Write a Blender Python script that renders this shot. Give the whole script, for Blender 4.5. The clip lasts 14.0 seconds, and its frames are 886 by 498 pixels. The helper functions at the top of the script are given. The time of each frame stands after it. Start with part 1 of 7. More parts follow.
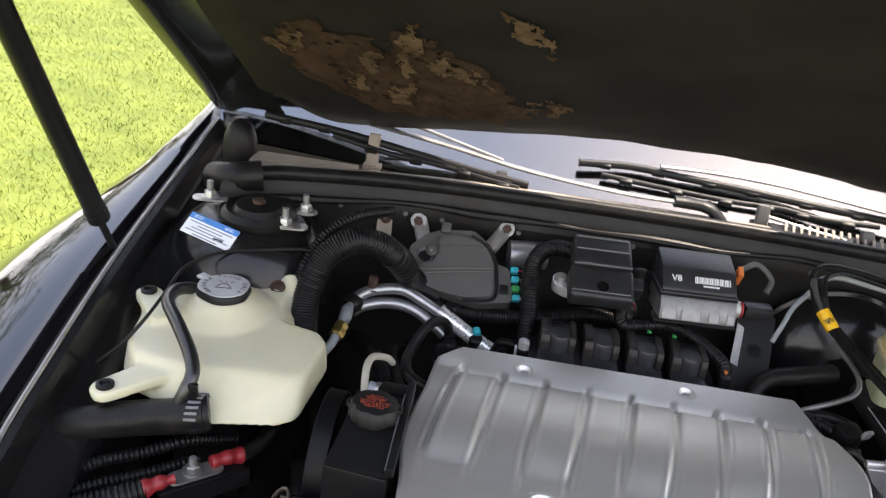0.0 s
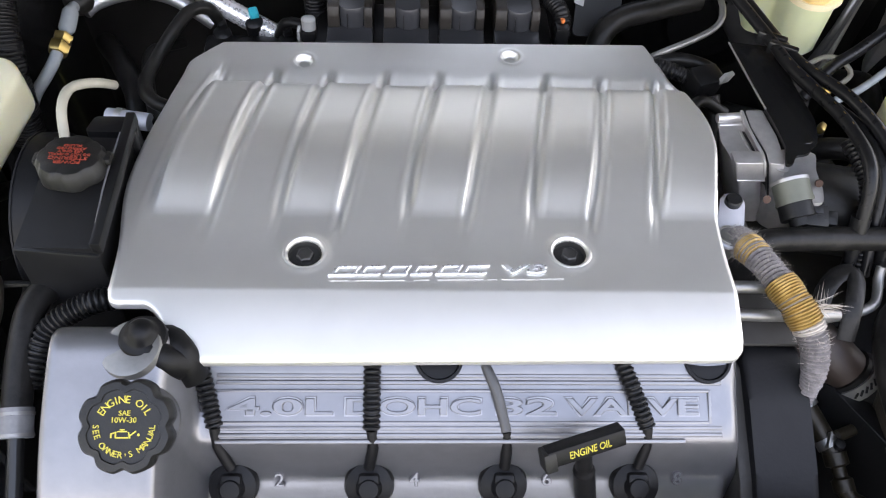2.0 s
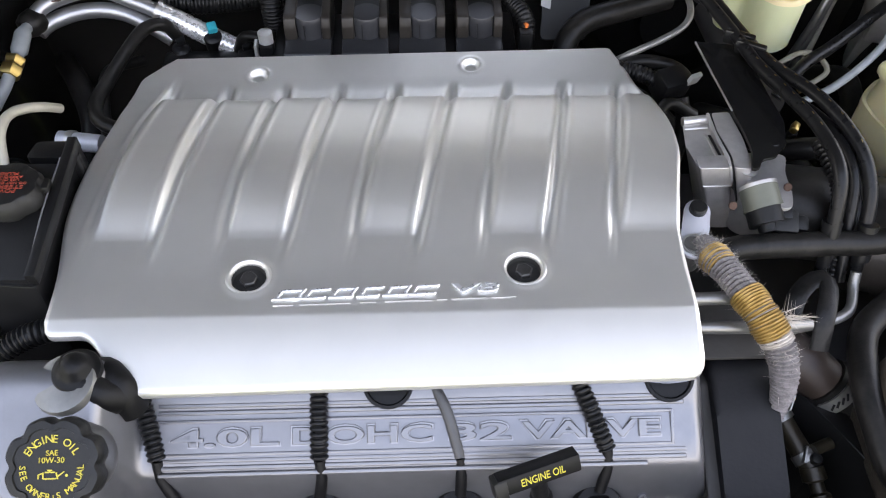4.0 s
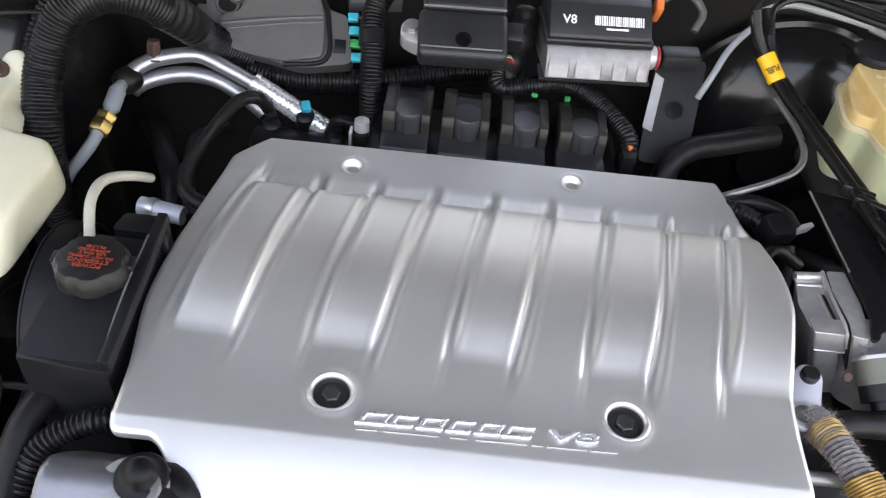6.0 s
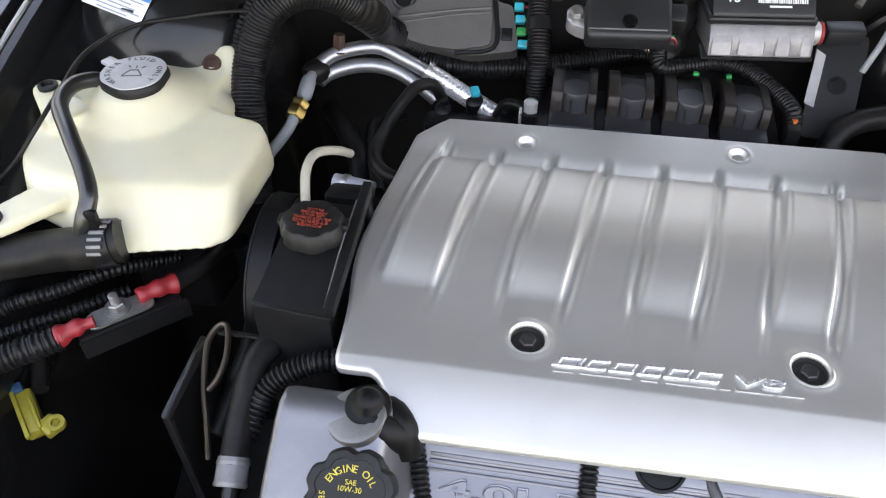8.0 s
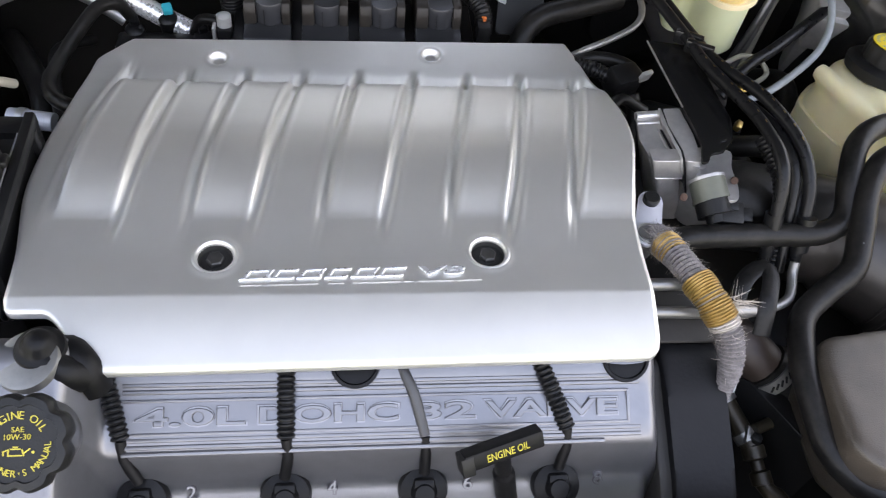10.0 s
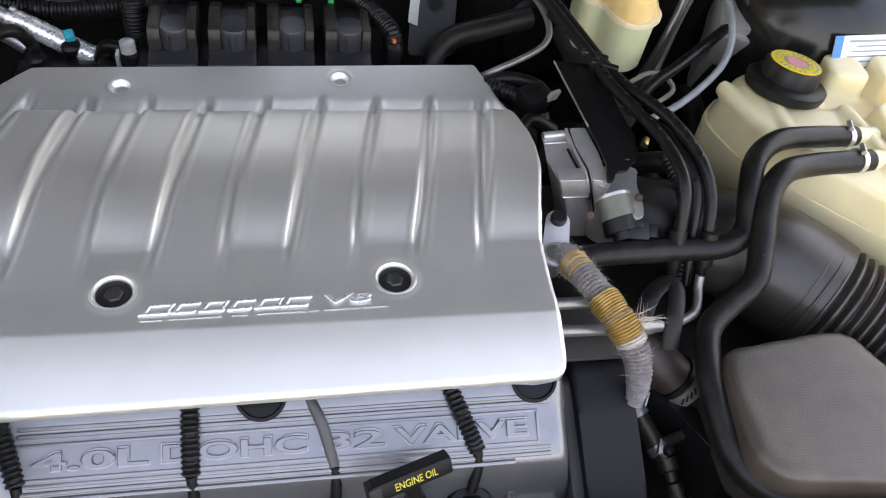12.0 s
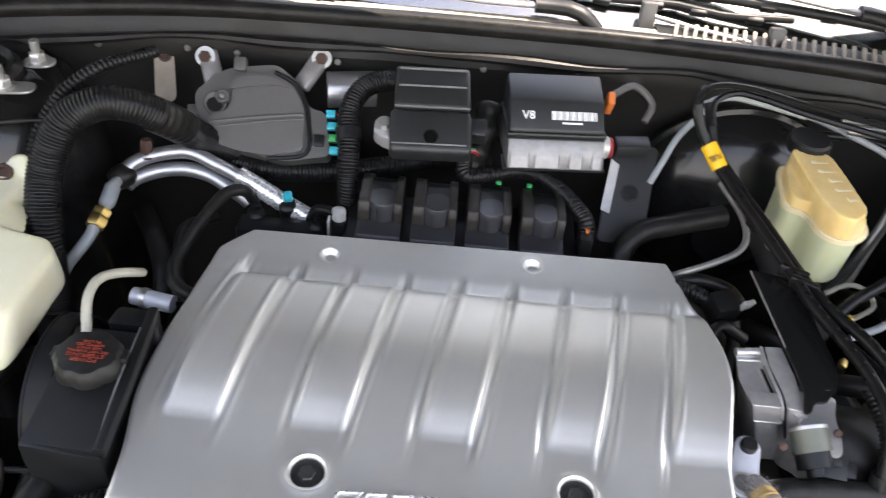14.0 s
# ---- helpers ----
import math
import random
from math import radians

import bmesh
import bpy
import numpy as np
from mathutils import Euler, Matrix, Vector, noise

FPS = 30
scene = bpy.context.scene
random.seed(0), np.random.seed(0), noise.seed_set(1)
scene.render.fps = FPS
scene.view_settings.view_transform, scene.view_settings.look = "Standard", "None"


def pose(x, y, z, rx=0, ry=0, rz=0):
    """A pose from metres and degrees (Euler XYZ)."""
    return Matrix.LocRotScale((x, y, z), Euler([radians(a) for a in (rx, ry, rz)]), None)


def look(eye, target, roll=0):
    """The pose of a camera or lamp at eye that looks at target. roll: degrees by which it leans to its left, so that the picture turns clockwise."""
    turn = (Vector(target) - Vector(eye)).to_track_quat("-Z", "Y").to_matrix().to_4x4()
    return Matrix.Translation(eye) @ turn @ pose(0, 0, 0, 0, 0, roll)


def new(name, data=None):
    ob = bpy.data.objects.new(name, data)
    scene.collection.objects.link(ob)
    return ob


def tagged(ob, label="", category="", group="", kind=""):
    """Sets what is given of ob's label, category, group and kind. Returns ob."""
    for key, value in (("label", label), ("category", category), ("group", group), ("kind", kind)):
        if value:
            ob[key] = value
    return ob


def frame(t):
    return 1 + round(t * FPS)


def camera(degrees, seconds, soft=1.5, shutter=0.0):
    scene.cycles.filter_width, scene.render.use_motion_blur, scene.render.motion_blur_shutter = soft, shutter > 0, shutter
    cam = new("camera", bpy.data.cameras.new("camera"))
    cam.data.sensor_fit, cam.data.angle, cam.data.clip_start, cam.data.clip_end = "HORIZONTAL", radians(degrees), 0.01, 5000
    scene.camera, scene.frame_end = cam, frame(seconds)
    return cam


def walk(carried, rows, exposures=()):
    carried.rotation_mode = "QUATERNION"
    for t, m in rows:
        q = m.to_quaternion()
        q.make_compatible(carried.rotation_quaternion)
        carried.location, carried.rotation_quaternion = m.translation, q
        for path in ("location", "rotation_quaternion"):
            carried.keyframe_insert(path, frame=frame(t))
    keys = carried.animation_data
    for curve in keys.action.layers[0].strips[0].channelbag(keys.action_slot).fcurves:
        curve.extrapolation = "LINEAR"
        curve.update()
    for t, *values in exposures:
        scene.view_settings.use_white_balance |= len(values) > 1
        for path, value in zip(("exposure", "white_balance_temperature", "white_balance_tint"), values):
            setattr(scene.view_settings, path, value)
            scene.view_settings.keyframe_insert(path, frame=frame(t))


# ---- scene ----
cam = camera(56.5, 14.0, soft=1.1, shutter=0.18)
EXPOSURES = [(t, stops, 7400, 16) for t, stops in ((0.0, 1.98), (0.5, 2.4), (0.9, 2.52), (1.5, 2.66), (2.2, 2.69), (4.4, 2.54), (5.0, 2.54), (5.6, 2.70), (7.0, 2.64), (9.5, 2.47), (10.0, 2.5), (10.6, 2.36), (12.5, 2.33), (13.4, 2.22), (14.0, 2.68))]
PATH = [
    (0, (-0.224, -0.483, 1.402), (-0.343, 1.313, 0.528), 7.9),
    (0.5, (-0.214, -0.371, 1.394), (-0.168, 1.275, 0.259), 5.7),
    (0.6, (-0.212, -0.354, 1.379), (-0.121, 1.245, 0.182), 5.8),
    (0.8, (-0.172, -0.319, 1.343), (-0.062, 1.188, 0.033), 4.6),
    (1, (-0.152, -0.307, 1.336), (-0.021, 1.104, -0.075), 4.8),
    (1.5, (-0.102, -0.284, 1.339), (-0.002, 1.039, -0.158), 4.3),
    (2, (-0.062, -0.267, 1.338), (0.037, 1.008, -0.2), 4.0),
    (2.2, (-0.052, -0.262, 1.337), (0.047, 0.999, -0.212), 3.8),
    (4.3, (0.001, -0.236, 1.331), (0.066, 1.049, -0.2), 0.7),
    (4.5, (0.008, -0.228, 1.336), (0.092, 1.081, -0.173), 1.2),
    (5, (-0.002, -0.194, 1.352), (0.095, 1.185, -0.093), 3.2),
    (5.5, (-0.061, -0.185, 1.33), (0.027, 1.219, -0.092), 7.3),
    (6, (-0.079, -0.185, 1.329), (-0.052, 1.208, -0.106), 7.4),
    (6.5, (-0.119, -0.206, 1.329), (-0.284, 1.196, -0.087), 2.0),
    (7, (-0.137, -0.211, 1.341), (-0.403, 1.2, -0.051), -0.5),
    (7.2, (-0.145, -0.225, 1.34), (-0.423, 1.187, -0.048), -0.9),
    (9.3, (-0.079, -0.265, 1.334), (-0.033, 1.024, -0.195), 4.2),
    (9.5, (-0.069, -0.26, 1.33), (0.047, 1.021, -0.201), 5.6),
    (10, (-0.041, -0.259, 1.332), (0.195, 1.006, -0.199), 7.9),
    (10.5, (-0.028, -0.265, 1.337), (0.289, 0.994, -0.184), 10.0),
    (11, (-0.021, -0.263, 1.342), (0.346, 1.003, -0.163), 11.3),
    (11.5, (-0.029, -0.258, 1.339), (0.348, 1.01, -0.16), 11.7),
    (12, (-0.011, -0.253, 1.342), (0.356, 1.017, -0.159), 10.3),
    (12.5, (0.026, -0.247, 1.365), (0.431, 1.014, -0.134), 10.0),
    (13, (0.041, -0.236, 1.373), (0.439, 1.05, -0.106), 9.9),
    (13.5, (0.003, -0.211, 1.392), (0.285, 1.191, -0.006), 9.4),
    (14, (-0.059, -0.207, 1.396), (-0.033, 1.274, 0.052), 6.3),
]
walk(cam, [(t, look(eye, target, roll)) for t, eye, target, roll in PATH], EXPOSURES)

# ---- light ----
SUN = Vector((0.345, 0.22, 0.91)).normalized()
world = bpy.data.worlds.new("sky")
scene.world = world
world.use_nodes = True
wn = world.node_tree.nodes
sky = wn.new("ShaderNodeTexSky")
sky.sky_type, sky.sun_disc = "NISHITA", False
sky.dust_density, sky.air_density = 1.0, 1.3
sky.sun_elevation, sky.sun_rotation = math.asin(SUN.z), math.atan2(SUN.x, SUN.y)
wn["Background"].inputs["Strength"].default_value = 0.15
# white summer haze, thick at the horizon and thin overhead, with a few faint clouds
wl = world.node_tree.links
way, cloud, split = wn.new("ShaderNodeTexCoord"), wn.new("ShaderNodeTexNoise"), wn.new("ShaderNodeSeparateXYZ")
haze, puffs, whole, blend = wn.new("ShaderNodeMapRange"), wn.new("ShaderNodeMapRange"), wn.new("ShaderNodeMath"), wn.new("ShaderNodeMix")
cloud.inputs["Scale"].default_value, cloud.inputs["Detail"].default_value = 2.2, 7
haze.interpolation_type = "SMOOTHSTEP"
for node, vals in ((haze, (0.05, 0.85, 0.95, 0.13)), (puffs, (0.48, 0.76, 0.0, 0.7))):
    for key, val in zip(("From Min", "From Max", "To Min", "To Max"), vals):
        node.inputs[key].default_value = val
whole.operation, whole.use_clamp = "MAXIMUM", True
blend.data_type = "RGBA"
blend.inputs["B"].default_value = (4.75, 4.95, 5.3, 1)
wl.new(way.outputs["Generated"], cloud.inputs["Vector"])
wl.new(way.outputs["Generated"], split.inputs["Vector"])
wl.new(split.outputs["Z"], haze.inputs["Value"])
wl.new(cloud.outputs["Fac"], puffs.inputs["Value"])
wl.new(haze.outputs["Result"], whole.inputs[0])
wl.new(puffs.outputs["Result"], whole.inputs[1])
wl.new(whole.outputs[0], blend.inputs["Factor"])
wl.new(sky.outputs["Color"], blend.inputs["A"])
wl.new(blend.outputs["Result"], wn["Background"].inputs["Color"])
sun = new("sun", bpy.data.lights.new("sun", "SUN"))
sun.data.energy, sun.data.angle, sun.data.color = 3.0, radians(0.53), (1.0, 0.95, 0.86)
sun.matrix_world = look(SUN * 30, (0, 0, 0))


# ---- materials ----
def mk(name, col, rough=0.5, metal=0.0, vary=0.2, scale=25, bump=0.1, bscale=400, rvar=0.1, coat=0.0, sss=0.0, col2=None, spread=0.5, spec=0.5):
    """A surface with two scales of variation: broad mottling of colour and gloss, and fine relief."""
    m = bpy.data.materials.new(name)
    m.use_nodes = True
    nt, bs = m.node_tree, m.node_tree.nodes["Principled BSDF"]
    n, link = nt.nodes.new, nt.links.new
    tc = n("ShaderNodeTexCoord")
    broad, fine, mid = n("ShaderNodeTexNoise"), n("ShaderNodeTexNoise"), n("ShaderNodeTexNoise")
    for tex, sc, det in ((broad, scale, 5), (fine, bscale, 3), (mid, scale * 5, 4)):
        tex.inputs["Scale"].default_value, tex.inputs["Detail"].default_value = sc, det
        link(tc.outputs["Object"], tex.inputs["Vector"])
    ramp = n("ShaderNodeValToRGB")
    lo = [c * (1 - vary) for c in col]
    hi = [min(1.0, c * (1 + vary)) for c in (col2 or col)]
    ramp.color_ramp.elements[0].position, ramp.color_ramp.elements[1].position = 0.5 - spread / 2, 0.5 + spread / 2
    ramp.color_ramp.elements[0].color, ramp.color_ramp.elements[1].color = (*lo, 1), (*hi, 1)
    mix = n("ShaderNodeMath")
    mix.operation = "MULTIPLY_ADD"
    link(mid.outputs["Fac"], mix.inputs[0])
    mix.inputs[1].default_value = 0.35
    half = n("ShaderNodeMath")
    half.operation = "MULTIPLY_ADD"
    half.inputs[1].default_value, half.inputs[2].default_value = 0.65, 0.0
    link(broad.outputs["Fac"], half.inputs[0])
    link(half.outputs[0], mix.inputs[2])
    link(mix.outputs[0], ramp.inputs["Fac"])
    link(ramp.outputs["Color"], bs.inputs["Base Color"])
    rr = n("ShaderNodeMapRange")
    rr.inputs["To Min"].default_value, rr.inputs["To Max"].default_value = max(0.02, rough - rvar), min(1.0, rough + rvar)
    link(mid.outputs["Fac"], rr.inputs["Value"])
    link(rr.outputs["Result"], bs.inputs["Roughness"])
    bs.inputs["Metallic"].default_value = metal
    bs.inputs["Specular IOR Level"].default_value = spec
    bs.inputs["Coat Weight"].default_value = coat
    bs.inputs["Coat Roughness"].default_value = 0.05
    if sss:
        bs.inputs["Subsurface Weight"].default_value = sss
        bs.inputs["Subsurface Radius"].default_value = (0.03, 0.024, 0.012)
        bs.inputs["Subsurface Scale"].default_value = 0.5
    if bump:
        b = n("ShaderNodeBump")
        b.inputs["Strength"].default_value, b.inputs["Distance"].default_value = bump, 0.001
        link(fine.outputs["Fac"], b.inputs["Height"])
        link(b.outputs["Normal"], bs.inputs["Normal"])
    return m


SILVER = mk("silver_paint", (0.705, 0.692, 0.66), 0.38, 0.74, 0.05, 9, 0.03, 900, 0.04)
WELLDARK = mk("dark_well", (0.045, 0.043, 0.040), 0.6, 0.0, 0.4, 60, 0.2)
WORNBOLT = mk("dusty_black_bolt", (0.040, 0.039, 0.038), 0.42, 0.3, 0.4, 120, 0.2)
# crease shade round cast letters and numbers, put into a darker colour
CASTSHADE = mk("shaded_cast_paint", (0.10, 0.095, 0.10), 0.6, 0.2, 0.2, 40, 0.1)
CASTFACE = mk("bright_cast_rim", (0.29, 0.29, 0.30), 0.36, 0.6, 0.08, 30, 0.08, 700, 0.05)
# pale grey, also used for highlight lines painted on black plastic
GREYGLINT = mk("grey_and_glint_plastic", (0.16, 0.16, 0.165), 0.4, 0.0, 0.3, 60, 0.1)
ZINC = mk("bright_zinc", (0.56, 0.56, 0.60), 0.45, 0.25, 0.05, 60, 0.0, 500, 0.05)
LEADGREY = mk("grey_lead_sheath", (0.055, 0.055, 0.057), 0.42, 0.0, 0.15, 40, 0.05)
DISC = mk("yellow_disc_print", (0.74, 0.56, 0.02), 0.45, 0.0, 0.08, 40, 0.0)
CAST = mk("silver_cast_paint", (0.195, 0.195, 0.205), 0.33, 0.70, 0.16, 18, 0.08, 420, 0.07)
CASTRAW = mk("raw_cast_aluminium", (0.52, 0.505, 0.495), 0.38, 0.70, 0.22, 30, 0.25, 600, 0.1)
CASTDULL = mk("dull_cast_aluminium", (0.25, 0.245, 0.245), 0.46, 0.6, 0.3, 45, 0.25, 600, 0.1)
DULLSTEEL = mk("dull_steel", (0.24, 0.235, 0.225), 0.38, 0.7, 0.2, 50, 0.1, 500, 0.1)
STEEL = mk("zinc_steel", (0.58, 0.57, 0.55), 0.32, 0.8, 0.15, 60, 0.1, 500, 0.1)
CHROME = mk("bright_metal", (0.80, 0.80, 0.81), 0.28, 0.6, 0.05, 60, 0.0, 500, 0.05)
ALU = mk("aluminium_pipe", (0.40, 0.405, 0.42), 0.36, 0.8, 0.12, 40, 0.08, 500, 0.08)
BRASS = mk("brass", (0.50, 0.36, 0.13), 0.35, 1.0, 0.2, 60, 0.1, 500, 0.1)
RUST = mk("rusted_steel", (0.065, 0.036, 0.026), 0.75, 0.3, 0.4, 80, 0.3, 400, 0.1)
BOOT = mk("deep_black_rubber", (0.006, 0.006, 0.0065), 0.42, 0.0, 0.3, 40, 0.1, 500, 0.1, spec=0.18)
BLACK = mk("black_plastic", (0.010, 0.010, 0.0105), 0.33, 0.0, 0.3, 20, 0.12, 900, 0.1, spec=0.24)
BLACKROUGH = mk("dusty_grained_black_plastic", (0.034, 0.0285, 0.023), 0.38, 0.0, 0.25, 12, 0.4, 800, 0.08, spec=0.5, col2=(0.062, 0.051, 0.040))
RUBBER = mk("black_rubber", (0.007, 0.007, 0.007), 0.36, 0.0, 0.45, 45, 0.15, 700, 0.12, spec=0.20, col2=(0.014, 0.0130, 0.012), spread=0.35)
DUSTDUCT = mk("dusty_black_duct", (0.020, 0.0175, 0.0155), 0.36, 0.0, 0.35, 14, 0.15, 600, 0.1, spec=0.5, col2=(0.040, 0.034, 0.029))
HOSEGLOSS = mk("glossy_black_hose", (0.012, 0.012, 0.012), 0.30, 0.0, 0.3, 40, 0.05, 500, 0.06, spec=0.9)
FUZZ = mk("pale_loose_fibre", (0.40, 0.36, 0.32), 0.8, 0.0, 0.3, 200, 0.0, 400, 0.1)
OLIVE = mk("oily_olive_pipe", (0.030, 0.024, 0.015), 0.4, 0.3, 0.4, 60, 0.2, 400, 0.12)
CONDUIT = mk("black_conduit", (0.009, 0.009, 0.0095), 0.30, 0.0, 0.3, 30, 0.06, 500, 0.1, spec=0.22)
DARKMETAL = mk("dark_dusty_metal", (0.048, 0.045, 0.042), 0.65, 0.2, 0.5, 12, 0.3, 200, 0.15)
BLACKPAINT = mk("black_body_paint", (0.004, 0.004, 0.005), 0.06, 0.0, 0.2, 6, 0.0, 300, 0.05, coat=1.0)
SATIN = mk("satin_black_paint", (0.009, 0.009, 0.009), 0.22, 0.0, 0.4, 10, 0.05, 150, 0.08, coat=0.12, spec=0.35)
BULK = mk("dusty_bulkhead", (0.016, 0.0148, 0.0135), 0.62, 0.0, 0.4, 8, 0.25, 250, 0.15)
GREYP = mk("grey_plastic", (0.088, 0.084, 0.080), 0.44, 0.0, 0.15, 25, 0.3, 700, 0.08)
LIGHTG = mk("light_grey_metal", (0.46, 0.46, 0.45), 0.4, 0.4, 0.12, 40, 0.15, 500, 0.1)
TANK = mk("washer_tank_plastic", (0.63, 0.605, 0.43), 0.38, 0.0, 0.06, 7, 0.05, 300, 0.06, sss=0.35, col2=(0.70, 0.655, 0.47))
COOLT = mk("coolant_tank_plastic", (0.74, 0.64, 0.38), 0.34, 0.0, 0.08, 7, 0.06, 300, 0.06, sss=0.35, col2=(0.76, 0.69, 0.45))
BRAKET = mk("brake_reservoir_plastic", (0.56, 0.58, 0.36), 0.34, 0.0, 0.08, 9, 0.05, 300, 0.06, sss=0.35)
BRAKELID = mk("aged_amber_plastic", (0.68, 0.46, 0.17), 0.33, 0.0, 0.12, 12, 0.05, 300, 0.06, sss=0.35, col2=(0.74, 0.56, 0.27))
LIDMARK = mk("pale_moulded_mark", (0.78, 0.66, 0.42), 0.3, 0.0, 0.1, 40, 0.0, 300, 0.05, sss=0.2)
CAPGREY = mk("dusty_grey_cap", (0.42, 0.42, 0.42), 0.5, 0.0, 0.2, 40, 0.2, 600, 0.1)
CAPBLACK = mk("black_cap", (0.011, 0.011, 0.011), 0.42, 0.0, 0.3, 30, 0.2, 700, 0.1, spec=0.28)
YELLOW = mk("yellow_print", (0.50, 0.42, 0.045), 0.5, 0.0, 0.08, 40, 0.0)
YTAG = mk("yellow_tag", (0.80, 0.45, 0.015), 0.45, 0.0, 0.08, 40, 0.05)
PINK = mk("pink_print", (0.70, 0.28, 0.32), 0.5, 0.0, 0.12, 60, 0.0)
ORANGE = mk("orange_red_print", (0.30, 0.050, 0.030), 0.5, 0.0, 0.1, 60, 0.0)
REDBOOT = mk("red_rubber", (0.26, 0.016, 0.020), 0.45, 0.0, 0.25, 60, 0.1, 500)
TEAL = mk("teal_plastic", (0.01, 0.42, 0.52), 0.4, 0.0, 0.1, 50, 0.05)
GREEN = mk("green_plastic", (0.02, 0.30, 0.08), 0.4, 0.0, 0.1, 50, 0.05)
ORANGEP = mk("orange_plastic", (0.62, 0.16, 0.04), 0.45, 0.0, 0.15, 50, 0.05)
WHITEP = mk("white_print", (0.78, 0.79, 0.80), 0.5, 0.0, 0.05, 40, 0.0)
# both connector plastics are darkened to stand in for the shade they sit in
YSHELL = mk("shaded_yellow_plastic", (0.30, 0.26, 0.03), 0.5, 0.0, 0.3, 40, 0.05)
BSHELL = mk("shaded_blue_plastic", (0.02, 0.075, 0.15), 0.5, 0.0, 0.3, 40, 0.05)
BRONZE = mk("dark_bronze_steel", (0.085, 0.068, 0.052), 0.42, 0.6, 0.35, 60, 0.1, 500, 0.1)
BLUEP = mk("blue_print", (0.04, 0.20, 0.55), 0.5, 0.0, 0.08, 40, 0.0)
INK = mk("grey_ink", (0.25, 0.28, 0.33), 0.6, 0.0, 0.1, 40, 0.0)
CREAMPIPE = mk("cream_painted_pipe", (0.36, 0.34, 0.28), 0.4, 0.0, 0.12, 40, 0.1)
GREYHOSE = mk("grey_cable_sheath", (0.26, 0.28, 0.29), 0.42, 0.0, 0.15, 40, 0.1)
BRAID = mk("frayed_fibre_braid", (0.165, 0.150, 0.148), 0.85, 0.0, 0.55, 160, 0.5, 900, 0.1)
GOLD = mk("gold_wire_binding", (0.33, 0.21, 0.065), 0.42, 0.5, 0.2, 120, 0.1, 500, 0.1)
LINER = mk("black_hood_liner", (0.011, 0.0102, 0.0104), 0.8, 0.0, 0.5, 9, 0.4, 120, 0.1, col2=(0.019, 0.0155, 0.0140), spec=0.2)
FIBREDARK = mk("stained_brown_fibre", (0.016, 0.011, 0.008), 0.95, 0.0, 0.45, 22, 0.9, 90, 0.05, col2=(0.075, 0.044, 0.030), spread=0.6, spec=0.08)
FIBRE = mk("torn_brown_fibre", (0.032, 0.020, 0.013), 0.95, 0.0, 0.4, 26, 0.9, 90, 0.05, col2=(0.15, 0.095, 0.060), spread=0.45, spec=0.08)
# dusty tan of the cowl, also painted sunlight on the radiator support
COWL = mk("dusty_sunlit_tan", (0.27, 0.228, 0.185), 0.7, 0.0, 0.3, 20, 0.2, 300, 0.1)
GRASSMAT = mk("lawn", (0.075, 0.125, 0.012), 0.8, 0.0, 0.28, 3.5, 0.4, 60, 0.1, col2=(0.15, 0.185, 0.03))
BLADE = mk("grass_blade", (0.100, 0.168, 0.016), 0.6, 0.0, 0.45, 2.6, 0.0, 40, 0.1, col2=(0.205, 0.23, 0.03))
DASH = mk("dark_dashboard", (0.004, 0.004, 0.004), 0.95, 0.0, 0.2, 5, 0.0, 100, 0.02, spec=0.05)
SENSOR = mk("greenish_grey_housing", (0.135, 0.14, 0.112), 0.45, 0.2, 0.12, 40, 0.1)
# paler than the caps: the light on the coil fronts is put in here
COILFACE = mk("lit_coil_plastic", (0.029, 0.030, 0.034), 0.34, 0.0, 0.25, 30, 0.1, 600, 0.1, spec=0.45)
# veiling haze over the rear modules is put into this lifted black
MODBLACK = mk("hazed_module_plastic", (0.019, 0.0195, 0.0205), 0.40, 0.0, 0.3, 25, 0.15, 800, 0.1, spec=0.42)
# black plastic with the tan light on the coil flanks mixed in
COILWING = mk("tan_lit_black_plastic", (0.015, 0.014, 0.013), 0.40, 0.0, 0.3, 40, 0.1, 600, 0.1, spec=0.3, col2=(0.030, 0.026, 0.023))
BELT = mk("rubber_belt", (0.012, 0.012, 0.013), 0.46, 0.0, 0.2, 30, 0.2, 300, 0.1, spec=0.15)
BROWNHOSE = mk("brown_oily_pipe", (0.034, 0.023, 0.018), 0.5, 0.1, 0.4, 40, 0.2, 300, 0.15)


def glass_mat():
    m = bpy.data.materials.new("windscreen_glass")
    m.use_nodes = True
    b = m.node_tree.nodes["Principled BSDF"]
    b.inputs["Base Color"].default_value = (0.10, 0.13, 0.14, 1)
    b.inputs["Roughness"].default_value = 0.02
    b.inputs["Transmission Weight"].default_value = 1.0
    b.inputs["IOR"].default_value = 2.3
    return m


GLASS = glass_mat()


# ---- mesh tools ----
def root_of(ob):
    while ob.parent:
        ob = ob.parent
    return ob


def finish(name, bm, mat, origin, sharp=38):
    bmesh.ops.translate(bm, verts=bm.verts, vec=-Vector(origin))
    bmesh.ops.recalc_face_normals(bm, faces=bm.faces)
    me = bpy.data.meshes.new(name)
    bm.to_mesh(me)
    bm.free()
    me.polygons.foreach_set("use_smooth", [True] * len(me.polygons))
    me.set_sharp_from_angle(angle=radians(sharp))
    me.materials.append(mat)
    return new(name, me)


def part(name, bm, mat, parent, label="", sharp=38):
    ob = finish(name, bm, mat, root_of(parent).location, sharp)
    ob.parent = parent
    return tagged(ob, label=label)


def thing(name, at, label, category, group="", kind=""):
    ob = new(name)
    ob.location = at
    ob.empty_display_size = 0.02
    return tagged(ob, label, category, group, kind)


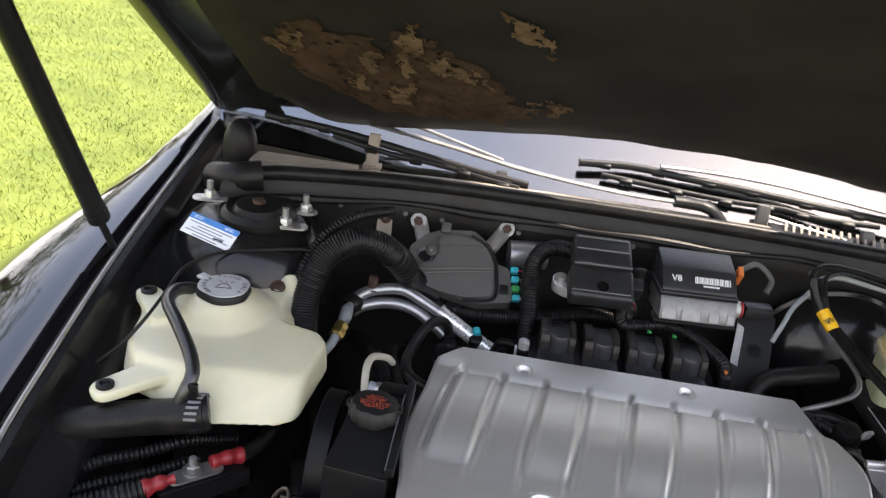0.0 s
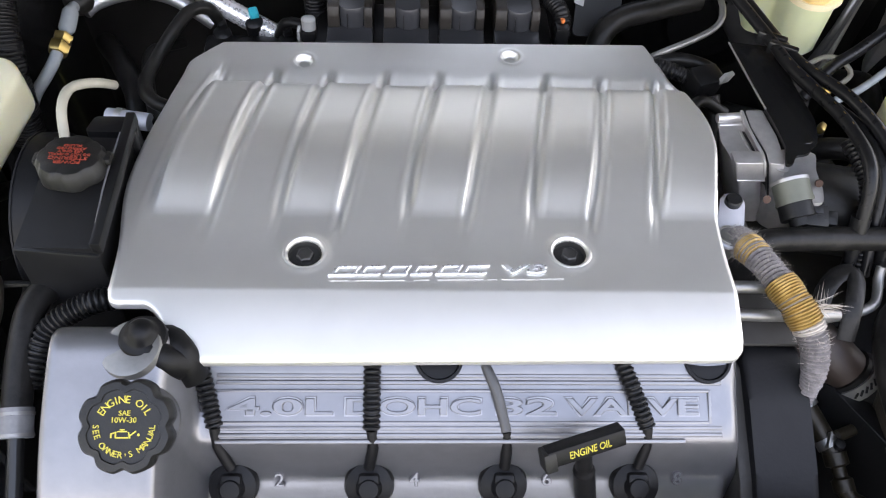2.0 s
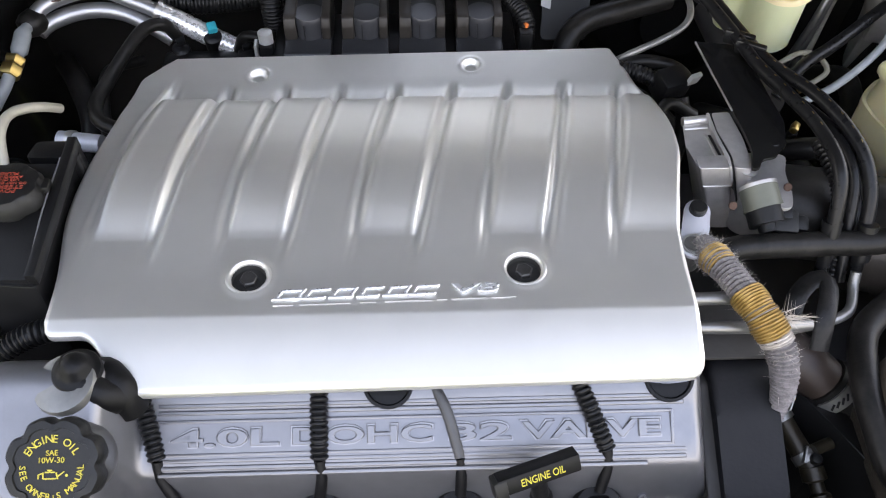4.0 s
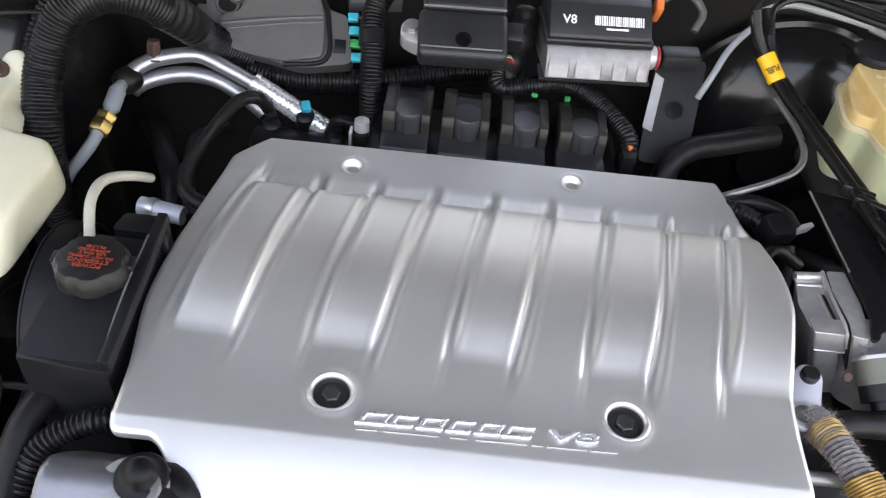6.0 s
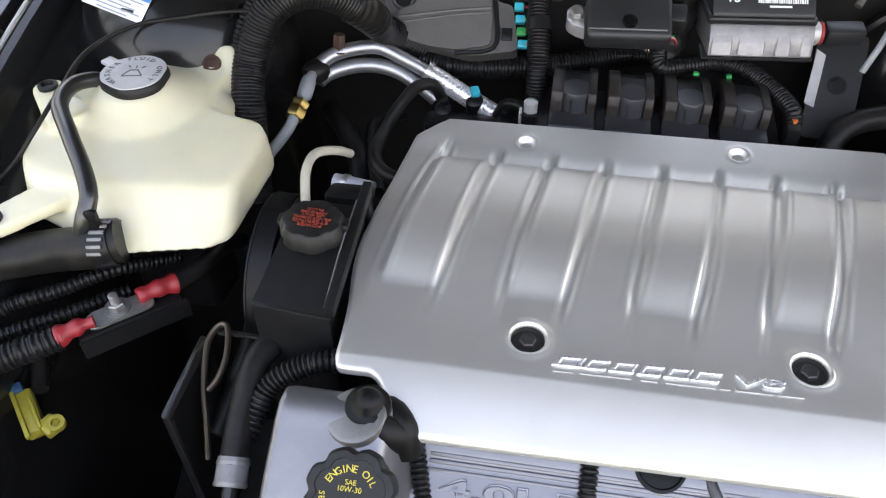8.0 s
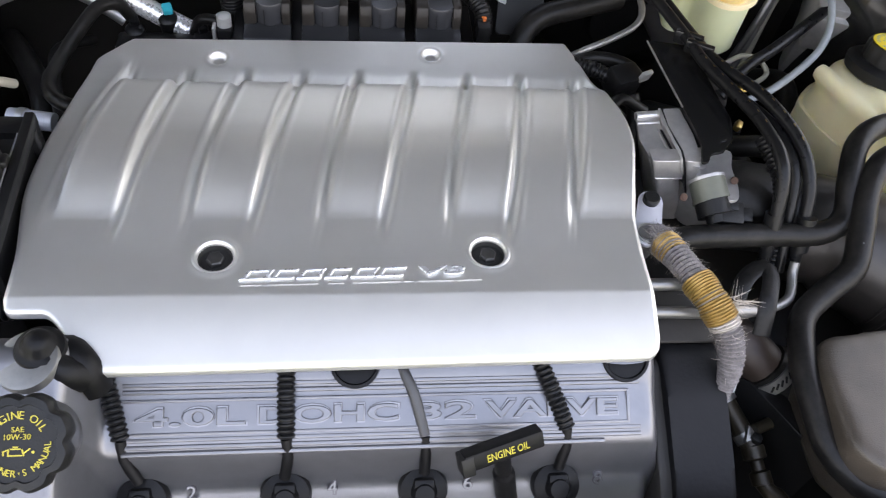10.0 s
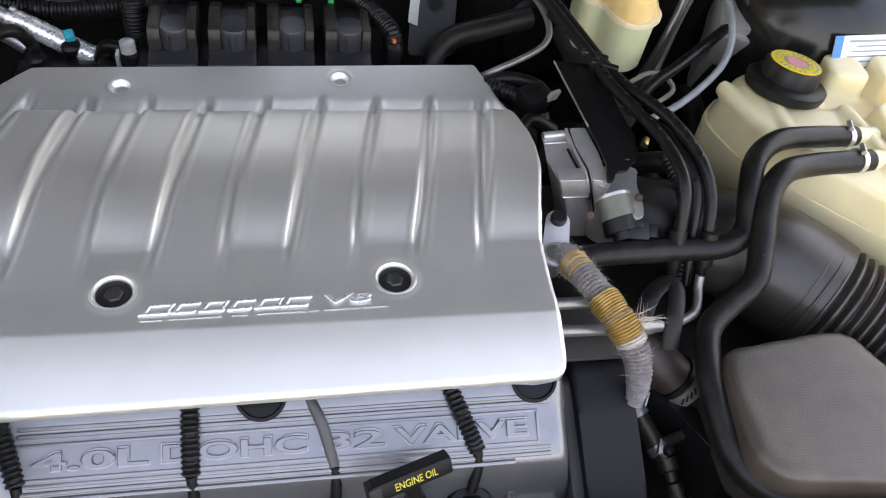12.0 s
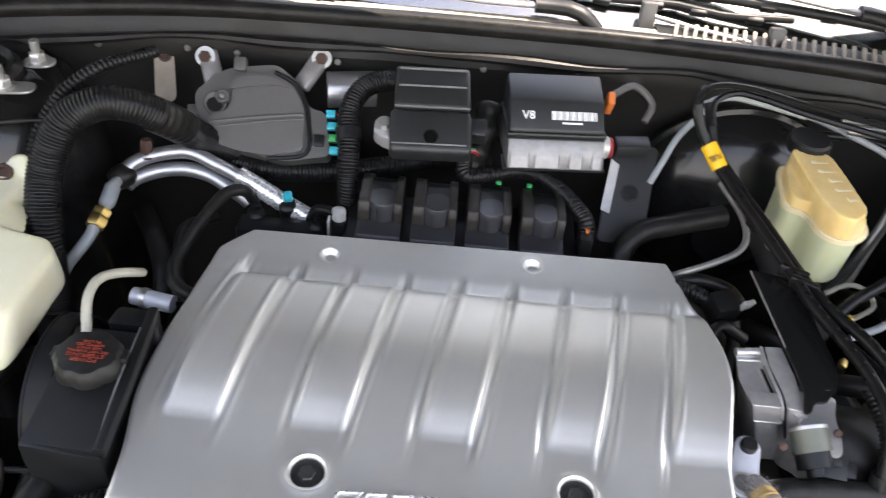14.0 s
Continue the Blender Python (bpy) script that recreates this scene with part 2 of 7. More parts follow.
def single(name, bm, mat, label, category, group="", kind="", sharp=38):
    xs = [v.co for v in bm.verts]
    at = Vector((sum(v.x for v in xs) / len(xs), sum(v.y for v in xs) / len(xs), min(v.z for v in xs)))
    ob = finish(name, bm, mat, at, sharp)
    ob.location = at
    return tagged(ob, label, category, group, kind)


def spline(pts, step=0.006):
    """A smooth line through the points, in even steps."""
    p = [Vector(q) for q in pts]
    p = [2 * p[0] - p[1], *p, 2 * p[-1] - p[-2]]
    out = []
    for i in range(1, len(p) - 2):
        n = max(2, int((p[i + 1] - p[i]).length / step))
        for k in range(n):
            t = k / n
            a, b, c, d = p[i - 1 : i + 3]
            out.append(0.5 * (2 * b + (c - a) * t + (2 * a - 5 * b + 4 * c - d) * t * t + (3 * b - a - 3 * c + d) * t**3))
    return out + [p[-2]]


def sweep(pts, radius, seg=12, step=0.006, bm=None, raw=False, flat=1.0):
    """A tube along the points. radius: a number, or a function of the metres along it."""
    bm = bm or bmesh.new()
    line = [Vector(q) for q in pts] if raw else spline(pts, step)
    rf = radius if callable(radius) else (lambda s: radius)
    t0 = (line[1] - line[0]).normalized()
    nrm = t0.orthogonal().normalized()
    if abs(t0.z) < 0.9:
        nrm = (Vector((0, 0, 1)) - t0 * t0.z).normalized()
    rings, s = [], 0.0
    for i, q in enumerate(line):
        a, b = line[max(0, i - 1)], line[min(len(line) - 1, i + 1)]
        t = (b - a).normalized()
        nrm = (nrm - t * nrm.dot(t)).normalized()
        bi = t.cross(nrm)
        if i:
            s += (q - line[i - 1]).length
        r = rf(s)
        rings.append([bm.verts.new(q + r * (math.cos(w) * nrm * flat + math.sin(w) * bi)) for w in [2 * math.pi * k / seg for k in range(seg)]])
    for a, b in zip(rings, rings[1:]):
        for k in range(seg):
            bm.faces.new((a[k], a[(k + 1) % seg], b[(k + 1) % seg], b[k]))
    bm.faces.new(rings[0][::-1])
    bm.faces.new(rings[-1])
    return bm


def corrugated(pts, r, pitch=0.005, depth=0.0016, seg=14, bm=None):
    return sweep(pts, lambda s: r - depth * (0.5 - 0.5 * math.cos(2 * math.pi * s / pitch)) ** 2, seg, pitch / 5, bm)


def rbox(size, m, bevel=0.003, seg=2, bm=None, taper=0.0):
    """A box with rounded edges; taper narrows its top."""
    b = bmesh.new()
    bmesh.ops.create_cube(b, size=1)
    for v in b.verts:
        k = 1 - taper if v.co.z > 0 else 1
        v.co = Vector((v.co.x * size[0] * k, v.co.y * size[1] * k, v.co.z * size[2]))
    if bevel:
        bmesh.ops.bevel(b, geom=b.edges[:] + b.verts[:], offset=bevel, segments=seg, affect="EDGES", profile=0.5)
    return join(bm, b, m)


def join(bm, b, m=None):
    if m is not None:
        bmesh.ops.transform(b, matrix=m, verts=b.verts)
    if bm is None:
        return b
    me = bpy.data.meshes.new("join")
    b.to_mesh(me)
    b.free()
    bm.from_mesh(me)
    bpy.data.meshes.remove(me)
    return bm


def prism(poly, z0, z1, bevel=0.003, seg=2, m=None, bm=None, shrink=0.0, bottom=True):
    """A polygon raised from z0 to z1, its edges rounded; shrink draws its top in."""
    b = bmesh.new()
    c = Vector((sum(p[0] for p in poly) / len(poly), sum(p[1] for p in poly) / len(poly)))
    lo = [b.verts.new((p[0], p[1], z0)) for p in poly]
    hi = [b.verts.new((*(Vector(p[:2]) + (c - Vector(p[:2])) * shrink), z1)) for p in poly]
    n = len(poly)
    b.faces.new(lo[::-1])
    b.faces.new(hi)
    for k in range(n):
        b.faces.new((lo[k], lo[(k + 1) % n], hi[(k + 1) % n], hi[k]))
    if bevel:
        es = [e for e in b.edges if bottom or not all(abs(v.co.z - z0) < 1e-6 for v in e.verts)]
        bmesh.ops.bevel(b, geom=es, offset=bevel, segments=seg, affect="EDGES", profile=0.5, clamp_overlap=True)
    return join(bm, b, m)


def moulded(ob, voxel=0.003, rounds=8):
    """Melts the joined forms of a blown plastic part into one soft skin."""
    r = ob.modifiers.new("melt", "REMESH")
    r.mode, r.voxel_size, r.use_smooth_shade = "VOXEL", voxel, True
    s = ob.modifiers.new("soften", "SMOOTH")
    s.factor, s.iterations = 0.5, rounds
    return ob


def loft(lo, hi, z0, z1, bevel=0.006, seg=3):
    """A closed form between a lower and an upper outline of as many corners."""
    b = bmesh.new()
    a = [b.verts.new((*p, z0)) for p in lo]
    c = [b.verts.new((*p, z1)) for p in hi]
    n = len(lo)
    b.faces.new(a[::-1])
    b.faces.new(c)
    for k in range(n):
        b.faces.new((a[k], a[(k + 1) % n], c[(k + 1) % n], c[k]))
    bmesh.ops.bevel(b, geom=b.edges[:], offset=bevel, segments=seg, affect="EDGES", profile=0.5, clamp_overlap=True)
    return b


def rounded(poly, r, n=5):
    """The polygon with its corners rounded."""
    out = []
    for i, p in enumerate(poly):
        p, a, b = Vector(p), Vector(poly[i - 1]), Vector(poly[(i + 1) % len(poly)])
        k = min(r, 0.45 * (a - p).length, 0.45 * (b - p).length)
        s, e = p + (a - p).normalized() * k, p + (b - p).normalized() * k
        for j in range(n + 1):
            t = j / n
            out.append(((1 - t) ** 2 * s + 2 * t * (1 - t) * p + t * t * e)[:])
    return out


def lathe(profile, m, seg=28, bm=None, lobes=0, depth=0.0, cap=True):
    """A turned form from (radius, height) pairs; lobes scallop its rim."""
    b = bmesh.new()
    rings = []
    for r, z in profile:
        ring = []
        for k in range(seg):
            w = 2 * math.pi * k / seg
            q = r * (1 - depth * (0.5 + 0.5 * math.cos(lobes * w)) ** 3) if lobes else r
            ring.append(b.verts.new((q * math.cos(w), q * math.sin(w), z)))
        rings.append(ring)
    for a, c in zip(rings, rings[1:]):
        for k in range(seg):
            b.faces.new((a[k], a[(k + 1) % seg], c[(k + 1) % seg], c[k]))
    if profile[0][0] > 1e-5 and cap:
        b.faces.new(rings[0][::-1])
    if profile[-1][0] > 1e-5 and cap:
        b.faces.new(rings[-1])
    bmesh.ops.remove_doubles(b, verts=b.verts, dist=1e-6)
    return join(bm, b, m)


def rod(a, b, r, bm=None, seg=14):
    return sweep([a, Vector(a).lerp(Vector(b), 0.5), b], r, seg, bm=bm, raw=True)


def along(a, b):
    """A pose at a whose z runs towards b."""
    a, b = Vector(a), Vector(b)
    return Matrix.Translation(a) @ (b - a).to_track_quat("Z", "Y").to_matrix().to_4x4()


def hexbolt(m, r=0.007, h=0.006, washer=0.011):
    b = lathe([(washer, 0), (washer, 0.0015), (r * 1.05, 0.0018)], m, 20) if washer else bmesh.new()
    return lathe([(r, 0), (r, h * 0.85), (r * 0.85, h), (0.0, h)], m, 6, b)


def words(text, width, height, m, depth=0.0006, bm=None, bold=0.0, bevel=0.0):
    """Letters of the built-in font, fitted to a width and a height, centred on the pose m."""
    cu = bpy.data.curves.new("letters", "FONT")
    cu.body, cu.size, cu.extrude, cu.offset = text, 1.0, 0.02, bold
    cu.bevel_depth = bevel
    cu.resolution_u = 3
    ob = new("letters", cu)
    me = bpy.data.meshes.new_from_object(ob.evaluated_get(bpy.context.evaluated_depsgraph_get()))
    b = bmesh.new()
    b.from_mesh(me)
    bpy.data.objects.remove(ob)
    bpy.data.curves.remove(cu)
    bpy.data.meshes.remove(me)
    xs, ys = [v.co.x for v in b.verts], [v.co.y for v in b.verts]
    w, h = max(xs) - min(xs), max(ys) - min(ys)
    k = height / h
    kx = width / w if width else k
    for v in b.verts:
        v.co = Vector(((v.co.x - min(xs) - w / 2) * kx, (v.co.y - min(ys) - h / 2) * k, depth * (0.5 + v.co.z / (0.04 + 2 * bevel))))
    return join(bm, b, m)


def arc_words(text, radius, height, start, end, m, depth=0.0005, inside=False, bm=None):
    """Letters set round a circle, from one angle to another."""
    for i, ch in enumerate(text):
        if ch == " ":
            continue
        w = radians(start + (end - start) * i / (len(text) - 1))
        turn = math.degrees(w) + (90 if inside else -90)
        bm = words(ch, 0, height if ch != "'" else height * 0.4, m @ pose(radius * math.cos(w), radius * math.sin(w), 0, 0, 0, turn), depth, bm)
    return bm


def bars(rows, m, depth=0.0004, bm=None):
    """Plain bars for writing too small to read: (x, y, length, height) in the plane of m."""
    for x, y, w, h in rows:
        bm = rbox((w, h, depth), m @ pose(x, y, depth / 2), 0, bm=bm)
    return bm


def smooth(a, b, x):
    t = max(0.0, min(1.0, (x - a) / (b - a)))
    return t * t * (3 - 2 * t)


def hermite(table, x):
    """A rounded value from (x, value) pairs (monotone slopes)."""
    xs, ys = [p[0] for p in table], [p[1] for p in table]
    x = max(xs[0], min(xs[-1], x))
    i = max(0, min(len(xs) - 2, sum(1 for q in xs if q <= x) - 1))
    h = [xs[k + 1] - xs[k] for k in range(len(xs) - 1)]
    d = [(ys[k + 1] - ys[k]) / h[k] for k in range(len(h))]

    def slope(k):
        if k == 0:
            return d[0]
        if k == len(xs) - 1:
            return d[-1]
        return 0.0 if d[k - 1] * d[k] <= 0 else 2 * d[k - 1] * d[k] / (d[k - 1] + d[k])

    t, m0, m1 = (x - xs[i]) / h[i], slope(i) * h[i], slope(i + 1) * h[i]
    return (2 * t**3 - 3 * t**2 + 1) * ys[i] + (t**3 - 2 * t**2 + t) * m0 + (-2 * t**3 + 3 * t**2) * ys[i + 1] + (t**3 - t**2) * m1


def sheet(rows, thick=0.0, holes=()):
    """A mesh over a grid of points; thick gives it a turned-down rim. Faces near a hole's (x, y, r) are left out."""
    bm = bmesh.new()
    vs = [[bm.verts.new(p) for p in row] for row in rows]
    for a, b in zip(vs, vs[1:]):
        for k in range(len(a) - 1):
            c = (a[k].co + a[k + 1].co + b[k].co + b[k + 1].co) / 4
            if any((c.x - x) ** 2 + (c.y - y) ** 2 < r * r for x, y, r in holes):
                continue
            bm.faces.new((a[k], a[k + 1], b[k + 1], b[k]))
    if thick:
        rim = vs[0] + [r[-1] for r in vs[1:]] + vs[-1][-2::-1] + [r[0] for r in vs[-2:0:-1]]
        low = [bm.verts.new(v.co - Vector((0, 0, thick))) for v in rim]
        for k in range(len(rim)):
            j = (k + 1) % len(rim)
            bm.faces.new((rim[k], rim[j], low[j], low[k]))
    loose = [v for v in bm.verts if not v.link_faces]
    bmesh.ops.delete(bm, geom=loose, context="VERTS")
    return bm


# ---- ground ----
bm = bmesh.new()
N = 40
ring = [[bm.verts.new((math.copysign(abs(a) ** 3, a) * 900, math.copysign(abs(b) ** 3, b) * 900, 0.0)) for a in np.linspace(-1, 1, N)] for b in np.linspace(-1, 1, N)]
for r0, r1 in zip(ring, ring[1:]):
    for k in range(N - 1):
        bm.faces.new((r0[k], r0[k + 1], r1[k + 1], r1[k]))
ground = tagged(finish("ground", bm, GRASSMAT, (0, 0, 0)), "sunlit mown lawn reaching to the horizon", "ground", kind="structure")

rng = np.random.default_rng(4)
n = 170000
gx, gy = -1.3 - 7.5 * rng.random(n) ** 1.5, -0.6 + 8.0 * rng.random(n)
gh, gw, ga = 0.006 + 0.022 * rng.random(n) ** 1.5, 0.0014 + 0.002 * rng.random(n), 6.28 * rng.random(n)
dx, dy = np.cos(ga) * gw, np.sin(ga) * gw
lx, ly = rng.normal(0, 0.012, n), rng.normal(0, 0.012, n)
zero = np.zeros(n)
co = np.stack([np.stack([gx - dx, gy - dy, zero], 1), np.stack([gx + dx, gy + dy, zero], 1), np.stack([gx + lx, gy + ly, gh], 1)], 1).reshape(-1, 3)
me = bpy.data.meshes.new("grass")
me.from_pydata(co.tolist(), [], np.arange(3 * n).reshape(-1, 3).tolist())
me.materials.append(BLADE)
tagged(new("grass", me), "short yellow-green grass blades on the lawn", "grass", kind="stuff")

# ---- car body ----
CX = 0.03  # the car's middle line
car = thing("car_body", (CX, 0.9, 0.0), "black car body with its hood propped wide open", "car")
RAIL = [(-0.70, 0.765, 0.958), (-0.692, 0.60, 0.932), (-0.678, 0.36, 0.898), (-0.664, 0.14, 0.850), (-0.655, 0.0, 0.815), (-0.62, -0.62, 0.70)]


def mirror(p):
    return (2 * CX - p[0], p[1], p[2])


def swept_section(rail, section, narrow=None):
    """A sheet: the section's (out, up) offsets carried along the rail, out to the car's side."""
    line = spline(rail, 0.03)
    wide = narrow or (lambda y: 1.0)
    return [[(p.x - (o if p.x < CX else -o) * wide(p.y), p.y, p.z + u) for o, u in section] for p in line]


for side, rail in (("left", RAIL), ("right", [mirror(p) for p in RAIL])):
    crown = [(0.006, -0.02), (0.006, 0.0), (0.010, 0.004), (0.03, 0.010), (0.07, 0.006), (0.12, -0.012), (0.16, -0.036), (0.195, -0.075), (0.215, -0.12), (0.225, -0.25), (0.225, -0.45), (0.21, -0.60)]
    far = (-0.715, 1.35, 1.02) if side == "left" else mirror((-0.715, 1.35, 1.02))
    part("fender", sheet(swept_section([far, *rail], crown, lambda y: 0.40 + 0.60 * (1 - smooth(0.30, 0.80, y)))), BLACKPAINT, car, "glossy black painted fender")
    lip = [(0.004, -0.004), (-0.004, 0.002), (-0.012, 0.0), (-0.016, -0.012)]
    part("rain_channel", sheet(swept_section(rail, lip)), SATIN, car)
    strip = [(p[0] + (0.0005 if side == "left" else -0.0005), p[1], p[2] + 0.004) for p in rail]
    part("edge_strip", sweep(strip, 0.0028, 8, 0.03), STEEL, car, "bright worn metal edge strip")
    apron = [(-0.016, -0.012), (-0.020, -0.03), (-0.05, -0.045), (-0.062, -0.06), (-0.066, -0.2), (-0.06, -0.62)]
    part("inner_apron", sheet(swept_section(rail, apron)), SATIN, car, "satin black inner apron panel")

SEAL = [(-0.575, 0.575), (-0.55, 0.598), (-0.38, 0.640), (-0.22, 0.657), (0.0, 0.667), (0.2, 0.667), (0.43, 0.650), (0.60, 0.60), (0.64, 0.575)]
part("cowl_seal", sweep([(x, y, 0.952) for x, y in SEAL], 0.011, 10, 0.02), RUBBER, car, "black rubber bulkhead seal")
fine_seal = spline([(x, y, 0) for x, y in [(-0.61, 0.545), *SEAL, (0.67, 0.545)]], 0.02)
rows = []
for dy, z in ((0.004, 0.950), (-0.004, 0.944), (-0.010, 0.925), (-0.012, 0.905), (0.0, 0.885), (0.006, 0.86), (0.01, 0.80), (0.012, 0.5), (0.012, 0.25)):
    rows.append([(p.x, p.y + dy + 0.004 * noise.noise((p.x * 9, z * 20, 0)), z) for p in fine_seal])
part("bulkhead", sheet(rows), BULK, car, "dusty black bulkhead panel")
rows = [[(p.x, p.y + dy, z) for p in fine_seal] for dy, z in ((0.012, 0.948), (0.020, 0.955), (0.034, 0.953), (0.038, 0.94), (0.06, 0.92))]
part("cowl_panel", sheet(rows), COWL, car, "dusty tan cowl panel below the windscreen")
part("mat_fold", sweep([(p.x, p.y - 0.016, 0.922 + 0.010 * noise.noise((p.x * 7, 0, 4))) for p in fine_seal[3:-3:3]], lambda s: 0.0055 + 0.0015 * math.sin(s * 23), 8, 0.02), RUBBER, car, "sagging fold of the bulkhead mat")
for x, z in ((-0.52, 0.913), (-0.455, 0.912), (-0.36, 0.908), (-0.305, 0.904), (-0.19, 0.900), (-0.02, 0.905), (0.09, 0.915), (0.24, 0.91)):
    part("push_clip", lathe([(0.0042, 0), (0.0035, 0.002), (0.0, 0.003)], pose(x, hermite(SEAL, x) - 0.014, z, 75, 0, 0), 12), GREYP, car, "small dusty push clip")
bm = bmesh.new()
for k in range(26):
    x = 0.20 + 0.0115 * k
    y = hermite(SEAL, x) + 0.028
    rbox((0.0045, 0.030, 0.004), pose(x, y, 0.957, 12, 0, -14), 0.001, 1, bm)
part("cowl_grille", bm, COWL, car, "dusty slatted cowl grille")
# a black sheet under the slats stands in for the shade in their gaps
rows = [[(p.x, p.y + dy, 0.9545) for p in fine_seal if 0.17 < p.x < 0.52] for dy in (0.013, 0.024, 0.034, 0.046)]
part("grille_gap_shade", sheet(rows, 0.004), CAPBLACK, car, "black sheet standing in for shade between the slats")
part("cowl_end", prism(rounded([(-0.60, 0.620), (-0.47, 0.660), (-0.44, 0.678), (-0.60, 0.672)], 0.01), 0.935, 0.953, 0.004), COWL, car, "pale dusty cowl end piece")
part("cowl_corner", sweep([(-0.64, 0.60, 0.93), (-0.60, 0.575, 0.945), (-0.565, 0.585, 0.95)], 0.022, 12, 0.01), RUBBER, car)

rows = []
for v in np.linspace(0, 1, 10):
    rows.append([(CX + 0.74 * u, 0.695 + 0.055 * u * u + 0.92 * v, 0.942 + 0.47 * v - 0.04 * v * v) for u in np.linspace(-1, 1, 30)])
bm = sheet(rows)
bmesh.ops.solidify(bm, geom=bm.faces[:], thickness=0.005)
glass = part("windscreen", bm, GLASS, car, "clear sloping windscreen reflecting the sky")
glass.visible_shadow = False
rows = [[(CX + 0.78 * u, 0.80 + 0.9 * v, 0.90 + 0.02 * v) for u in np.linspace(-1, 1, 4)] for v in (0, 0.5, 1, 1.6)]
part("dashboard", sheet(rows), DASH, car, "dark dashboard below the windscreen")
bm = rbox((1.5, 1.6, 0.05), pose(CX, 2.55, 1.42), 0.03)
part("roof", bm, BLACKPAINT, car)
for sx in (-1, 1):
    part("door", rbox((0.06, 2.3, 0.62), pose(CX + sx * 0.72, 1.95, 0.62), 0.03), BLACKPAINT, car)
    part("wheel", lathe([(0.0, -0.1), (0.2, -0.1), (0.31, -0.09), (0.32, -0.05), (0.32, 0.05), (0.31, 0.09), (0.2, 0.1), (0.0, 0.1)], pose(CX + sx * 0.78, 0.35, 0.32, 0, 90, 0), 32), RUBBER, car)
for sx in (-1, 1):
    part("wheel", lathe([(0.0, -0.1), (0.2, -0.1), (0.31, -0.09), (0.32, -0.05), (0.32, 0.05), (0.31, 0.09), (0.2, 0.1), (0.0, 0.1)], pose(CX + sx * 0.70, 2.95, 0.32, 0, 90, 0), 32), RUBBER, car)
    part("pillar", rod((CX + sx * 0.72, 0.95, 0.95), (CX + sx * 0.66, 1.80, 1.41), 0.03), BLACKPAINT, car)
    part("pillar", rod((CX + sx * 0.70, 3.3, 0.85), (CX + sx * 0.66, 3.2, 1.41), 0.04), BLACKPAINT, car)
part("cabin", rbox((1.38, 2.4, 0.5), pose(CX, 2.0, 0.55), 0.04), DARKMETAL, car)

# the open hood, rising to the front
HS = 0.736


def hood_z(y):
    return 0.97 + (0.797 - y) * HS


REAR = [(-0.73, 0.80), (-0.62, 0.787), (-0.405, 0.742), (-0.23, 0.700), (-0.10, 0.674), (0.03, 0.668), (0.18, 0.674), (0.31, 0.700), (0.46, 0.742), (0.68, 0.787), (0.79, 0.80)]
rows = []
for v in np.linspace(0, 1, 20):
    rows.append([(x, (y0 := hermite(REAR, x)) + (-0.09 - y0) * v, hood_z(y0 + (-0.09 - y0) * v) + 0.012) for x in np.linspace(-0.71, 0.77, 40)])
bm = sheet(rows)
bmesh.ops.solidify(bm, geom=bm.faces[:], thickness=0.02)
hood = part("hood", bm, BLACKPAINT, car, "open black hood seen from below")
rows = []
for v in np.linspace(0, 1, 44):
    row = []
    for u in np.linspace(-1, 1, 72):
        x = CX + (0.635 + 0.02 * v) * u
        y0 = hermite(REAR, x) - 0.006 - 0.10 * smooth(0.82, 1.0, abs(u))
        y = y0 + (-0.03 - y0) * v
        edge = min(1.0, 12 * min(v + 0.01, 1 - v, 1 - abs(u)))
        puff = 0.012 * edge + 0.006 * noise.noise((x * 5, y * 5, 3)) + 0.003 * noise.noise((x * 19, y * 19, 7))
        row.append((x, y, hood_z(y) - 0.010 - puff))
    rows.append(row)
liner = part("hood_liner", sheet(rows), LINER, hood, "sagging black fibre hood liner with torn brown patches")


def inside(poly, x, y):
    hit = False
    for (x0, y0), (x1, y1) in zip(poly, poly[1:] + poly[:1]):
        if (y0 > y) != (y1 > y) and x < x0 + (y - y0) * (x1 - x0) / (y1 - y0):
            hit = not hit
    return hit


def torn(poly, mat, lift, gap, label):
    """A ragged patch of fibre on the liner, with small gaps in it."""
    bm, step, vs = bmesh.new(), 0.0028, {}
    xs, ys = [p[0] for p in poly], [p[1] for p in poly]
    for i in range(int((max(xs) - min(xs)) / step) + 8):
        for j in range(int((max(ys) - min(ys)) / step) + 8):
            x, y = min(xs) + step * (i - 4), min(ys) + step * (j - 4)
            w = Vector((x * 60, y * 60, lift * 900))
            q = noise.noise_vector(w) * 0.012 + noise.noise_vector(w * 4) * 0.005
            if not inside(poly, x + q.x, y + q.y) or noise.noise(w * 1.7) + 0.4 * noise.noise(w * 6) < gap:
                continue
            quad = []
            for a, c in ((i, j), (i + 1, j), (i + 1, j + 1), (i, j + 1)):
                if (a, c) not in vs:
                    X, Y = min(xs) + step * (a - 4), min(ys) + step * (c - 4)
                    puff = 0.012 + 0.006 * noise.noise((X * 5, Y * 5, 3)) + 0.003 * noise.noise((X * 19, Y * 19, 7))
                    vs[a, c] = bm.verts.new((X, Y, hood_z(Y) - 0.0115 - puff - lift - 0.0012 * noise.noise((X * 300, Y * 300, 1))))
                quad.append(vs[a, c])
            bm.faces.new(quad)
    return part("torn_patch", bm, mat, liner, label)


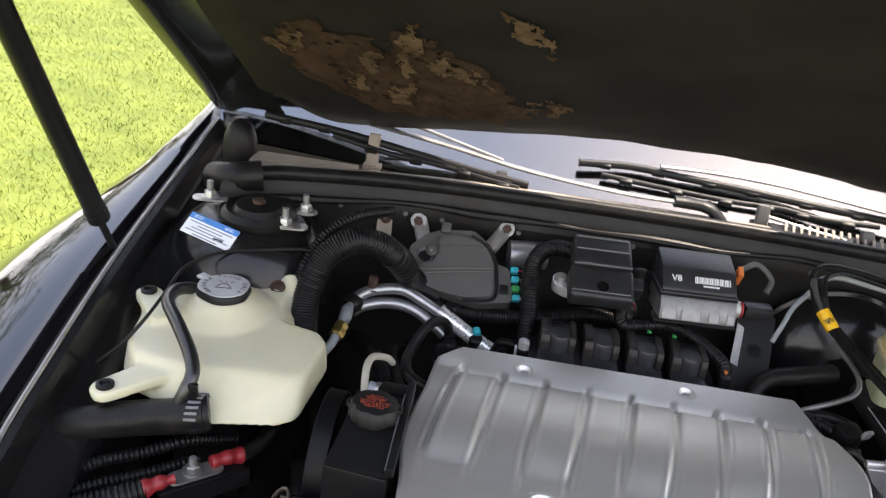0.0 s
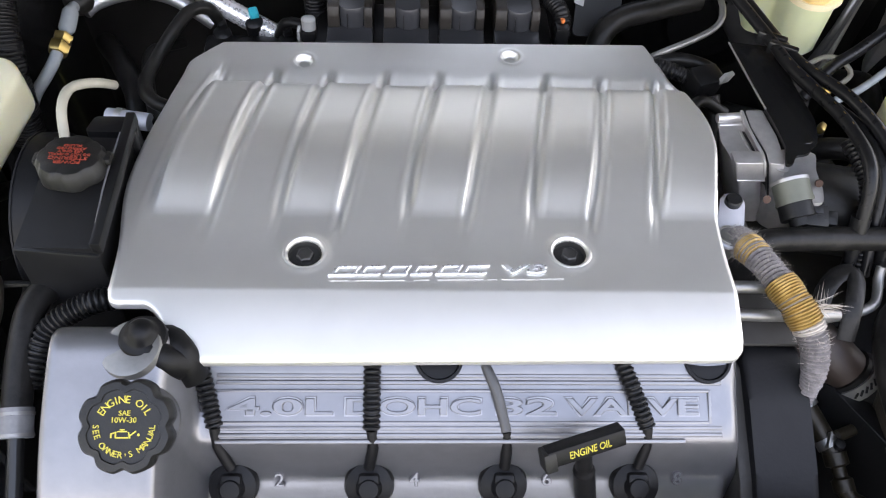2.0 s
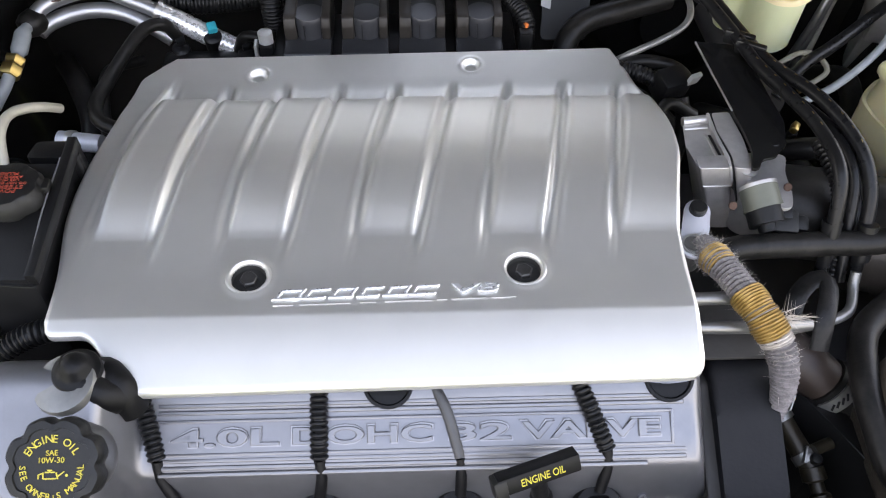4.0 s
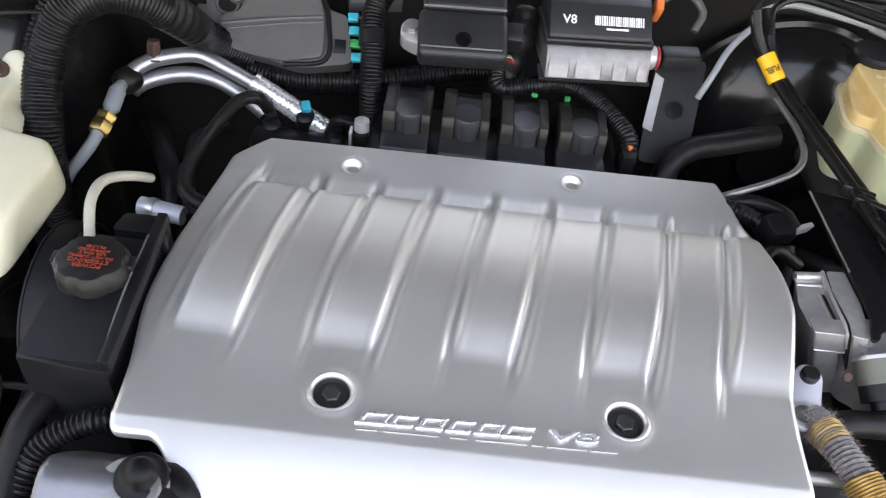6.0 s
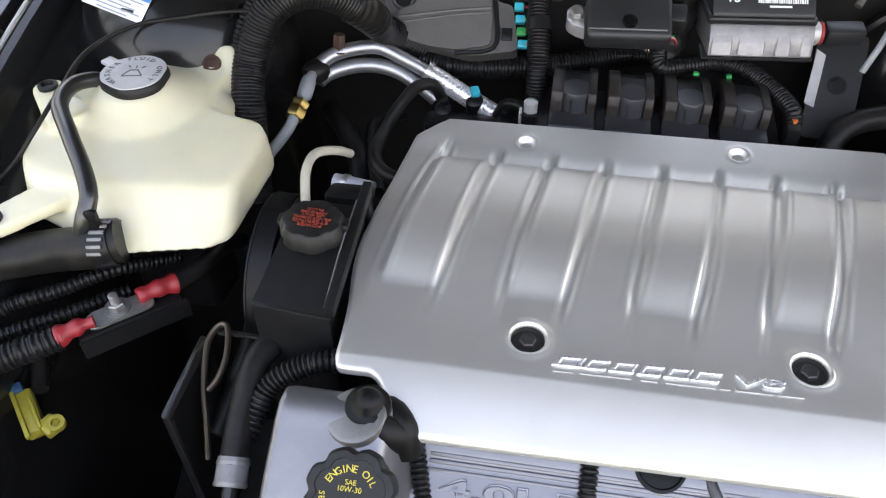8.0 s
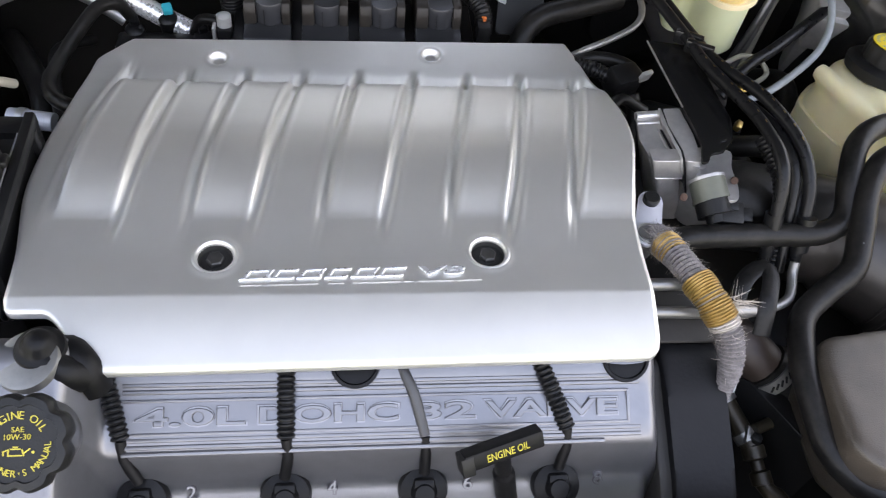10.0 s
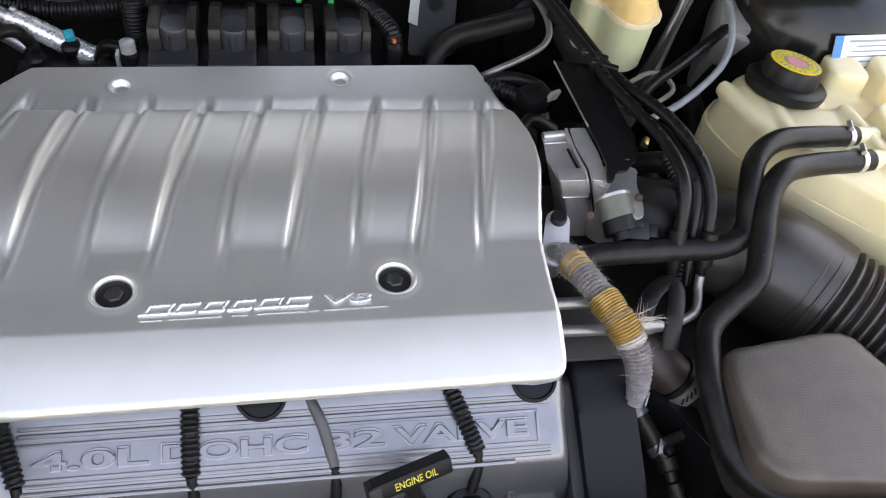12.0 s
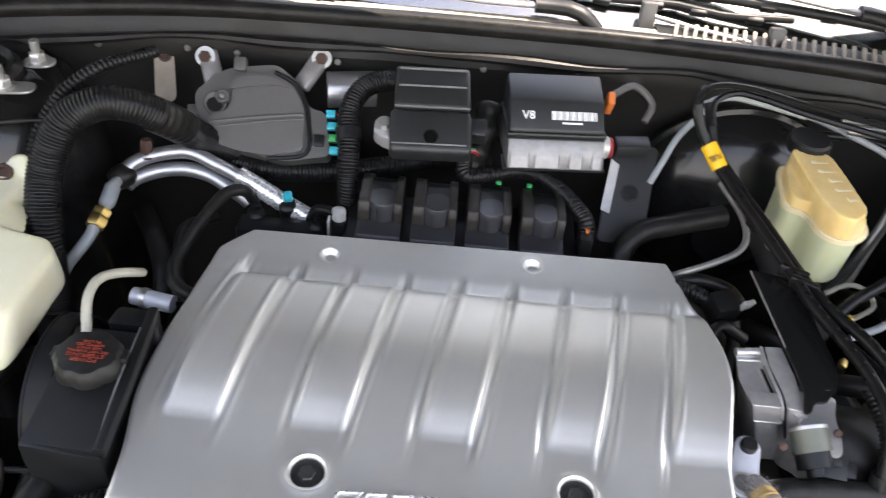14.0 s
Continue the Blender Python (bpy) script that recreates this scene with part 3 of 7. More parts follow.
torn([(-0.545, 0.49), (-0.508, 0.46), (-0.48, 0.435), (-0.448, 0.464), (-0.403, 0.461), (-0.391, 0.50), (-0.377, 0.458), (-0.349, 0.417), (-0.341, 0.45), (-0.309, 0.466), (-0.26, 0.512), (-0.229, 0.548), (-0.204, 0.60), (-0.243, 0.632), (-0.346, 0.645), (-0.406, 0.655), (-0.456, 0.625), (-0.515, 0.566), (-0.51, 0.531)], FIBREDARK, 0.001, -0.55, "wide stained brown patch")
for poly in (
    [(-0.262, 0.366), (-0.239, 0.368), (-0.198, 0.399), (-0.195, 0.445), (-0.203, 0.420), (-0.239, 0.406)],
    [(-0.212, 0.557), (-0.193, 0.539), (-0.155, 0.551), (-0.155, 0.572), (-0.203, 0.588)],
    [(-0.370, 0.439), (-0.349, 0.418), (-0.345, 0.452), (-0.355, 0.521), (-0.378, 0.545)],
    [(-0.545, 0.49), (-0.492, 0.464), (-0.496, 0.506), (-0.537, 0.514)],
    [(-0.452, 0.531), (-0.438, 0.546), (-0.426, 0.585), (-0.443, 0.588)],
    [(-0.397, 0.579), (-0.379, 0.558), (-0.359, 0.552), (-0.370, 0.615), (-0.385, 0.625)],
    [(-0.346, 0.492), (-0.316, 0.479), (-0.283, 0.499), (-0.255, 0.530), (-0.303, 0.520), (-0.340, 0.513)],
    [(-0.42, 0.50), (-0.40, 0.49), (-0.405, 0.545), (-0.425, 0.54)],
):
    torn(poly, FIBRE, 0.003, -0.25, "torn patch of brown glass fibre")
HINGE = (0.655, 0.662)
for sx in (-1, 1):
    rows = []
    for v in np.linspace(0, 1, 24):
        y = 0.775 - 0.86 * v
        rows.append([(CX + sx * (0.738 - w), y, hood_z(y) - d) for w, d in ((0.0, -0.006), (0.001, 0.010), (0.006, 0.013), (0.030, 0.014), (0.036, 0.010), (0.050, 0.004), (0.085, 0.003), (0.12, 0.008))])
    part("hood_frame", sheet(rows), SATIN, hood, "satin black folded hood edge")
    part("hinge", rbox((0.012, 0.09, 0.024), pose(CX + sx * 0.690, 0.745, 0.965, -20, 0, 0), 0.004), SATIN, car)
    part("hinge_cover", lathe([(0.026, 0.0), (0.027, 0.02), (0.024, 0.045), (0.018, 0.062), (0.008, 0.070), (0.0, 0.071)], pose(CX + sx * HINGE[0], HINGE[1], 0.93), 24), RUBBER, car, "rounded black rubber hinge cover")


def strut_tower(cx, flip):
    """A domed tower with its bearing and three studs."""
    prof = [(0.135, 0.25), (0.130, 0.70), (0.124, 0.80), (0.116, 0.862), (0.103, 0.892), (0.085, 0.912), (0.066, 0.924), (0.045, 0.926), (0.044, 0.915)]
    tower = part("strut_tower", lathe(prof, pose(cx, 0.52, 0), 40), SATIN, car, "domed satin black strut tower")
    part("strut_mount", lathe([(0.05, 0.918), (0.05, 0.930), (0.043, 0.938), (0.035, 0.934), (0.030, 0.942), (0.016, 0.944), (0.0, 0.944)], pose(cx + 0.012 * flip, 0.505, 0), 32), RUBBER, tower, "round black rubber strut mount")
    part("strut_nut", hexbolt(pose(cx + 0.012 * flip, 0.505, 0.941), 0.009, 0.008, 0.015), RUST, tower, "rusted centre nut")
    for dx, dy, wide in ((0.055, -0.035, 0.030), (-0.066, 0.012, 0.024), (0.068, 0.018, 0.016)):
        x, y = cx + dx * flip, 0.52 + dy
        plate = part("stud_plate", prism(rounded([(-wide, -0.010), (wide, -0.010), (wide, 0.010), (-wide, 0.010)], 0.01), 0, 0.0025, 0.0007, 1, pose(x, y, 0.925, 0, 0, 10 * flip)), STEEL, tower)
        part("stud_nut", hexbolt(pose(x, y, 0.928), 0.0085, 0.010, 0.012), STEEL, tower, "zinc nut on a threaded stud")
        part("stud", lathe([(0.0045, 0), (0.0045, 0.024), (0.0, 0.025)], pose(x, y, 0.928), 12), STEEL, tower)


strut_tower(-0.555, 1)
strut_tower(2 * CX + 0.555, -1)

# front cross panel and floor of the bay
# the cross panel stays out of view and blocks low light from the front
part("front_panel", rbox((1.32, 0.10, 0.05), pose(CX, -0.21, 0.755), 0.01), SATIN, car, "unseen painted front cross panel")
# the tan of this black panel is sunlight put into its colour
part("radiator_support", rbox((0.62, 0.06, 0.03), pose(0.44, -0.083, 0.765, 0, 0, -3), 0.006, 3), COWL, car, "dusty radiator support panel, sunlight put into its tan colour")
part("bay_floor", rbox((1.30, 1.3, 0.02), pose(CX, 0.0, 0.24), 0), DARKMETAL, car)
part("nose", rbox((1.5, 0.3, 0.45), pose(CX, -0.72, 0.45), 0.08, 3), BLACKPAINT, car)

# gas strut
gas = thing("gas_strut", (-0.69, 0.428, 0.834), "black gas strut with a thin rod propping the hood", "gas strut")
a, b, c = Vector((-0.69, 0.428, 0.834)), Vector((-0.69, 0.356, 0.963)), Vector((-0.70, 0.095, 1.472))
part("rod", rod(a, b, 0.0045), BLACK, gas, "thin dark rod")
part("sleeve", rod(b, c, 0.0125, seg=20), BLACK, gas, "thick matt black sleeve")
part("collar", rod(b - (c - b).normalized() * 0.006, b + (c - b).normalized() * 0.012, 0.0135, seg=20), BLACK, gas)
part("ball_socket", lathe([(0.0, -0.012), (0.010, -0.008), (0.012, 0), (0.010, 0.008), (0.0, 0.012)], pose(*a), 16), BLACK, gas)

# ---- engine cover ----
cover = thing("engine_cover", (-0.04, 0.23, 0.80), "satin silver engine cover with eight curved grooves", "engine cover")
EDGE_L = [(0.04, -0.274), (0.10, -0.275), (0.135, -0.277), (0.20, -0.284), (0.25, -0.280), (0.304, -0.274), (0.37, -0.272), (0.388, -0.270), (0.405, -0.256), (0.416, -0.243)]
EDGE_R = [(0.04, 0.190), (0.105, 0.191), (0.158, 0.193), (0.20, 0.198), (0.26, 0.209), (0.30, 0.211), (0.345, 0.207), (0.377, 0.200), (0.40, 0.193), (0.424, 0.183)]
LOW = [(0.04, 0.830), (0.0955, 0.8495), (0.0985, 0.8503), (0.135, 0.8486), (0.16, 0.8503), (0.185, 0.8535), (0.21, 0.8562), (0.235, 0.8578), (0.26, 0.8572), (0.285, 0.8547), (0.31, 0.8508), (0.328, 0.8474), (0.336, 0.8452), (0.342, 0.8415), (0.348, 0.8345), (0.353, 0.8292), (0.359, 0.8268), (0.370, 0.8268), (0.39, 0.8286), (0.43, 0.8338)]
HIGH = [(0.04, 0.830), (0.0955, 0.8495), (0.0985, 0.8503), (0.135, 0.8486), (0.170, 0.8484), (0.176, 0.8496), (0.186, 0.8532), (0.200, 0.8580), (0.218, 0.8617), (0.24, 0.8632), (0.262, 0.8619), (0.285, 0.8586), (0.31, 0.8540), (0.328, 0.8500), (0.336, 0.8474), (0.342, 0.8433), (0.348, 0.8355), (0.353, 0.8295), (0.359, 0.8268), (0.370, 0.8268), (0.39, 0.8286), (0.43, 0.8338)]
FLANK = [(0.04, 0.830), (0.0955, 0.8495), (0.0985, 0.8503), (0.135, 0.8486), (0.19, 0.8505), (0.24, 0.8520), (0.28, 0.8500), (0.32, 0.8430), (0.35, 0.8350), (0.375, 0.8295), (0.39, 0.8290), (0.43, 0.8338)]
END_R = [(0.04, 0.830), (0.0955, 0.8495), (0.0985, 0.8503), (0.135, 0.8486), (0.170, 0.8484), (0.176, 0.8496), (0.186, 0.8532), (0.200, 0.8575), (0.218, 0.8605), (0.24, 0.8612), (0.27, 0.8580), (0.30, 0.8510), (0.33, 0.8425), (0.355, 0.8360), (0.38, 0.8320), (0.43, 0.8338)]
FINE_Y = np.linspace(0.03, 0.44, 1641)
FINE_LOW = np.array([hermite(LOW, y) for y in FINE_Y])
FINE_HIGH = np.array([hermite(HIGH, y) for y in FINE_Y])
FINE_FLANK = np.array([hermite(FLANK, y) for y in FINE_Y])
FINE_END = np.array([hermite(END_R, y) for y in FINE_Y])


def groove_x(i, y):
    t = (y - 0.175) / 0.185
    return (-0.2605 + 0.0503 * i) * (1 - t) + (-0.2385 + 0.0523 * i) * t


def cover_z(x, y):
    """The pressed top: raised and sunk bands by turns, with a rounded channel along each border."""
    q = min(1639.0, max(0.0, (y - 0.03) / 0.00025))
    n = int(q)
    g0, g1 = groove_x(0, y), groove_x(1, y)
    s = (x - g0) / (g1 - g0)
    i = math.floor(s)
    f = s - i
    near = min(f, 1 - f) * 0.051
    j = i - 1 if f < 0.5 else i + 1
    mine, beside = (FINE_FLANK if b < 0 else FINE_HIGH if b % 2 == 0 else FINE_LOW for b in (i, j))
    k = 0.5 + 0.5 * smooth(0, 0.0045, near)
    z = k * (mine[n] + (mine[n + 1] - mine[n]) * (q - n)) + (1 - k) * (beside[n] + (beside[n + 1] - beside[n]) * (q - n))
    if s > 8:
        w = smooth(8.15, 8.75, s)
        z += w * (FINE_END[n] + (FINE_END[n + 1] - FINE_END[n]) * (q - n) - z)
    line = i if f < 0.5 else i + 1
    if 0 <= line <= 8:
        front = 0.140 if line % 2 else 0.158
        run = smooth(front, front + 0.05, y) * (1 - smooth(0.358, 0.384, y))
        deep = 0.0046 if line else 0.0012
        z -= deep * run * (1 - smooth(0.0012, 0.0060, near))
        z += 0.0007 * run * math.exp(-(((near - 0.0082) / 0.0022) ** 2))
    return float(z)


BOLTS = [(-0.136, 0.133), (0.068, 0.136)]
HOLES = [(-0.160, 0.393), (0.044, 0.404)]
rows = []
NX, NY = 430, 250
for j in range(NY + 1):
    v = j / NY
    row = []
    for i in range(NX + 1):
        u = i / NX
        # the front edge: a notch at the left, straight on to the right
        x0 = -0.274 + 0.464 * u
        round_r, round_l = max(0.0, (x0 - 0.178) / 0.012), max(0.0, (-0.266 - x0) / 0.008)
        yf = 0.086 + (0.046 - 0.086) * smooth(-0.248, -0.207, x0) + 0.004 * u
        yf += 0.012 * (1 - math.sqrt(max(0.0, 1 - round_r**2))) + 0.008 * (1 - math.sqrt(max(0.0, 1 - round_l**2)))
        yb = 0.416 + 0.008 * u
        y = yf + (yb - yf) * v
        xl, xr = hermite(EDGE_L, y), hermite(EDGE_R, y)
        x = xl + (xr - xl) * u
        d = min(x - xl, xr - x)
        z = cover_z(x, y) - 0.0018 * (1 - smooth(0, 0.004, d)) ** 2 - 0.0008 * (1 - smooth(0, 0.003, y - yf)) ** 2
        rim = math.hypot(x - BOLTS[0][0], y - BOLTS[0][1]), math.hypot(x - BOLTS[1][0], y - BOLTS[1][1])
        z += 0.0012 * math.exp(-(((min(rim) - 0.0165) / 0.003) ** 2))
        hole = min(math.hypot(x - a, (y - b) * 1.1) for a, b in HOLES)
        z -= 0.0055 * (1 - smooth(0.0052, 0.0098, hole)) - 0.0006 * math.exp(-(((hole - 0.0108) / 0.002) ** 2))
        row.append((x, y, z))
    rows.append(row)
bm = sheet(rows, 0.0055, [(*p, 0.0138) for p in BOLTS])
part("shell", bm, SILVER, cover, "satin silver pressed shell", sharp=60)
for x, y in BOLTS:
    z = cover_z(x, y)
    well = part("bolt_well", lathe([(0.0178, 0.0004), (0.0165, 0.0018), (0.0150, 0.0021), (0.0138, 0.0014), (0.0131, 0.0), (0.0128, -0.0015)], pose(x, y, z), 32, cap=False), SILVER, cover)
    # the well floor is much darker than the shell
    part("well_floor", lathe([(0.0129, -0.001), (0.0124, -0.006), (0.0, -0.006)], pose(x, y, z), 28, cap=False), WELLDARK, well)
    part("bolt", hexbolt(pose(x, y, z - 0.0062, 0, 0, 12), 0.0068, 0.0062, 0.0112), WORNBOLT, well, "dusty black bolt in its well")
# the emblem: plain raised shapes in place of the name, then the engine type
tilt = math.degrees(math.atan2(cover_z(0, 0.13) - cover_z(0, 0.105), 0.025))
EM = pose(-0.0335, 0.1165, cover_z(-0.03, 0.1165) + 0.0002, tilt, 0, 1.2)
lean = Matrix(((1, 0.55, 0, 0), (0, 1, 0, 0), (0, 0, 1, 0), (0, 0, 0, 1)))
for k, w in enumerate((0.0215, 0.017, 0.018, 0.0165, 0.018, 0.020)):
    x = -0.0705 + 0.0195 * k
    bm = rbox((w, 0.0027, 0.0020), EM @ lean @ pose(x, -0.0037, 0.0008), 0.0006, 1)
    rbox((w * 0.8, 0.0025, 0.0020), EM @ lean @ pose(x + 0.001, 0.0037, 0.0008), 0.0006, 1, bm)
    rbox((0.0030, 0.0085, 0.0018), EM @ lean @ pose(x - w * 0.36, 0, 0.0008), 0.0006, 1, bm)
    if k % 2 == 0:
        rbox((0.0030, 0.0085, 0.0018), EM @ lean @ pose(x + w * 0.36, 0, 0.0008), 0.0006, 1, bm)
    part("emblem_shape", bm, CHROME, cover, "raised bright slanted shape")
part("type_lettering", words("V8", 0.036, 0.0085, EM @ Matrix(((1, 0.4, 0, 0.0635), (0, 1, 0, 0), (0, 0, 1, 0), (0, 0, 0, 1))), 0.0020, bold=0.014, bevel=0.012), CHROME, cover, "raised V8 lettering")
part("small_print", bars([(x, -0.0085, w, 0.0018) for x, w in ((-0.075, 0.014), (-0.045, 0.036), (-0.014, 0.011), (0.015, 0.034), (0.039, 0.007), (0.059, 0.026), (0.084, 0.018))], EM, 0.0006), SILVER, cover)

# ---- front cam cover ----
cam_cover = thing("cam_cover", (-0.05, 0.0, 0.60), "silver painted cast cam cover with ribbed nameplate", "cam cover")
RIB = [(-0.13, 0.56), (-0.05, 0.676), (-0.02, 0.7165), (-0.004, 0.7355), (0.0015, 0.742), (0.0035, 0.752), (0.0075, 0.777), (0.0105, 0.784), (0.045, 0.8065), (0.052, 0.813), (0.075, 0.825), (0.09, 0.826)]
END = [(-0.13, 0.69), (-0.085, 0.74), (-0.06, 0.778), (-0.035, 0.806), (0.03, 0.846), (0.052, 0.854), (0.062, 0.850), (0.074, 0.835), (0.09, 0.81)]


def cam_z(x, y):
    k = smooth(-0.205, -0.228, x)
    k = 1 - smooth(-0.228, -0.205, x)
    z = hermite(RIB, y) * (1 - k) + hermite(END, y) * k
    z -= 0.05 * smooth(0.178, 0.205, x) ** 3 + 0.06 * (1 - smooth(-0.313, -0.296, x)) ** 3
    return z


rows = []
for j in range(111):
    y = -0.13 + 0.22 * j / 110
    rows.append([(x, y, cam_z(x, y)) for x in np.linspace(-0.312, 0.205, 150)])
part("casting", sheet(rows, 0.10), CAST, cam_cover, "silver painted casting", sharp=60)
slope = math.degrees(math.atan2(0.8065 - 0.784, 0.045 - 0.0105))
NP = pose(-0.0095, 0.028, 0.7957, slope, 0, 0)
for v, x0, x1 in ((0.0205, -0.196, 0.178), (0.0255, -0.196, 0.178), (-0.0125, -0.196, 0.178), (-0.0175, -0.196, 0.178), (-0.0222, -0.196, 0.150)):
    part("rib", rbox((x1 - x0, 0.0034, 0.0024), NP @ pose((x0 + x1) / 2 + 0.0095, v, 0.0002), 0.0010, 3), CAST, cam_cover)
for v, x0, x1, w in ((0.0145, -0.196, 0.168, 0.0022), (-0.0085, -0.196, 0.168, 0.0022)):
    part("frame_rib", rbox((x1 - x0, w, 0.0026), NP @ pose((x0 + x1) / 2 + 0.0095, v, 0.0006), 0.0008, 2), CAST, cam_cover)
part("frame_rib", rbox((0.0022, 0.025, 0.0026), NP @ pose(0.178, 0.003, 0.0006), 0.0008, 2), CAST, cam_cover)
for text, x, wide in (("4.0L", -0.1395, 0.0760), ("DOHC", -0.0430, 0.0990), ("32", 0.0405, 0.0440), ("VALVE", 0.1195, 0.1000)):
    # a dark, wider copy paints the shade round each word
    part("lettering_shade", words(text, wide + 0.0032, 0.0156, NP @ pose(x, 0.003, 0.0), 0.0006, bold=0.045), CASTSHADE, cam_cover, "dark outline standing in for shade round the lettering")
    # a paler, slightly wider copy rims each word
    part("lettering_edge", words(text, wide + 0.0022, 0.0146, NP @ pose(x, 0.003, 0.0), 0.0011, bold=0.030), CASTFACE, cam_cover, "bright edge of the lettering")
    part("lettering", words(text, wide, 0.0124, NP @ pose(x, 0.003, 0.0), 0.0026, bold=0.004, bevel=0.03), CAST, cam_cover, "raised " + text + " lettering")
for k, ch in enumerate("2468"):
    x = -0.1525 + 0.1015 * k
    # the same painted shade outlines each number
    part("number_shade", words(ch, 0.0082, 0.0118, pose(x, -0.0005, 0.7420, 46, 0, 0), 0.0012, bold=0.05), CASTSHADE, cam_cover)
    part("cylinder_number", words(ch, 0.0066, 0.0100, pose(x, -0.0005, 0.7420, 46, 0, 0), 0.0026, bold=0.0), CAST, cam_cover, "raised cylinder number " + ch)
for x in (-0.034, 0.168):
    # black discs stand in for the shade inside the bolt recesses
    part("bolt_recess_shade", lathe([(0.0185, 0.0), (0.0180, 0.0030), (0.0160, 0.0032), (0.0150, 0.0012), (0.0, 0.0010)], pose(x, 0.060, 0.8165, 28, 0, 0), 28), BOOT, cam_cover)
# filler cap
OC = pose(-0.2355, -0.009, 0.8455, 33, 0, 0)
cap = thing("oil_filler_cap", OC @ Vector((0, 0, -0.005)), "dark grey scalloped oil cap with yellow lettering", "oil cap")
part("neck", lathe([(0.024, -0.028), (0.026, -0.012), (0.022, 0.0), (0.020, 0.004)], OC, 32), CAST, cam_cover)
part("cap", lathe([(0.020, 0.0), (0.029, 0.001), (0.0305, 0.004), (0.0305, 0.013), (0.0285, 0.0165), (0.024, 0.0172), (0.0235, 0.0160), (0.0, 0.0160)], OC, 96, lobes=8, depth=0.11), CAPBLACK, cap)
TOP = OC @ pose(0, 0, 0.0162)
part("cap_lettering", arc_words("ENGINE OIL", 0.0170, 0.0046, 148, 32, TOP), YELLOW, cap, "yellow ENGINE OIL lettering")
part("cap_lettering", arc_words("SEE OWNER'S MANUAL", 0.0174, 0.0038, 180, 360, TOP, inside=True), YELLOW, cap, "yellow SEE OWNER'S MANUAL lettering")
bm = words("SAE", 0, 0.0032, TOP @ pose(0, 0.0085, 0))
part("cap_lettering", words("10W-30", 0, 0.0034, TOP @ pose(0, 0.0042, 0), bm=bm), YELLOW, cap, "yellow SAE 10W-30 lettering")
bm = bmesh.new()
for x, y, w, turn in ((-0.001, -0.0068, 0.0080, 0), (-0.001, -0.0030, 0.0060, 0), (-0.0050, -0.0050, 0.0040, 90), (0.0034, -0.0052, 0.0042, 105), (0.0056, -0.0042, 0.0050, 38), (-0.0068, -0.0040, 0.0030, 20), (-0.0078, -0.0056, 0.0026, 90), (-0.001, -0.0018, 0.0030, 0), (-0.001, -0.0024, 0.0016, 90)):
    rbox((w, 0.0008, 0.0005), TOP @ pose(x, y, 0.0002, 0, 0, turn), 0, bm=bm)
lathe([(0.0009, 0.0), (0.0009, 0.0005), (0.0, 0.0005)], TOP @ pose(0.0092, -0.0050, 0), 10, bm)
part("oil_can_symbol", bm, YELLOW, cap)

# plug leads and boots
for k, pts in enumerate(([(-0.213, 0.085, 0.82), (-0.210, 0.062, 0.818), (-0.203, 0.040, 0.806), (-0.196, 0.018, 0.790)], [(-0.084, 0.085, 0.82), (-0.083, 0.062, 0.818), (-0.083, 0.040, 0.808), (-0.083, 0.016, 0.789)], [(-0.008, 0.085, 0.82), (-0.002, 0.062, 0.815), (0.008, 0.040, 0.806), (0.016, 0.016, 0.787)], [(0.096, 0.085, 0.82), (0.101, 0.062, 0.818), (0.110, 0.040, 0.808), (0.121, 0.018, 0.790)])):
    bx = -0.1865 + 0.1015 * k
    lead = thing("plug_lead", (bx, 0.0, 0.735), "grey spark plug lead" if k == 2 else "spark plug lead in ribbed black conduit", "plug lead", "spark plug leads")
    if k == 2:
        part("lead", sweep(pts, 0.0042, 12), LEADGREY, lead, "plain grey lead")
    else:
        part("conduit", corrugated(pts, 0.0068, 0.0040, 0.0016), CONDUIT, lead, "ribbed black conduit")
    e = Vector(pts[-1])
    part("lead_end", sweep([e, e + Vector((0.001, -0.008, -0.012)), (bx, 0.0, 0.760)], 0.0042, 10), BOOT, lead)
    part("boot", lathe([(0.0185, 0.0), (0.0190, 0.004), (0.0175, 0.010), (0.010, 0.013), (0.007, 0.020), (0.0, 0.021)], pose(bx, -0.002, 0.738, 40, 0, 0), 28), BOOT, lead, "round black rubber boot")
    part("boot_tab", rbox((0.016, 0.010, 0.010), pose(bx, -0.006, 0.752, 40, 0, 0), 0.003), BOOT, lead)

# dipstick handle
dip = thing("oil_dipstick", (0.066, -0.012, 0.72), "black oil dipstick with a yellow lettered handle", "dipstick")
DM = pose(0.0655, -0.010, 0.8165, -32, -3, 17)
part("handle", rbox((0.058, 0.012, 0.013), DM, 0.0012), BOOT, dip)
part("handle_end", rbox((0.009, 0.013, 0.015), DM @ pose(-0.0275, 0, -0.002), 0.001), CAPBLACK, dip)
part("stem", sweep([(0.0655, -0.010, 0.812), (0.0725, -0.011, 0.775), (0.0785, -0.012, 0.745), (0.088, -0.014, 0.70)], lambda s: 0.0062 + 0.0020 * smooth(0.030, 0.034, s), 14, 0.002), BOOT, dip)
part("handle_lettering", words("ENGINE OIL", 0.031, 0.0058, DM @ pose(0.002, -0.0061, 0.0, 90, 0, 0), 0.0004), YELLOW, dip, "yellow ENGINE OIL lettering")

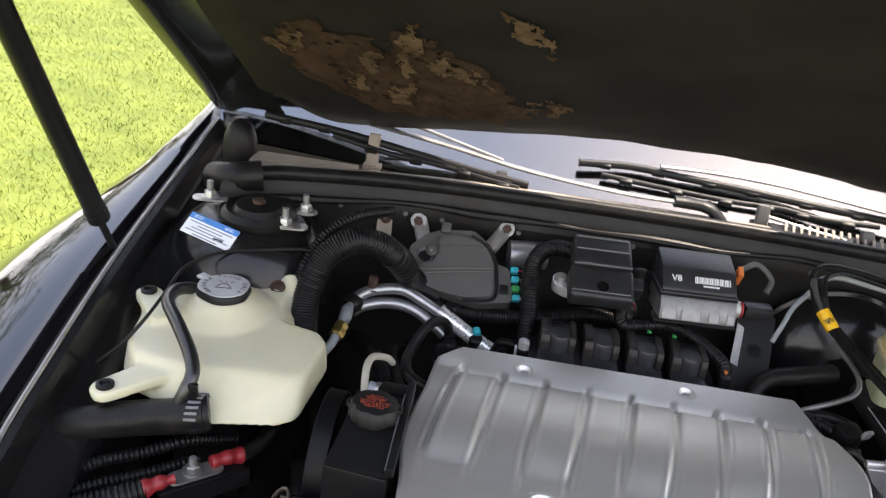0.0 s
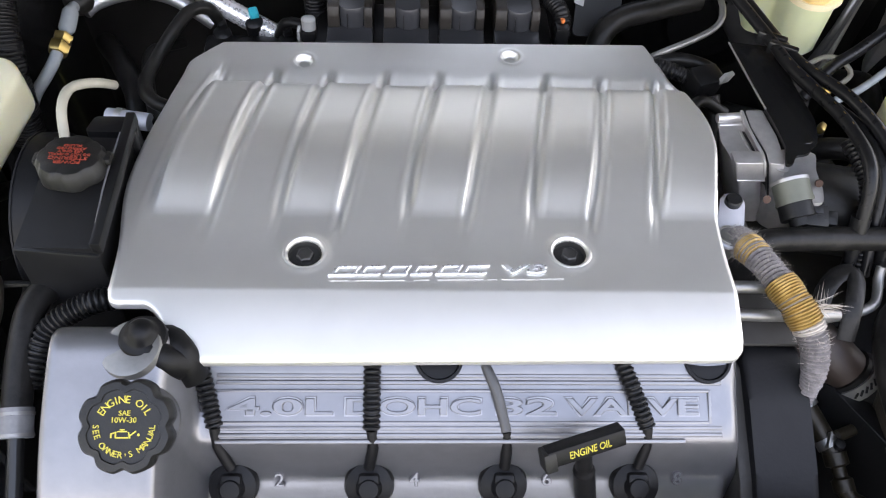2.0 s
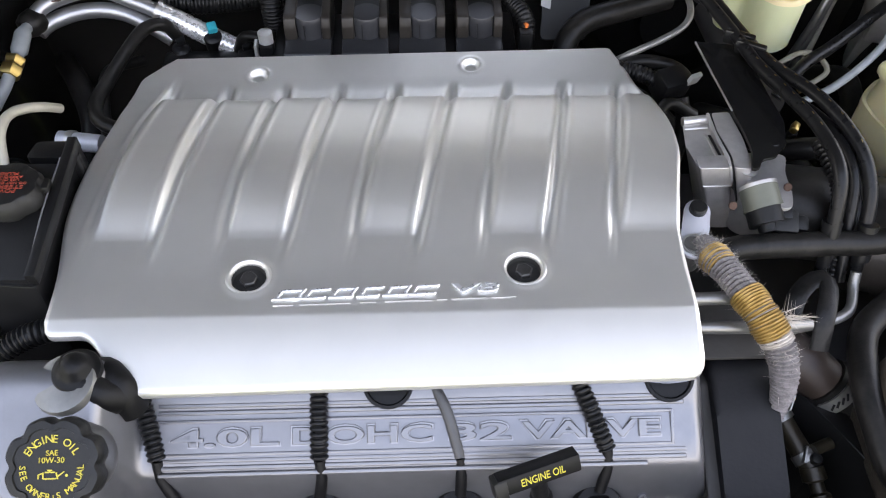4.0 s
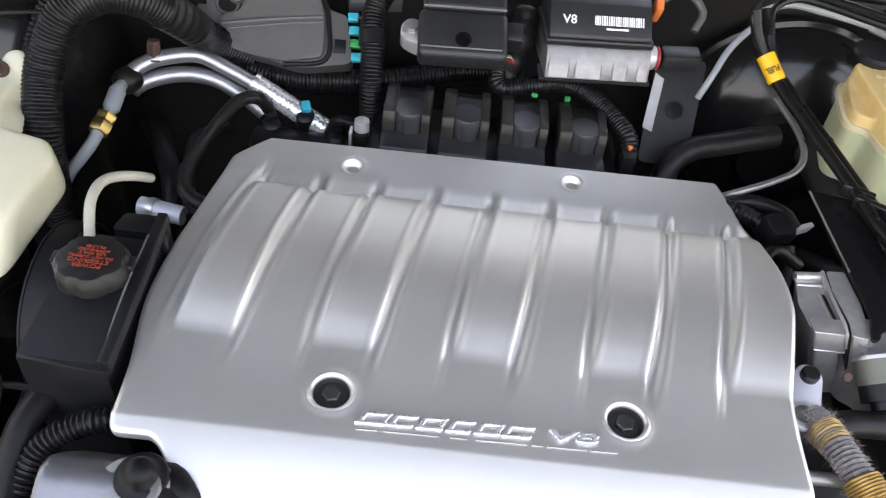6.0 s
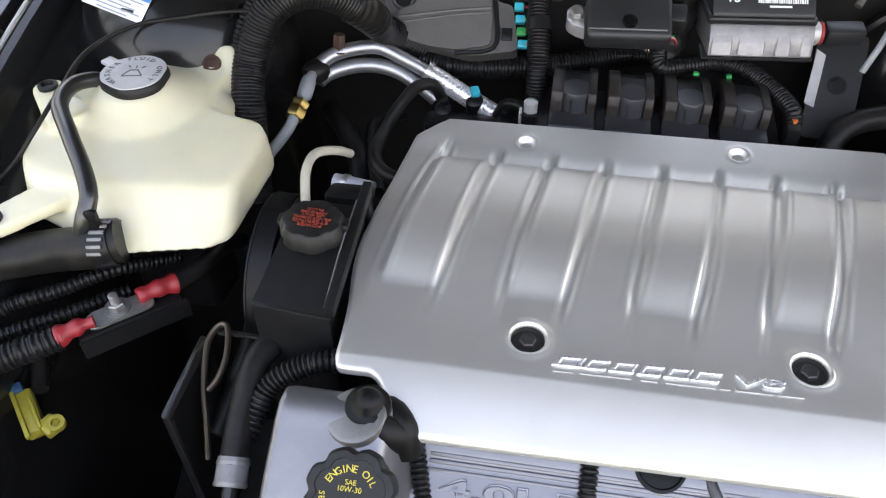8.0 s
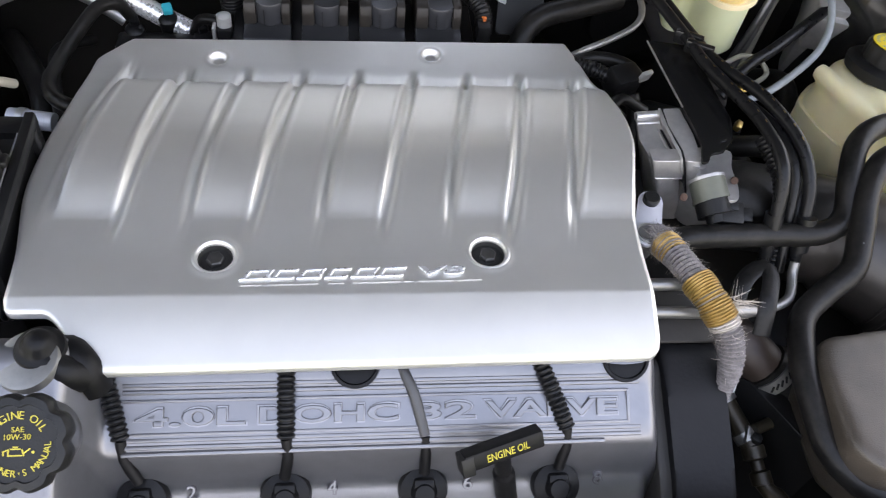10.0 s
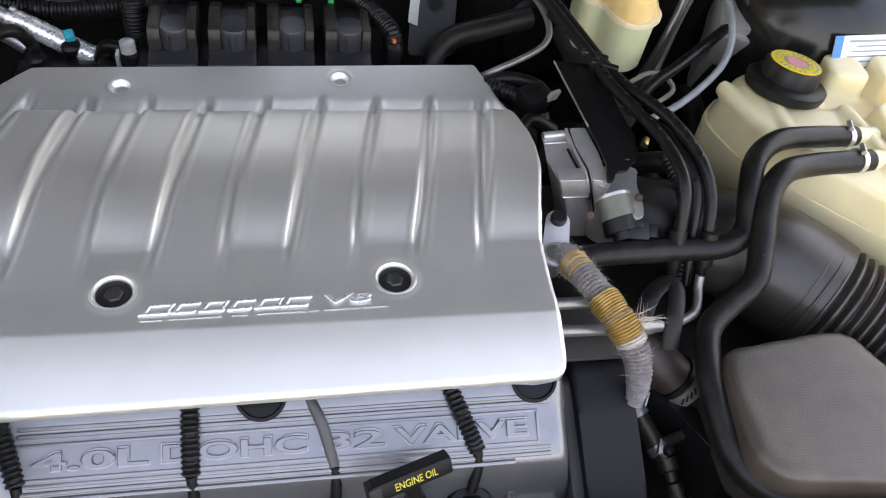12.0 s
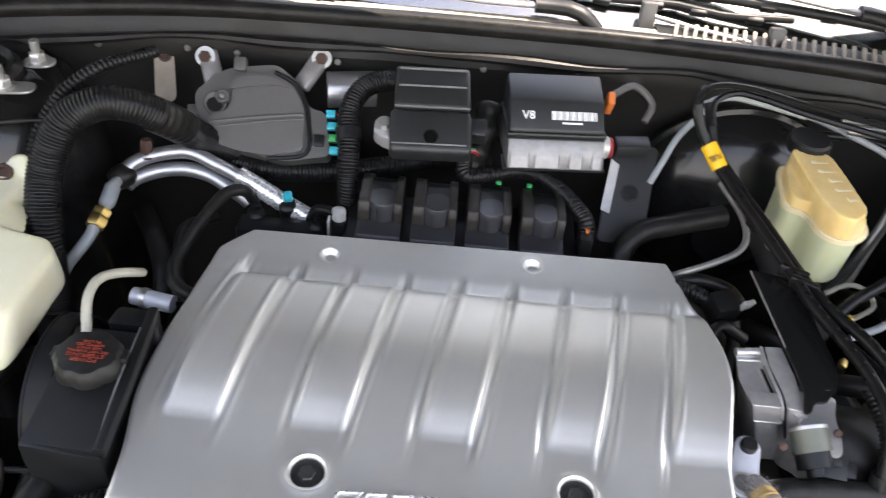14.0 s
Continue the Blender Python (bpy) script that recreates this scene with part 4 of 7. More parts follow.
# ---- left of the engine ----
# power steering reservoir
ps = thing("power_steering_reservoir", (-0.318, 0.20, 0.70), "black box-shaped power steering reservoir with round cap", "fluid reservoir")
part("body", prism([(-0.352, 0.130), (-0.286, 0.124), (-0.287, 0.240), (-0.345, 0.245)], 0.70, 0.853, 0.003, 2), BLACK, ps, "black moulded body")
rows = [[(-0.351, 0.133, 0.8525), (-0.287, 0.127, 0.8585)], [(-0.344, 0.18, 0.866), (-0.287, 0.178, 0.870)], [(-0.343, 0.235, 0.870), (-0.287, 0.232, 0.872)], [(-0.343, 0.245, 0.855), (-0.287, 0.242, 0.857)]]
part("top", sheet(rows, 0.02), BLACK, ps)
part("back_plate", prism(rounded([(-0.322, 0.243), (-0.318, 0.262), (-0.284, 0.262), (-0.280, 0.243)], 0.004), 0.80, 0.8685, 0.002, 2), BLACK, ps)
part("side_flange", rbox((0.008, 0.135, 0.012), pose(-0.2855, 0.190, 0.868, 4, 0, 0), 0.0015), BLACK, ps, "raised moulded edge")
part("mould_line", sweep([(-0.2905, 0.128, 0.862), (-0.2905, 0.180, 0.8725), (-0.2905, 0.236, 0.8745)], 0.0007, 6), GREYGLINT, ps)
PC = pose(-0.3165, 0.194, 0.867, -4, 2, 4)
pcap = part("cap", lathe([(0.020, 0.0), (0.0215, 0.004), (0.0235, 0.006), (0.0262, 0.006), (0.0262, 0.016), (0.0245, 0.0185), (0.0235, 0.0212), (0.0225, 0.0218), (0.0, 0.0215)], PC, 84, lobes=7, depth=0.07), CAPBLACK, ps, "round black cap with orange-red lettering")
part("cap_tab", rbox((0.058, 0.012, 0.006), PC @ pose(0, 0.004, 0.014), 0.002), CAPBLACK, pcap)
PT = PC @ pose(0, 0, 0.0217, 0, 0, 176) @ Matrix.Diagonal((0.84, 0.80, 1.0, 1.0))
bm = words("POWER", 0.024, 0.0045, PT @ pose(0, 0.0115, 0))
words("STEERING", 0.034, 0.0045, PT @ pose(0, 0.0058, 0), bm=bm)
words("DO NOT OVERFILL", 0.037, 0.0030, PT @ pose(0, 0.0005, 0), bm=bm)
words("USE ONLY", 0.022, 0.0030, PT @ pose(0, -0.004, 0), bm=bm)
words("APPROVED", 0.026, 0.0030, PT @ pose(0, -0.0083, 0), bm=bm)
words("".join("FL UID".split()), 0.016, 0.0030, PT @ pose(0, -0.0127, 0), bm=bm)
part("cap_lettering", bm, ORANGE, pcap, "orange-red lettering")
part("return_pipe", sweep([(-0.3325, 0.222, 0.855), (-0.333, 0.228, 0.868), (-0.337, 0.250, 0.886), (-0.336, 0.270, 0.889), (-0.330, 0.284, 0.884), (-0.321, 0.297, 0.875), (-0.317, 0.315, 0.858)], 0.0041, 12), CREAMPIPE, ps, "bent cream painted pipe")

pul = thing("water_pump_pulley", (-0.372, 0.24, 0.69), "black belt pulley behind the reservoir", "pulley")
PM = pose(-0.368, 0.235, 0.775, 0, 90, 0)
part("disc", lathe([(0.0, -0.008), (0.066, -0.008), (0.070, -0.006), (0.068, -0.001), (0.070, 0.004), (0.066, 0.007), (0.0, 0.007)], PM, 48), BOOT, pul)
belt = part("belt", lathe([(0.0705, -0.010), (0.0735, -0.010), (0.0735, 0.010), (0.0705, 0.010), (0.0705, -0.010)], PM, 48), BOOT, pul, "ribbed rubber belt")
part("belt_edge", lathe([(0.0735, -0.0105), (0.0745, -0.0105), (0.0745, -0.0090), (0.0735, -0.0090), (0.0735, -0.0105)], PM, 48), BELT, belt)

# washer tank
wt = thing("washer_tank", (-0.51, 0.28, 0.60), "milky yellow plastic washer fluid tank", "washer tank")
upper = [(-0.626, 0.345), (-0.613, 0.266), (-0.596, 0.236), (-0.530, 0.232), (-0.414, 0.240), (-0.402, 0.252), (-0.397, 0.322), (-0.412, 0.343), (-0.472, 0.348), (-0.484, 0.40), (-0.52, 0.41), (-0.585, 0.40)]
under = [(-0.628, 0.345), (-0.614, 0.248), (-0.586, 0.216), (-0.497, 0.180), (-0.420, 0.204), (-0.400, 0.213), (-0.392, 0.318), (-0.41, 0.345), (-0.472, 0.350), (-0.484, 0.40), (-0.52, 0.41), (-0.585, 0.40)]
bm = loft(under, upper, 0.826, 0.867, 0.009, 4)
prism(rounded([(-0.520, 0.37), (-0.516, 0.430), (-0.474, 0.440), (-0.467, 0.420), (-0.474, 0.352)], 0.012), 0.83, 0.8655, 0.007, 3, bm=bm)
lathe([(0.0, 0.84), (0.088, 0.846), (0.072, 0.862), (0.056, 0.8715), (0.043, 0.880), (0.033, 0.890), (0.0, 0.890)], pose(-0.534, 0.352, 0), 36, bm=bm)
TILT = 38
EARS = ((-0.488, 0.423, 0.862, -0.01, -0.035), (-0.624, 0.345, 0.880, 0.03, -0.03), (-0.597, 0.182, 0.860, 0.035, 0.045))
for x, y, z, dx, dy in EARS:
    d = Vector((dx, dy)).normalized()
    q = Vector((-d.y, d.x))
    poly = [Vector((x, y)) - d * 0.015 + q * 0.014, Vector((x, y)) - d * 0.015 - q * 0.014, Vector((x + dx * 1.5, y + dy * 1.5)) - q * 0.021, Vector((x + dx * 1.5, y + dy * 1.5)) + q * 0.021]
    if y < 0.4:
        prism(rounded([p[:] for p in poly], 0.012), z - 0.014, z - 0.002, 0.003, 2, bm=bm)
prism(rounded([(-0.040, -0.050), (0.022, -0.064), (0.028, 0.004), (0.016, 0.026), (-0.040, 0.006)], 0.010), -0.010, 0.001, 0.003, 2, pose(-0.487, 0.424, 0.866, TILT, 0, -6), bm)
moulded(part("body", bm, TANK, wt, "milky yellow moulded body", sharp=80), 0.0028, 7)
part("support", prism(rounded([(-0.60, 0.38), (-0.59, 0.32), (-0.50, 0.32), (-0.49, 0.38)], 0.012), 0.60, 0.825, 0.004, 2), BLACK, wt)
for x, y, z, dx, dy in EARS:
    part("ear_bolt", lathe([(0.0095, -0.006), (0.0095, 0.003), (0.006, 0.004), (0.005, 0.001), (0.0, 0.001)], pose(x, y, z + (0.005 if y > 0.4 else -0.002), TILT if y > 0.4 else 0, 0, 0), 20), RUST if y > 0.4 else CAPBLACK, wt, "round bolt head")
WC = pose(-0.534, 0.3535, 0.886, -3, 0, 3)
wcap = part("cap", lathe([(0.0325, -0.004), (0.033, 0.006), (0.0315, 0.010), (0.030, 0.0115), (0.0, 0.012)], WC, 72, lobes=3, depth=0.07), CAPBLACK, wt, "grey-topped black filler cap")
part("cap_top", lathe([(0.0, 0.0116), (0.0312, 0.0116), (0.0308, 0.0128), (0.0, 0.0130)], WC, 72, lobes=3, depth=0.07), CAPGREY, wcap, "dusty grey cap top")
part("cap_tab", rbox((0.014, 0.012, 0.004), WC @ pose(-0.030, 0.016, 0.012, 0, 0, -30), 0.001), CAPGREY, wcap)
WT2 = WC @ pose(0, 0, 0.0128)
bm = arc_words("WASHER", 0.0240, 0.0052, 238, 150, WT2)
arc_words("".join("FL UID".split()), 0.0240, 0.0052, 120, 62, WT2, bm=bm)
arc_words("ONLY", 0.0240, 0.0052, 22, -30, WT2, bm=bm)
part("cap_lettering", bm, GREYP, wcap, "moulded washer fluid lettering")
bm = rbox((0.019, 0.0014, 0.0006), WT2 @ pose(0.001, -0.008, 0.0003, 0, 0, 8), 0)
rbox((0.011, 0.0014, 0.0006), WT2 @ pose(-0.006, -0.003, 0.0003, 0, 0, 68), 0, bm=bm)
rbox((0.011, 0.0014, 0.0006), WT2 @ pose(0.0065, -0.0015, 0.0003, 0, 0, 128), 0, bm=bm)
rbox((0.008, 0.0014, 0.0006), WT2 @ pose(0.000, 0.0025, 0.0003, 0, 0, 8), 0, bm=bm)
for dx, turn in ((-0.007, 130), (0.0, 98), (0.007, 60)):
    rbox((0.004, 0.0013, 0.0006), WT2 @ pose(dx, 0.0085, 0.0003, 0, 0, turn), 0, bm=bm)
part("washer_symbol", bm, GREYP, wcap)

single("washer_hose", sweep([(-0.562, 0.352, 0.886), (-0.573, 0.345, 0.892), (-0.583, 0.326, 0.897), (-0.577, 0.293, 0.900), (-0.549, 0.255, 0.899), (-0.522, 0.221, 0.890), (-0.510, 0.200, 0.880), (-0.512, 0.188, 0.868), (-0.518, 0.184, 0.852)], 0.0076, 14), HOSEGLOSS, "glossy black rubber hose curving over the washer tank", "hose")
single("vent_cable", sweep([(-0.425, 0.468, 0.902), (-0.463, 0.458, 0.910), (-0.517, 0.441, 0.908), (-0.562, 0.418, 0.907), (-0.592, 0.376, 0.901), (-0.592, 0.318, 0.896), (-0.600, 0.275, 0.880), (-0.62, 0.255, 0.855), (-0.65, 0.24, 0.83)], 0.0022, 10), RUBBER, "thin black cable looped round the washer tank", "cable")
fh = thing("filler_hose", (-0.56, 0.178, 0.80), "thick black filler hose with a strap clamp", "hose")
part("tube", sweep([(-0.66, 0.165, 0.80), (-0.60, 0.170, 0.820), (-0.555, 0.182, 0.826), (-0.512, 0.182, 0.838), (-0.488, 0.190, 0.842)], 0.0190, 20), RUBBER, fh)
part("clamp", sweep([(-0.508, 0.1835, 0.8385), (-0.492, 0.188, 0.8415)], 0.0208, 24, raw=True), CONDUIT, fh, "black toothed strap clamp")
for k in range(9):
    w = radians(20 + 17 * k)
    part("clamp_tooth", rbox((0.0135, 0.0030, 0.0020), Matrix.Translation((-0.500, 0.1858 - 0.0212 * math.cos(w), 0.840 + 0.0212 * math.sin(w))) @ pose(0, 0, 0, math.degrees(math.pi / 2 - w), -9, 2), 0.0005), GREYGLINT, fh)
part("clamp_lug", rbox((0.010, 0.006, 0.022), pose(-0.504, 0.186, 0.866), 0.001), CONDUIT, fh)
for k, (pts, r) in enumerate((([(-0.66, 0.10, 0.765), (-0.595, 0.150, 0.782), (-0.556, 0.172, 0.786), (-0.515, 0.200, 0.79), (-0.48, 0.25, 0.76)], 0.0072), ([(-0.66, 0.075, 0.76), (-0.60, 0.118, 0.772), (-0.55, 0.15, 0.776), (-0.50, 0.19, 0.775)], 0.0068))):
    single("wiring_conduit", corrugated(pts, r, 0.0052, 0.0018), CONDUIT, "ribbed black wiring conduit under the washer tank", "wiring conduit", "wiring conduits")

jb = thing("power_terminal", (-0.49, 0.155, 0.72), "power terminal with two red-booted cable lugs", "cable terminal")
part("cable_in", corrugated([(-0.63, 0.06, 0.775), (-0.56, 0.100, 0.785), (-0.528, 0.121, 0.788)], 0.0125, 0.0055, 0.0018), CONDUIT, jb, "ribbed black cable sleeve")
part("red_boot", sweep([(-0.530, 0.119, 0.789), (-0.516, 0.130, 0.792), (-0.504, 0.138, 0.793)], lambda s: 0.0100 - 0.16 * s + 0.0010 * math.sin(s * 420), 14, 0.002), REDBOOT, jb, "red rubber boot")
part("red_boot", sweep([(-0.479, 0.170, 0.793), (-0.467, 0.182, 0.792), (-0.455, 0.195, 0.788)], lambda s: 0.0066 + 0.07 * s + 0.0008 * math.sin(s * 420), 14, 0.002), REDBOOT, jb, "red rubber boot")
part("cable_out", sweep([(-0.457, 0.193, 0.788), (-0.445, 0.22, 0.782), (-0.44, 0.26, 0.77), (-0.45, 0.32, 0.72)], 0.0085, 12), RUBBER, jb, "black cable")
part("lug", prism(rounded([(-0.028, -0.010), (0.03, -0.010), (0.03, 0.010), (-0.028, 0.010)], 0.008), 0, 0.003, 0.0006, 1, pose(-0.491, 0.156, 0.786, 0, 0, 41)), DULLSTEEL, jb, "steel lug")
part("nut", hexbolt(pose(-0.493, 0.158, 0.789), 0.0075, 0.008, 0.0115), DULLSTEEL, jb, "zinc nut")
part("stud", lathe([(0.004, 0), (0.004, 0.017), (0.0, 0.018)], pose(-0.493, 0.158, 0.789), 12), STEEL, jb)
part("block", rbox((0.090, 0.020, 0.012), pose(-0.486, 0.160, 0.777, 0, 0, 41), 0.002), BOOT, jb)
part("bracket", prism(rounded([(-0.046, -0.012), (0.05, -0.012), (0.05, -0.008), (-0.046, -0.008)], 0.001), -0.012, 0.008, 0.001, 1, pose(-0.486, 0.160, 0.772, 0, 0, 41)), SATIN, jb, "black sheet bracket")
yc = thing("yellow_connector", (-0.575, 0.10, 0.62), "yellow wiring connector below the cables", "connector")
YC = pose(-0.578, 0.0960, 0.696, 12, 0, 42)
part("shell", rbox((0.017, 0.046, 0.016), YC, 0.003), YSHELL, yc)
part("rail", rbox((0.004, 0.050, 0.006), YC @ pose(-0.007, -0.002, 0.009), 0.001), YSHELL, yc)
part("rail", rbox((0.003, 0.034, 0.005), YC @ pose(0.005, -0.006, 0.010), 0.001), YSHELL, yc)
part("latch", rbox((0.016, 0.018, 0.012), YC @ pose(0.012, -0.022, 0.004, 0, 0, 20), 0.003), YSHELL, yc)
part("latch_ring", lathe([(0.004, 0.0), (0.008, 0.0), (0.008, 0.006), (0.004, 0.006), (0.004, 0.0)], YC @ pose(0.018, -0.026, 0.008), 16), YSHELL, yc)
part("lock", rbox((0.014, 0.010, 0.014), YC @ pose(-0.004, 0.026, 0.004), 0.002), BSHELL, yc, "blue locking piece")
part("lead", sweep([(-0.58, 0.12, 0.70), (-0.60, 0.16, 0.70), (-0.62, 0.18, 0.62)], 0.008, 10), RUBBER, yc)

# hoses in front of the reservoir
lh = thing("radiator_hose", (-0.346, 0.06, 0.60), "dull black rubber hose clamped to a steel pipe", "hose")
part("tube", sweep([(-0.338, 0.150, 0.785), (-0.344, 0.132, 0.800), (-0.350, 0.112, 0.800), (-0.351, 0.080, 0.789), (-0.348, 0.035, 0.772)], 0.0112, 18), RUBBER, lh)
part("ferrule", sweep([(-0.3485, 0.042, 0.774), (-0.347, 0.022, 0.764)], 0.0124, 20, raw=True), GREYGLINT, lh, "crimped dull ferrule")
for q in (0.15, 0.85):
    c = Vector((-0.3485, 0.042, 0.774)).lerp(Vector((-0.347, 0.022, 0.764)), q)
    part("crimp_ring", rod(c, c + Vector((0.0002, -0.0022, -0.0011)), 0.0131, seg=20), DULLSTEEL, lh)
part("pipe", sweep([(-0.347, 0.024, 0.765), (-0.345, -0.01, 0.745), (-0.344, -0.08, 0.70)], 0.0064, 14), SATIN, lh, "black metal pipe")
part("wire_clip", sweep([(-0.352, 0.155, 0.79), (-0.345, 0.148, 0.806), (-0.333, 0.140, 0.805), (-0.328, 0.135, 0.79)], 0.0012, 6), STEEL, lh)
single("wiring_conduit", corrugated([(-0.345, 0.06, 0.775), (-0.334, 0.092, 0.797), (-0.312, 0.106, 0.810), (-0.283, 0.112, 0.818), (-0.25, 0.12, 0.81)], 0.0098, 0.0044, 0.0018), CONDUIT, "ribbed black wiring conduit by the oil cap", "wiring conduit", "wiring conduits")
hk = thing("lifting_bracket", (-0.40, 0.10, 0.55), "dark steel bracket with a looped hook", "bracket")
part("plate", prism(rounded([(-0.414, 0.06), (-0.405, 0.06), (-0.402, 0.14), (-0.412, 0.145)], 0.004), 0.58, 0.785, 0.001), SATIN, hk)
part("hook", sweep([(-0.384, 0.058, 0.735), (-0.388, 0.078, 0.758), (-0.394, 0.096, 0.772), (-0.399, 0.116, 0.781), (-0.402, 0.136, 0.788), (-0.398, 0.149, 0.792), (-0.391, 0.152, 0.793), (-0.386, 0.142, 0.790), (-0.383, 0.124, 0.784), (-0.385, 0.108, 0.778), (-0.391, 0.098, 0.773)], 0.0024, 10, 0.003, flat=1.6), BRONZE, hk, "looped dull bronze-coloured hook")
part("arm", sweep([(-0.396, 0.145, 0.79), (-0.37, 0.150, 0.785), (-0.345, 0.150, 0.78)], 0.003, 8), SATIN, hk)
fn = thing("cam_end_plug", (-0.238, 0.05, 0.80), "black rubber elbow and plug under the cover notch", "rubber elbow")
part("collar", lathe([(0.0215, -0.02), (0.0215, 0.000), (0.0205, 0.0028), (0.0175, 0.0036), (0.0, 0.0036)], pose(-0.2465, 0.0455, 0.8500, 10, -8, 0), 36), DULLSTEEL, fn, "dull metal collar")
plug = part("plug", lathe([(0.0165, -0.02), (0.0165, 0.0010), (0.0155, 0.0030), (0.0130, 0.0040), (0.0110, 0.0055), (0.0090, 0.0110), (0.0060, 0.0145), (0.0, 0.0160)], pose(-0.2400, 0.0540, 0.8520, 4, 4, 0), 36), BOOT, fn, "black rubber plug")
part("bridge", sweep([(-0.238, 0.048, 0.846), (-0.228, 0.043, 0.842), (-0.217, 0.046, 0.830)], 0.0115, 16), BOOT, fn)
part("stub", sweep([(-0.232, 0.066, 0.830), (-0.224, 0.058, 0.838), (-0.216, 0.050, 0.832), (-0.212, 0.046, 0.815)], 0.0120, 16), BOOT, fn)

# large conduit from the left wheel arch to the bulkhead
lc = thing("large_conduit", (-0.445, 0.37, 0.72), "thick ribbed black conduit arching beside the tank", "wiring conduit", "wiring conduits")
part("ribbed_sleeve", corrugated([(-0.445, 0.37, 0.74), (-0.443, 0.385, 0.82), (-0.449, 0.425, 0.868), (-0.432, 0.452, 0.912), (-0.400, 0.468, 0.930), (-0.368, 0.482, 0.922), (-0.345, 0.505, 0.892), (-0.332, 0.54, 0.852), (-0.30, 0.565, 0.818)], 0.0175, 0.0036, 0.0011, 20), CONDUIT, lc, "ribbed black sleeve")
part("tape_wrap", sweep([(-0.356, 0.492, 0.908), (-0.345, 0.505, 0.892), (-0.338, 0.522, 0.873)], lambda s: 0.0185 + 0.0006 * math.sin(s * 700), 20, 0.002), RUBBER, lc, "black tape wrap")
single("wiring_conduit", corrugated([(-0.458, 0.40, 0.80), (-0.468, 0.44, 0.87), (-0.448, 0.478, 0.92), (-0.41, 0.51, 0.945), (-0.37, 0.56, 0.94)], 0.007, 0.005, 0.0014, 12), CONDUIT, "slim ribbed conduit beside the thick one", "wiring conduit", "wiring conduits")
bp = thing("brake_line_joint", (-0.412, 0.43, 0.70), "metal line with a brass hex joint", "pipe joint")
part("upper_pipe", sweep([(-0.403, 0.486, 0.824), (-0.404, 0.470, 0.826), (-0.4035, 0.450, 0.822), (-0.404, 0.434, 0.820)], lambda s: 0.0058 + 0.0025 * smooth(0.012, 0.020, s) * (1 - smooth(0.040, 0.046, s)), 14, 0.003), GREYHOSE, bp, "grey sleeve")
part("hex_joint", lathe([(0.0085, -0.010), (0.0105, -0.007), (0.0105, 0.001), (0.0085, 0.003), (0.0085, 0.006), (0.0100, 0.008), (0.0100, 0.012)], along((-0.4055, 0.424, 0.817), (-0.404, 0.436, 0.820)), 6), BRASS, bp, "brass hex joint")
part("lower_pipe", sweep([(-0.4065, 0.417, 0.815), (-0.409, 0.404, 0.810), (-0.417, 0.395, 0.800), (-0.435, 0.388, 0.775), (-0.45, 0.385, 0.73)], 0.0060, 12), GREYHOSE, bp)

# ---- behind the engine ----
hp = thing("heater_pipes", (-0.34, 0.55, 0.74), "pair of bent bare aluminium heater pipes", "pipe")
part("pipe", sweep([(-0.402, 0.492, 0.826), (-0.394, 0.503, 0.832), (-0.374, 0.517, 0.836), (-0.340, 0.529, 0.836), (-0.309, 0.526, 0.825), (-0.281, 0.523, 0.812), (-0.262, 0.520, 0.803)], 0.0078, 16), ALU, hp)
part("pipe", sweep([(-0.402, 0.494, 0.808), (-0.393, 0.505, 0.812), (-0.368, 0.519, 0.815), (-0.342, 0.527, 0.813), (-0.317, 0.526, 0.808), (-0.292, 0.519, 0.797), (-0.272, 0.514, 0.784)], 0.0084, 16), ALU, hp)
part("foil_sleeve", sweep([(-0.284, 0.5235, 0.8135), (-0.262, 0.520, 0.803), (-0.235, 0.515, 0.789), (-0.205, 0.508, 0.776)], lambda s: 0.0110 + 0.00025 * math.sin(s * 900) * math.sin(s * 310), 16, 0.001), CHROME, hp, "crinkled foil sleeve")
part("sleeve_clip", rod((-0.2850, 0.5238, 0.8140), (-0.2800, 0.5230, 0.8115), 0.0128), STEEL, hp)
part("end_sleeve", lathe([(0.0, -0.012), (0.010, -0.010), (0.0135, -0.003), (0.0135, 0.008), (0.010, 0.014), (0.0, 0.015)], along((-0.404, 0.490, 0.822), (-0.394, 0.503, 0.824)), 20), RUBBER, hp, "black rubber end piece")
part("clip", hexbolt(along((-0.381, 0.514, 0.836), (-0.379, 0.520, 0.866)), 0.0072, 0.020, 0.0095), RUST, hp, "small rusted fitting")
lp = single("vacuum_pipe", sweep([(-0.265, 0.510, 0.79), (-0.272, 0.500, 0.812), (-0.288, 0.486, 0.818), (-0.301, 0.45, 0.815), (-0.307, 0.40, 0.818), (-0.305, 0.355, 0.828), (-0.292, 0.326, 0.832), (-0.265, 0.315, 0.828)], 0.0068, 12), RUBBER, "black vacuum pipe looping down beside the cover", "pipe")
fr = thing("fuel_rail", (-0.22, 0.49, 0.70), "black fuel rail with teal-capped injector connectors", "fuel rail")
part("rail", rbox((0.13, 0.03, 0.03), pose(-0.215, 0.487, 0.765, 0, 0, 0), 0.006), BLACK, fr)
for x, y, z, m in ((-0.227, 0.512, 0.795, TEAL), (-0.262, 0.505, 0.785, BLACK), (-0.190, 0.495, 0.785, BLACK)):
    inj = part("injector", lathe([(0.010, 0), (0.010, 0.020), (0.007, 0.023), (0.0, 0.024)], pose(x, y, z - 0.022, 15, 0, 0), 16), BLACK, fr)
    part("cap", rbox((0.010, 0.012, 0.010), pose(x, y, z + 0.004, 15, 0, 20), 0.002), m, inj, "teal connector cap" if m is TEAL else "")
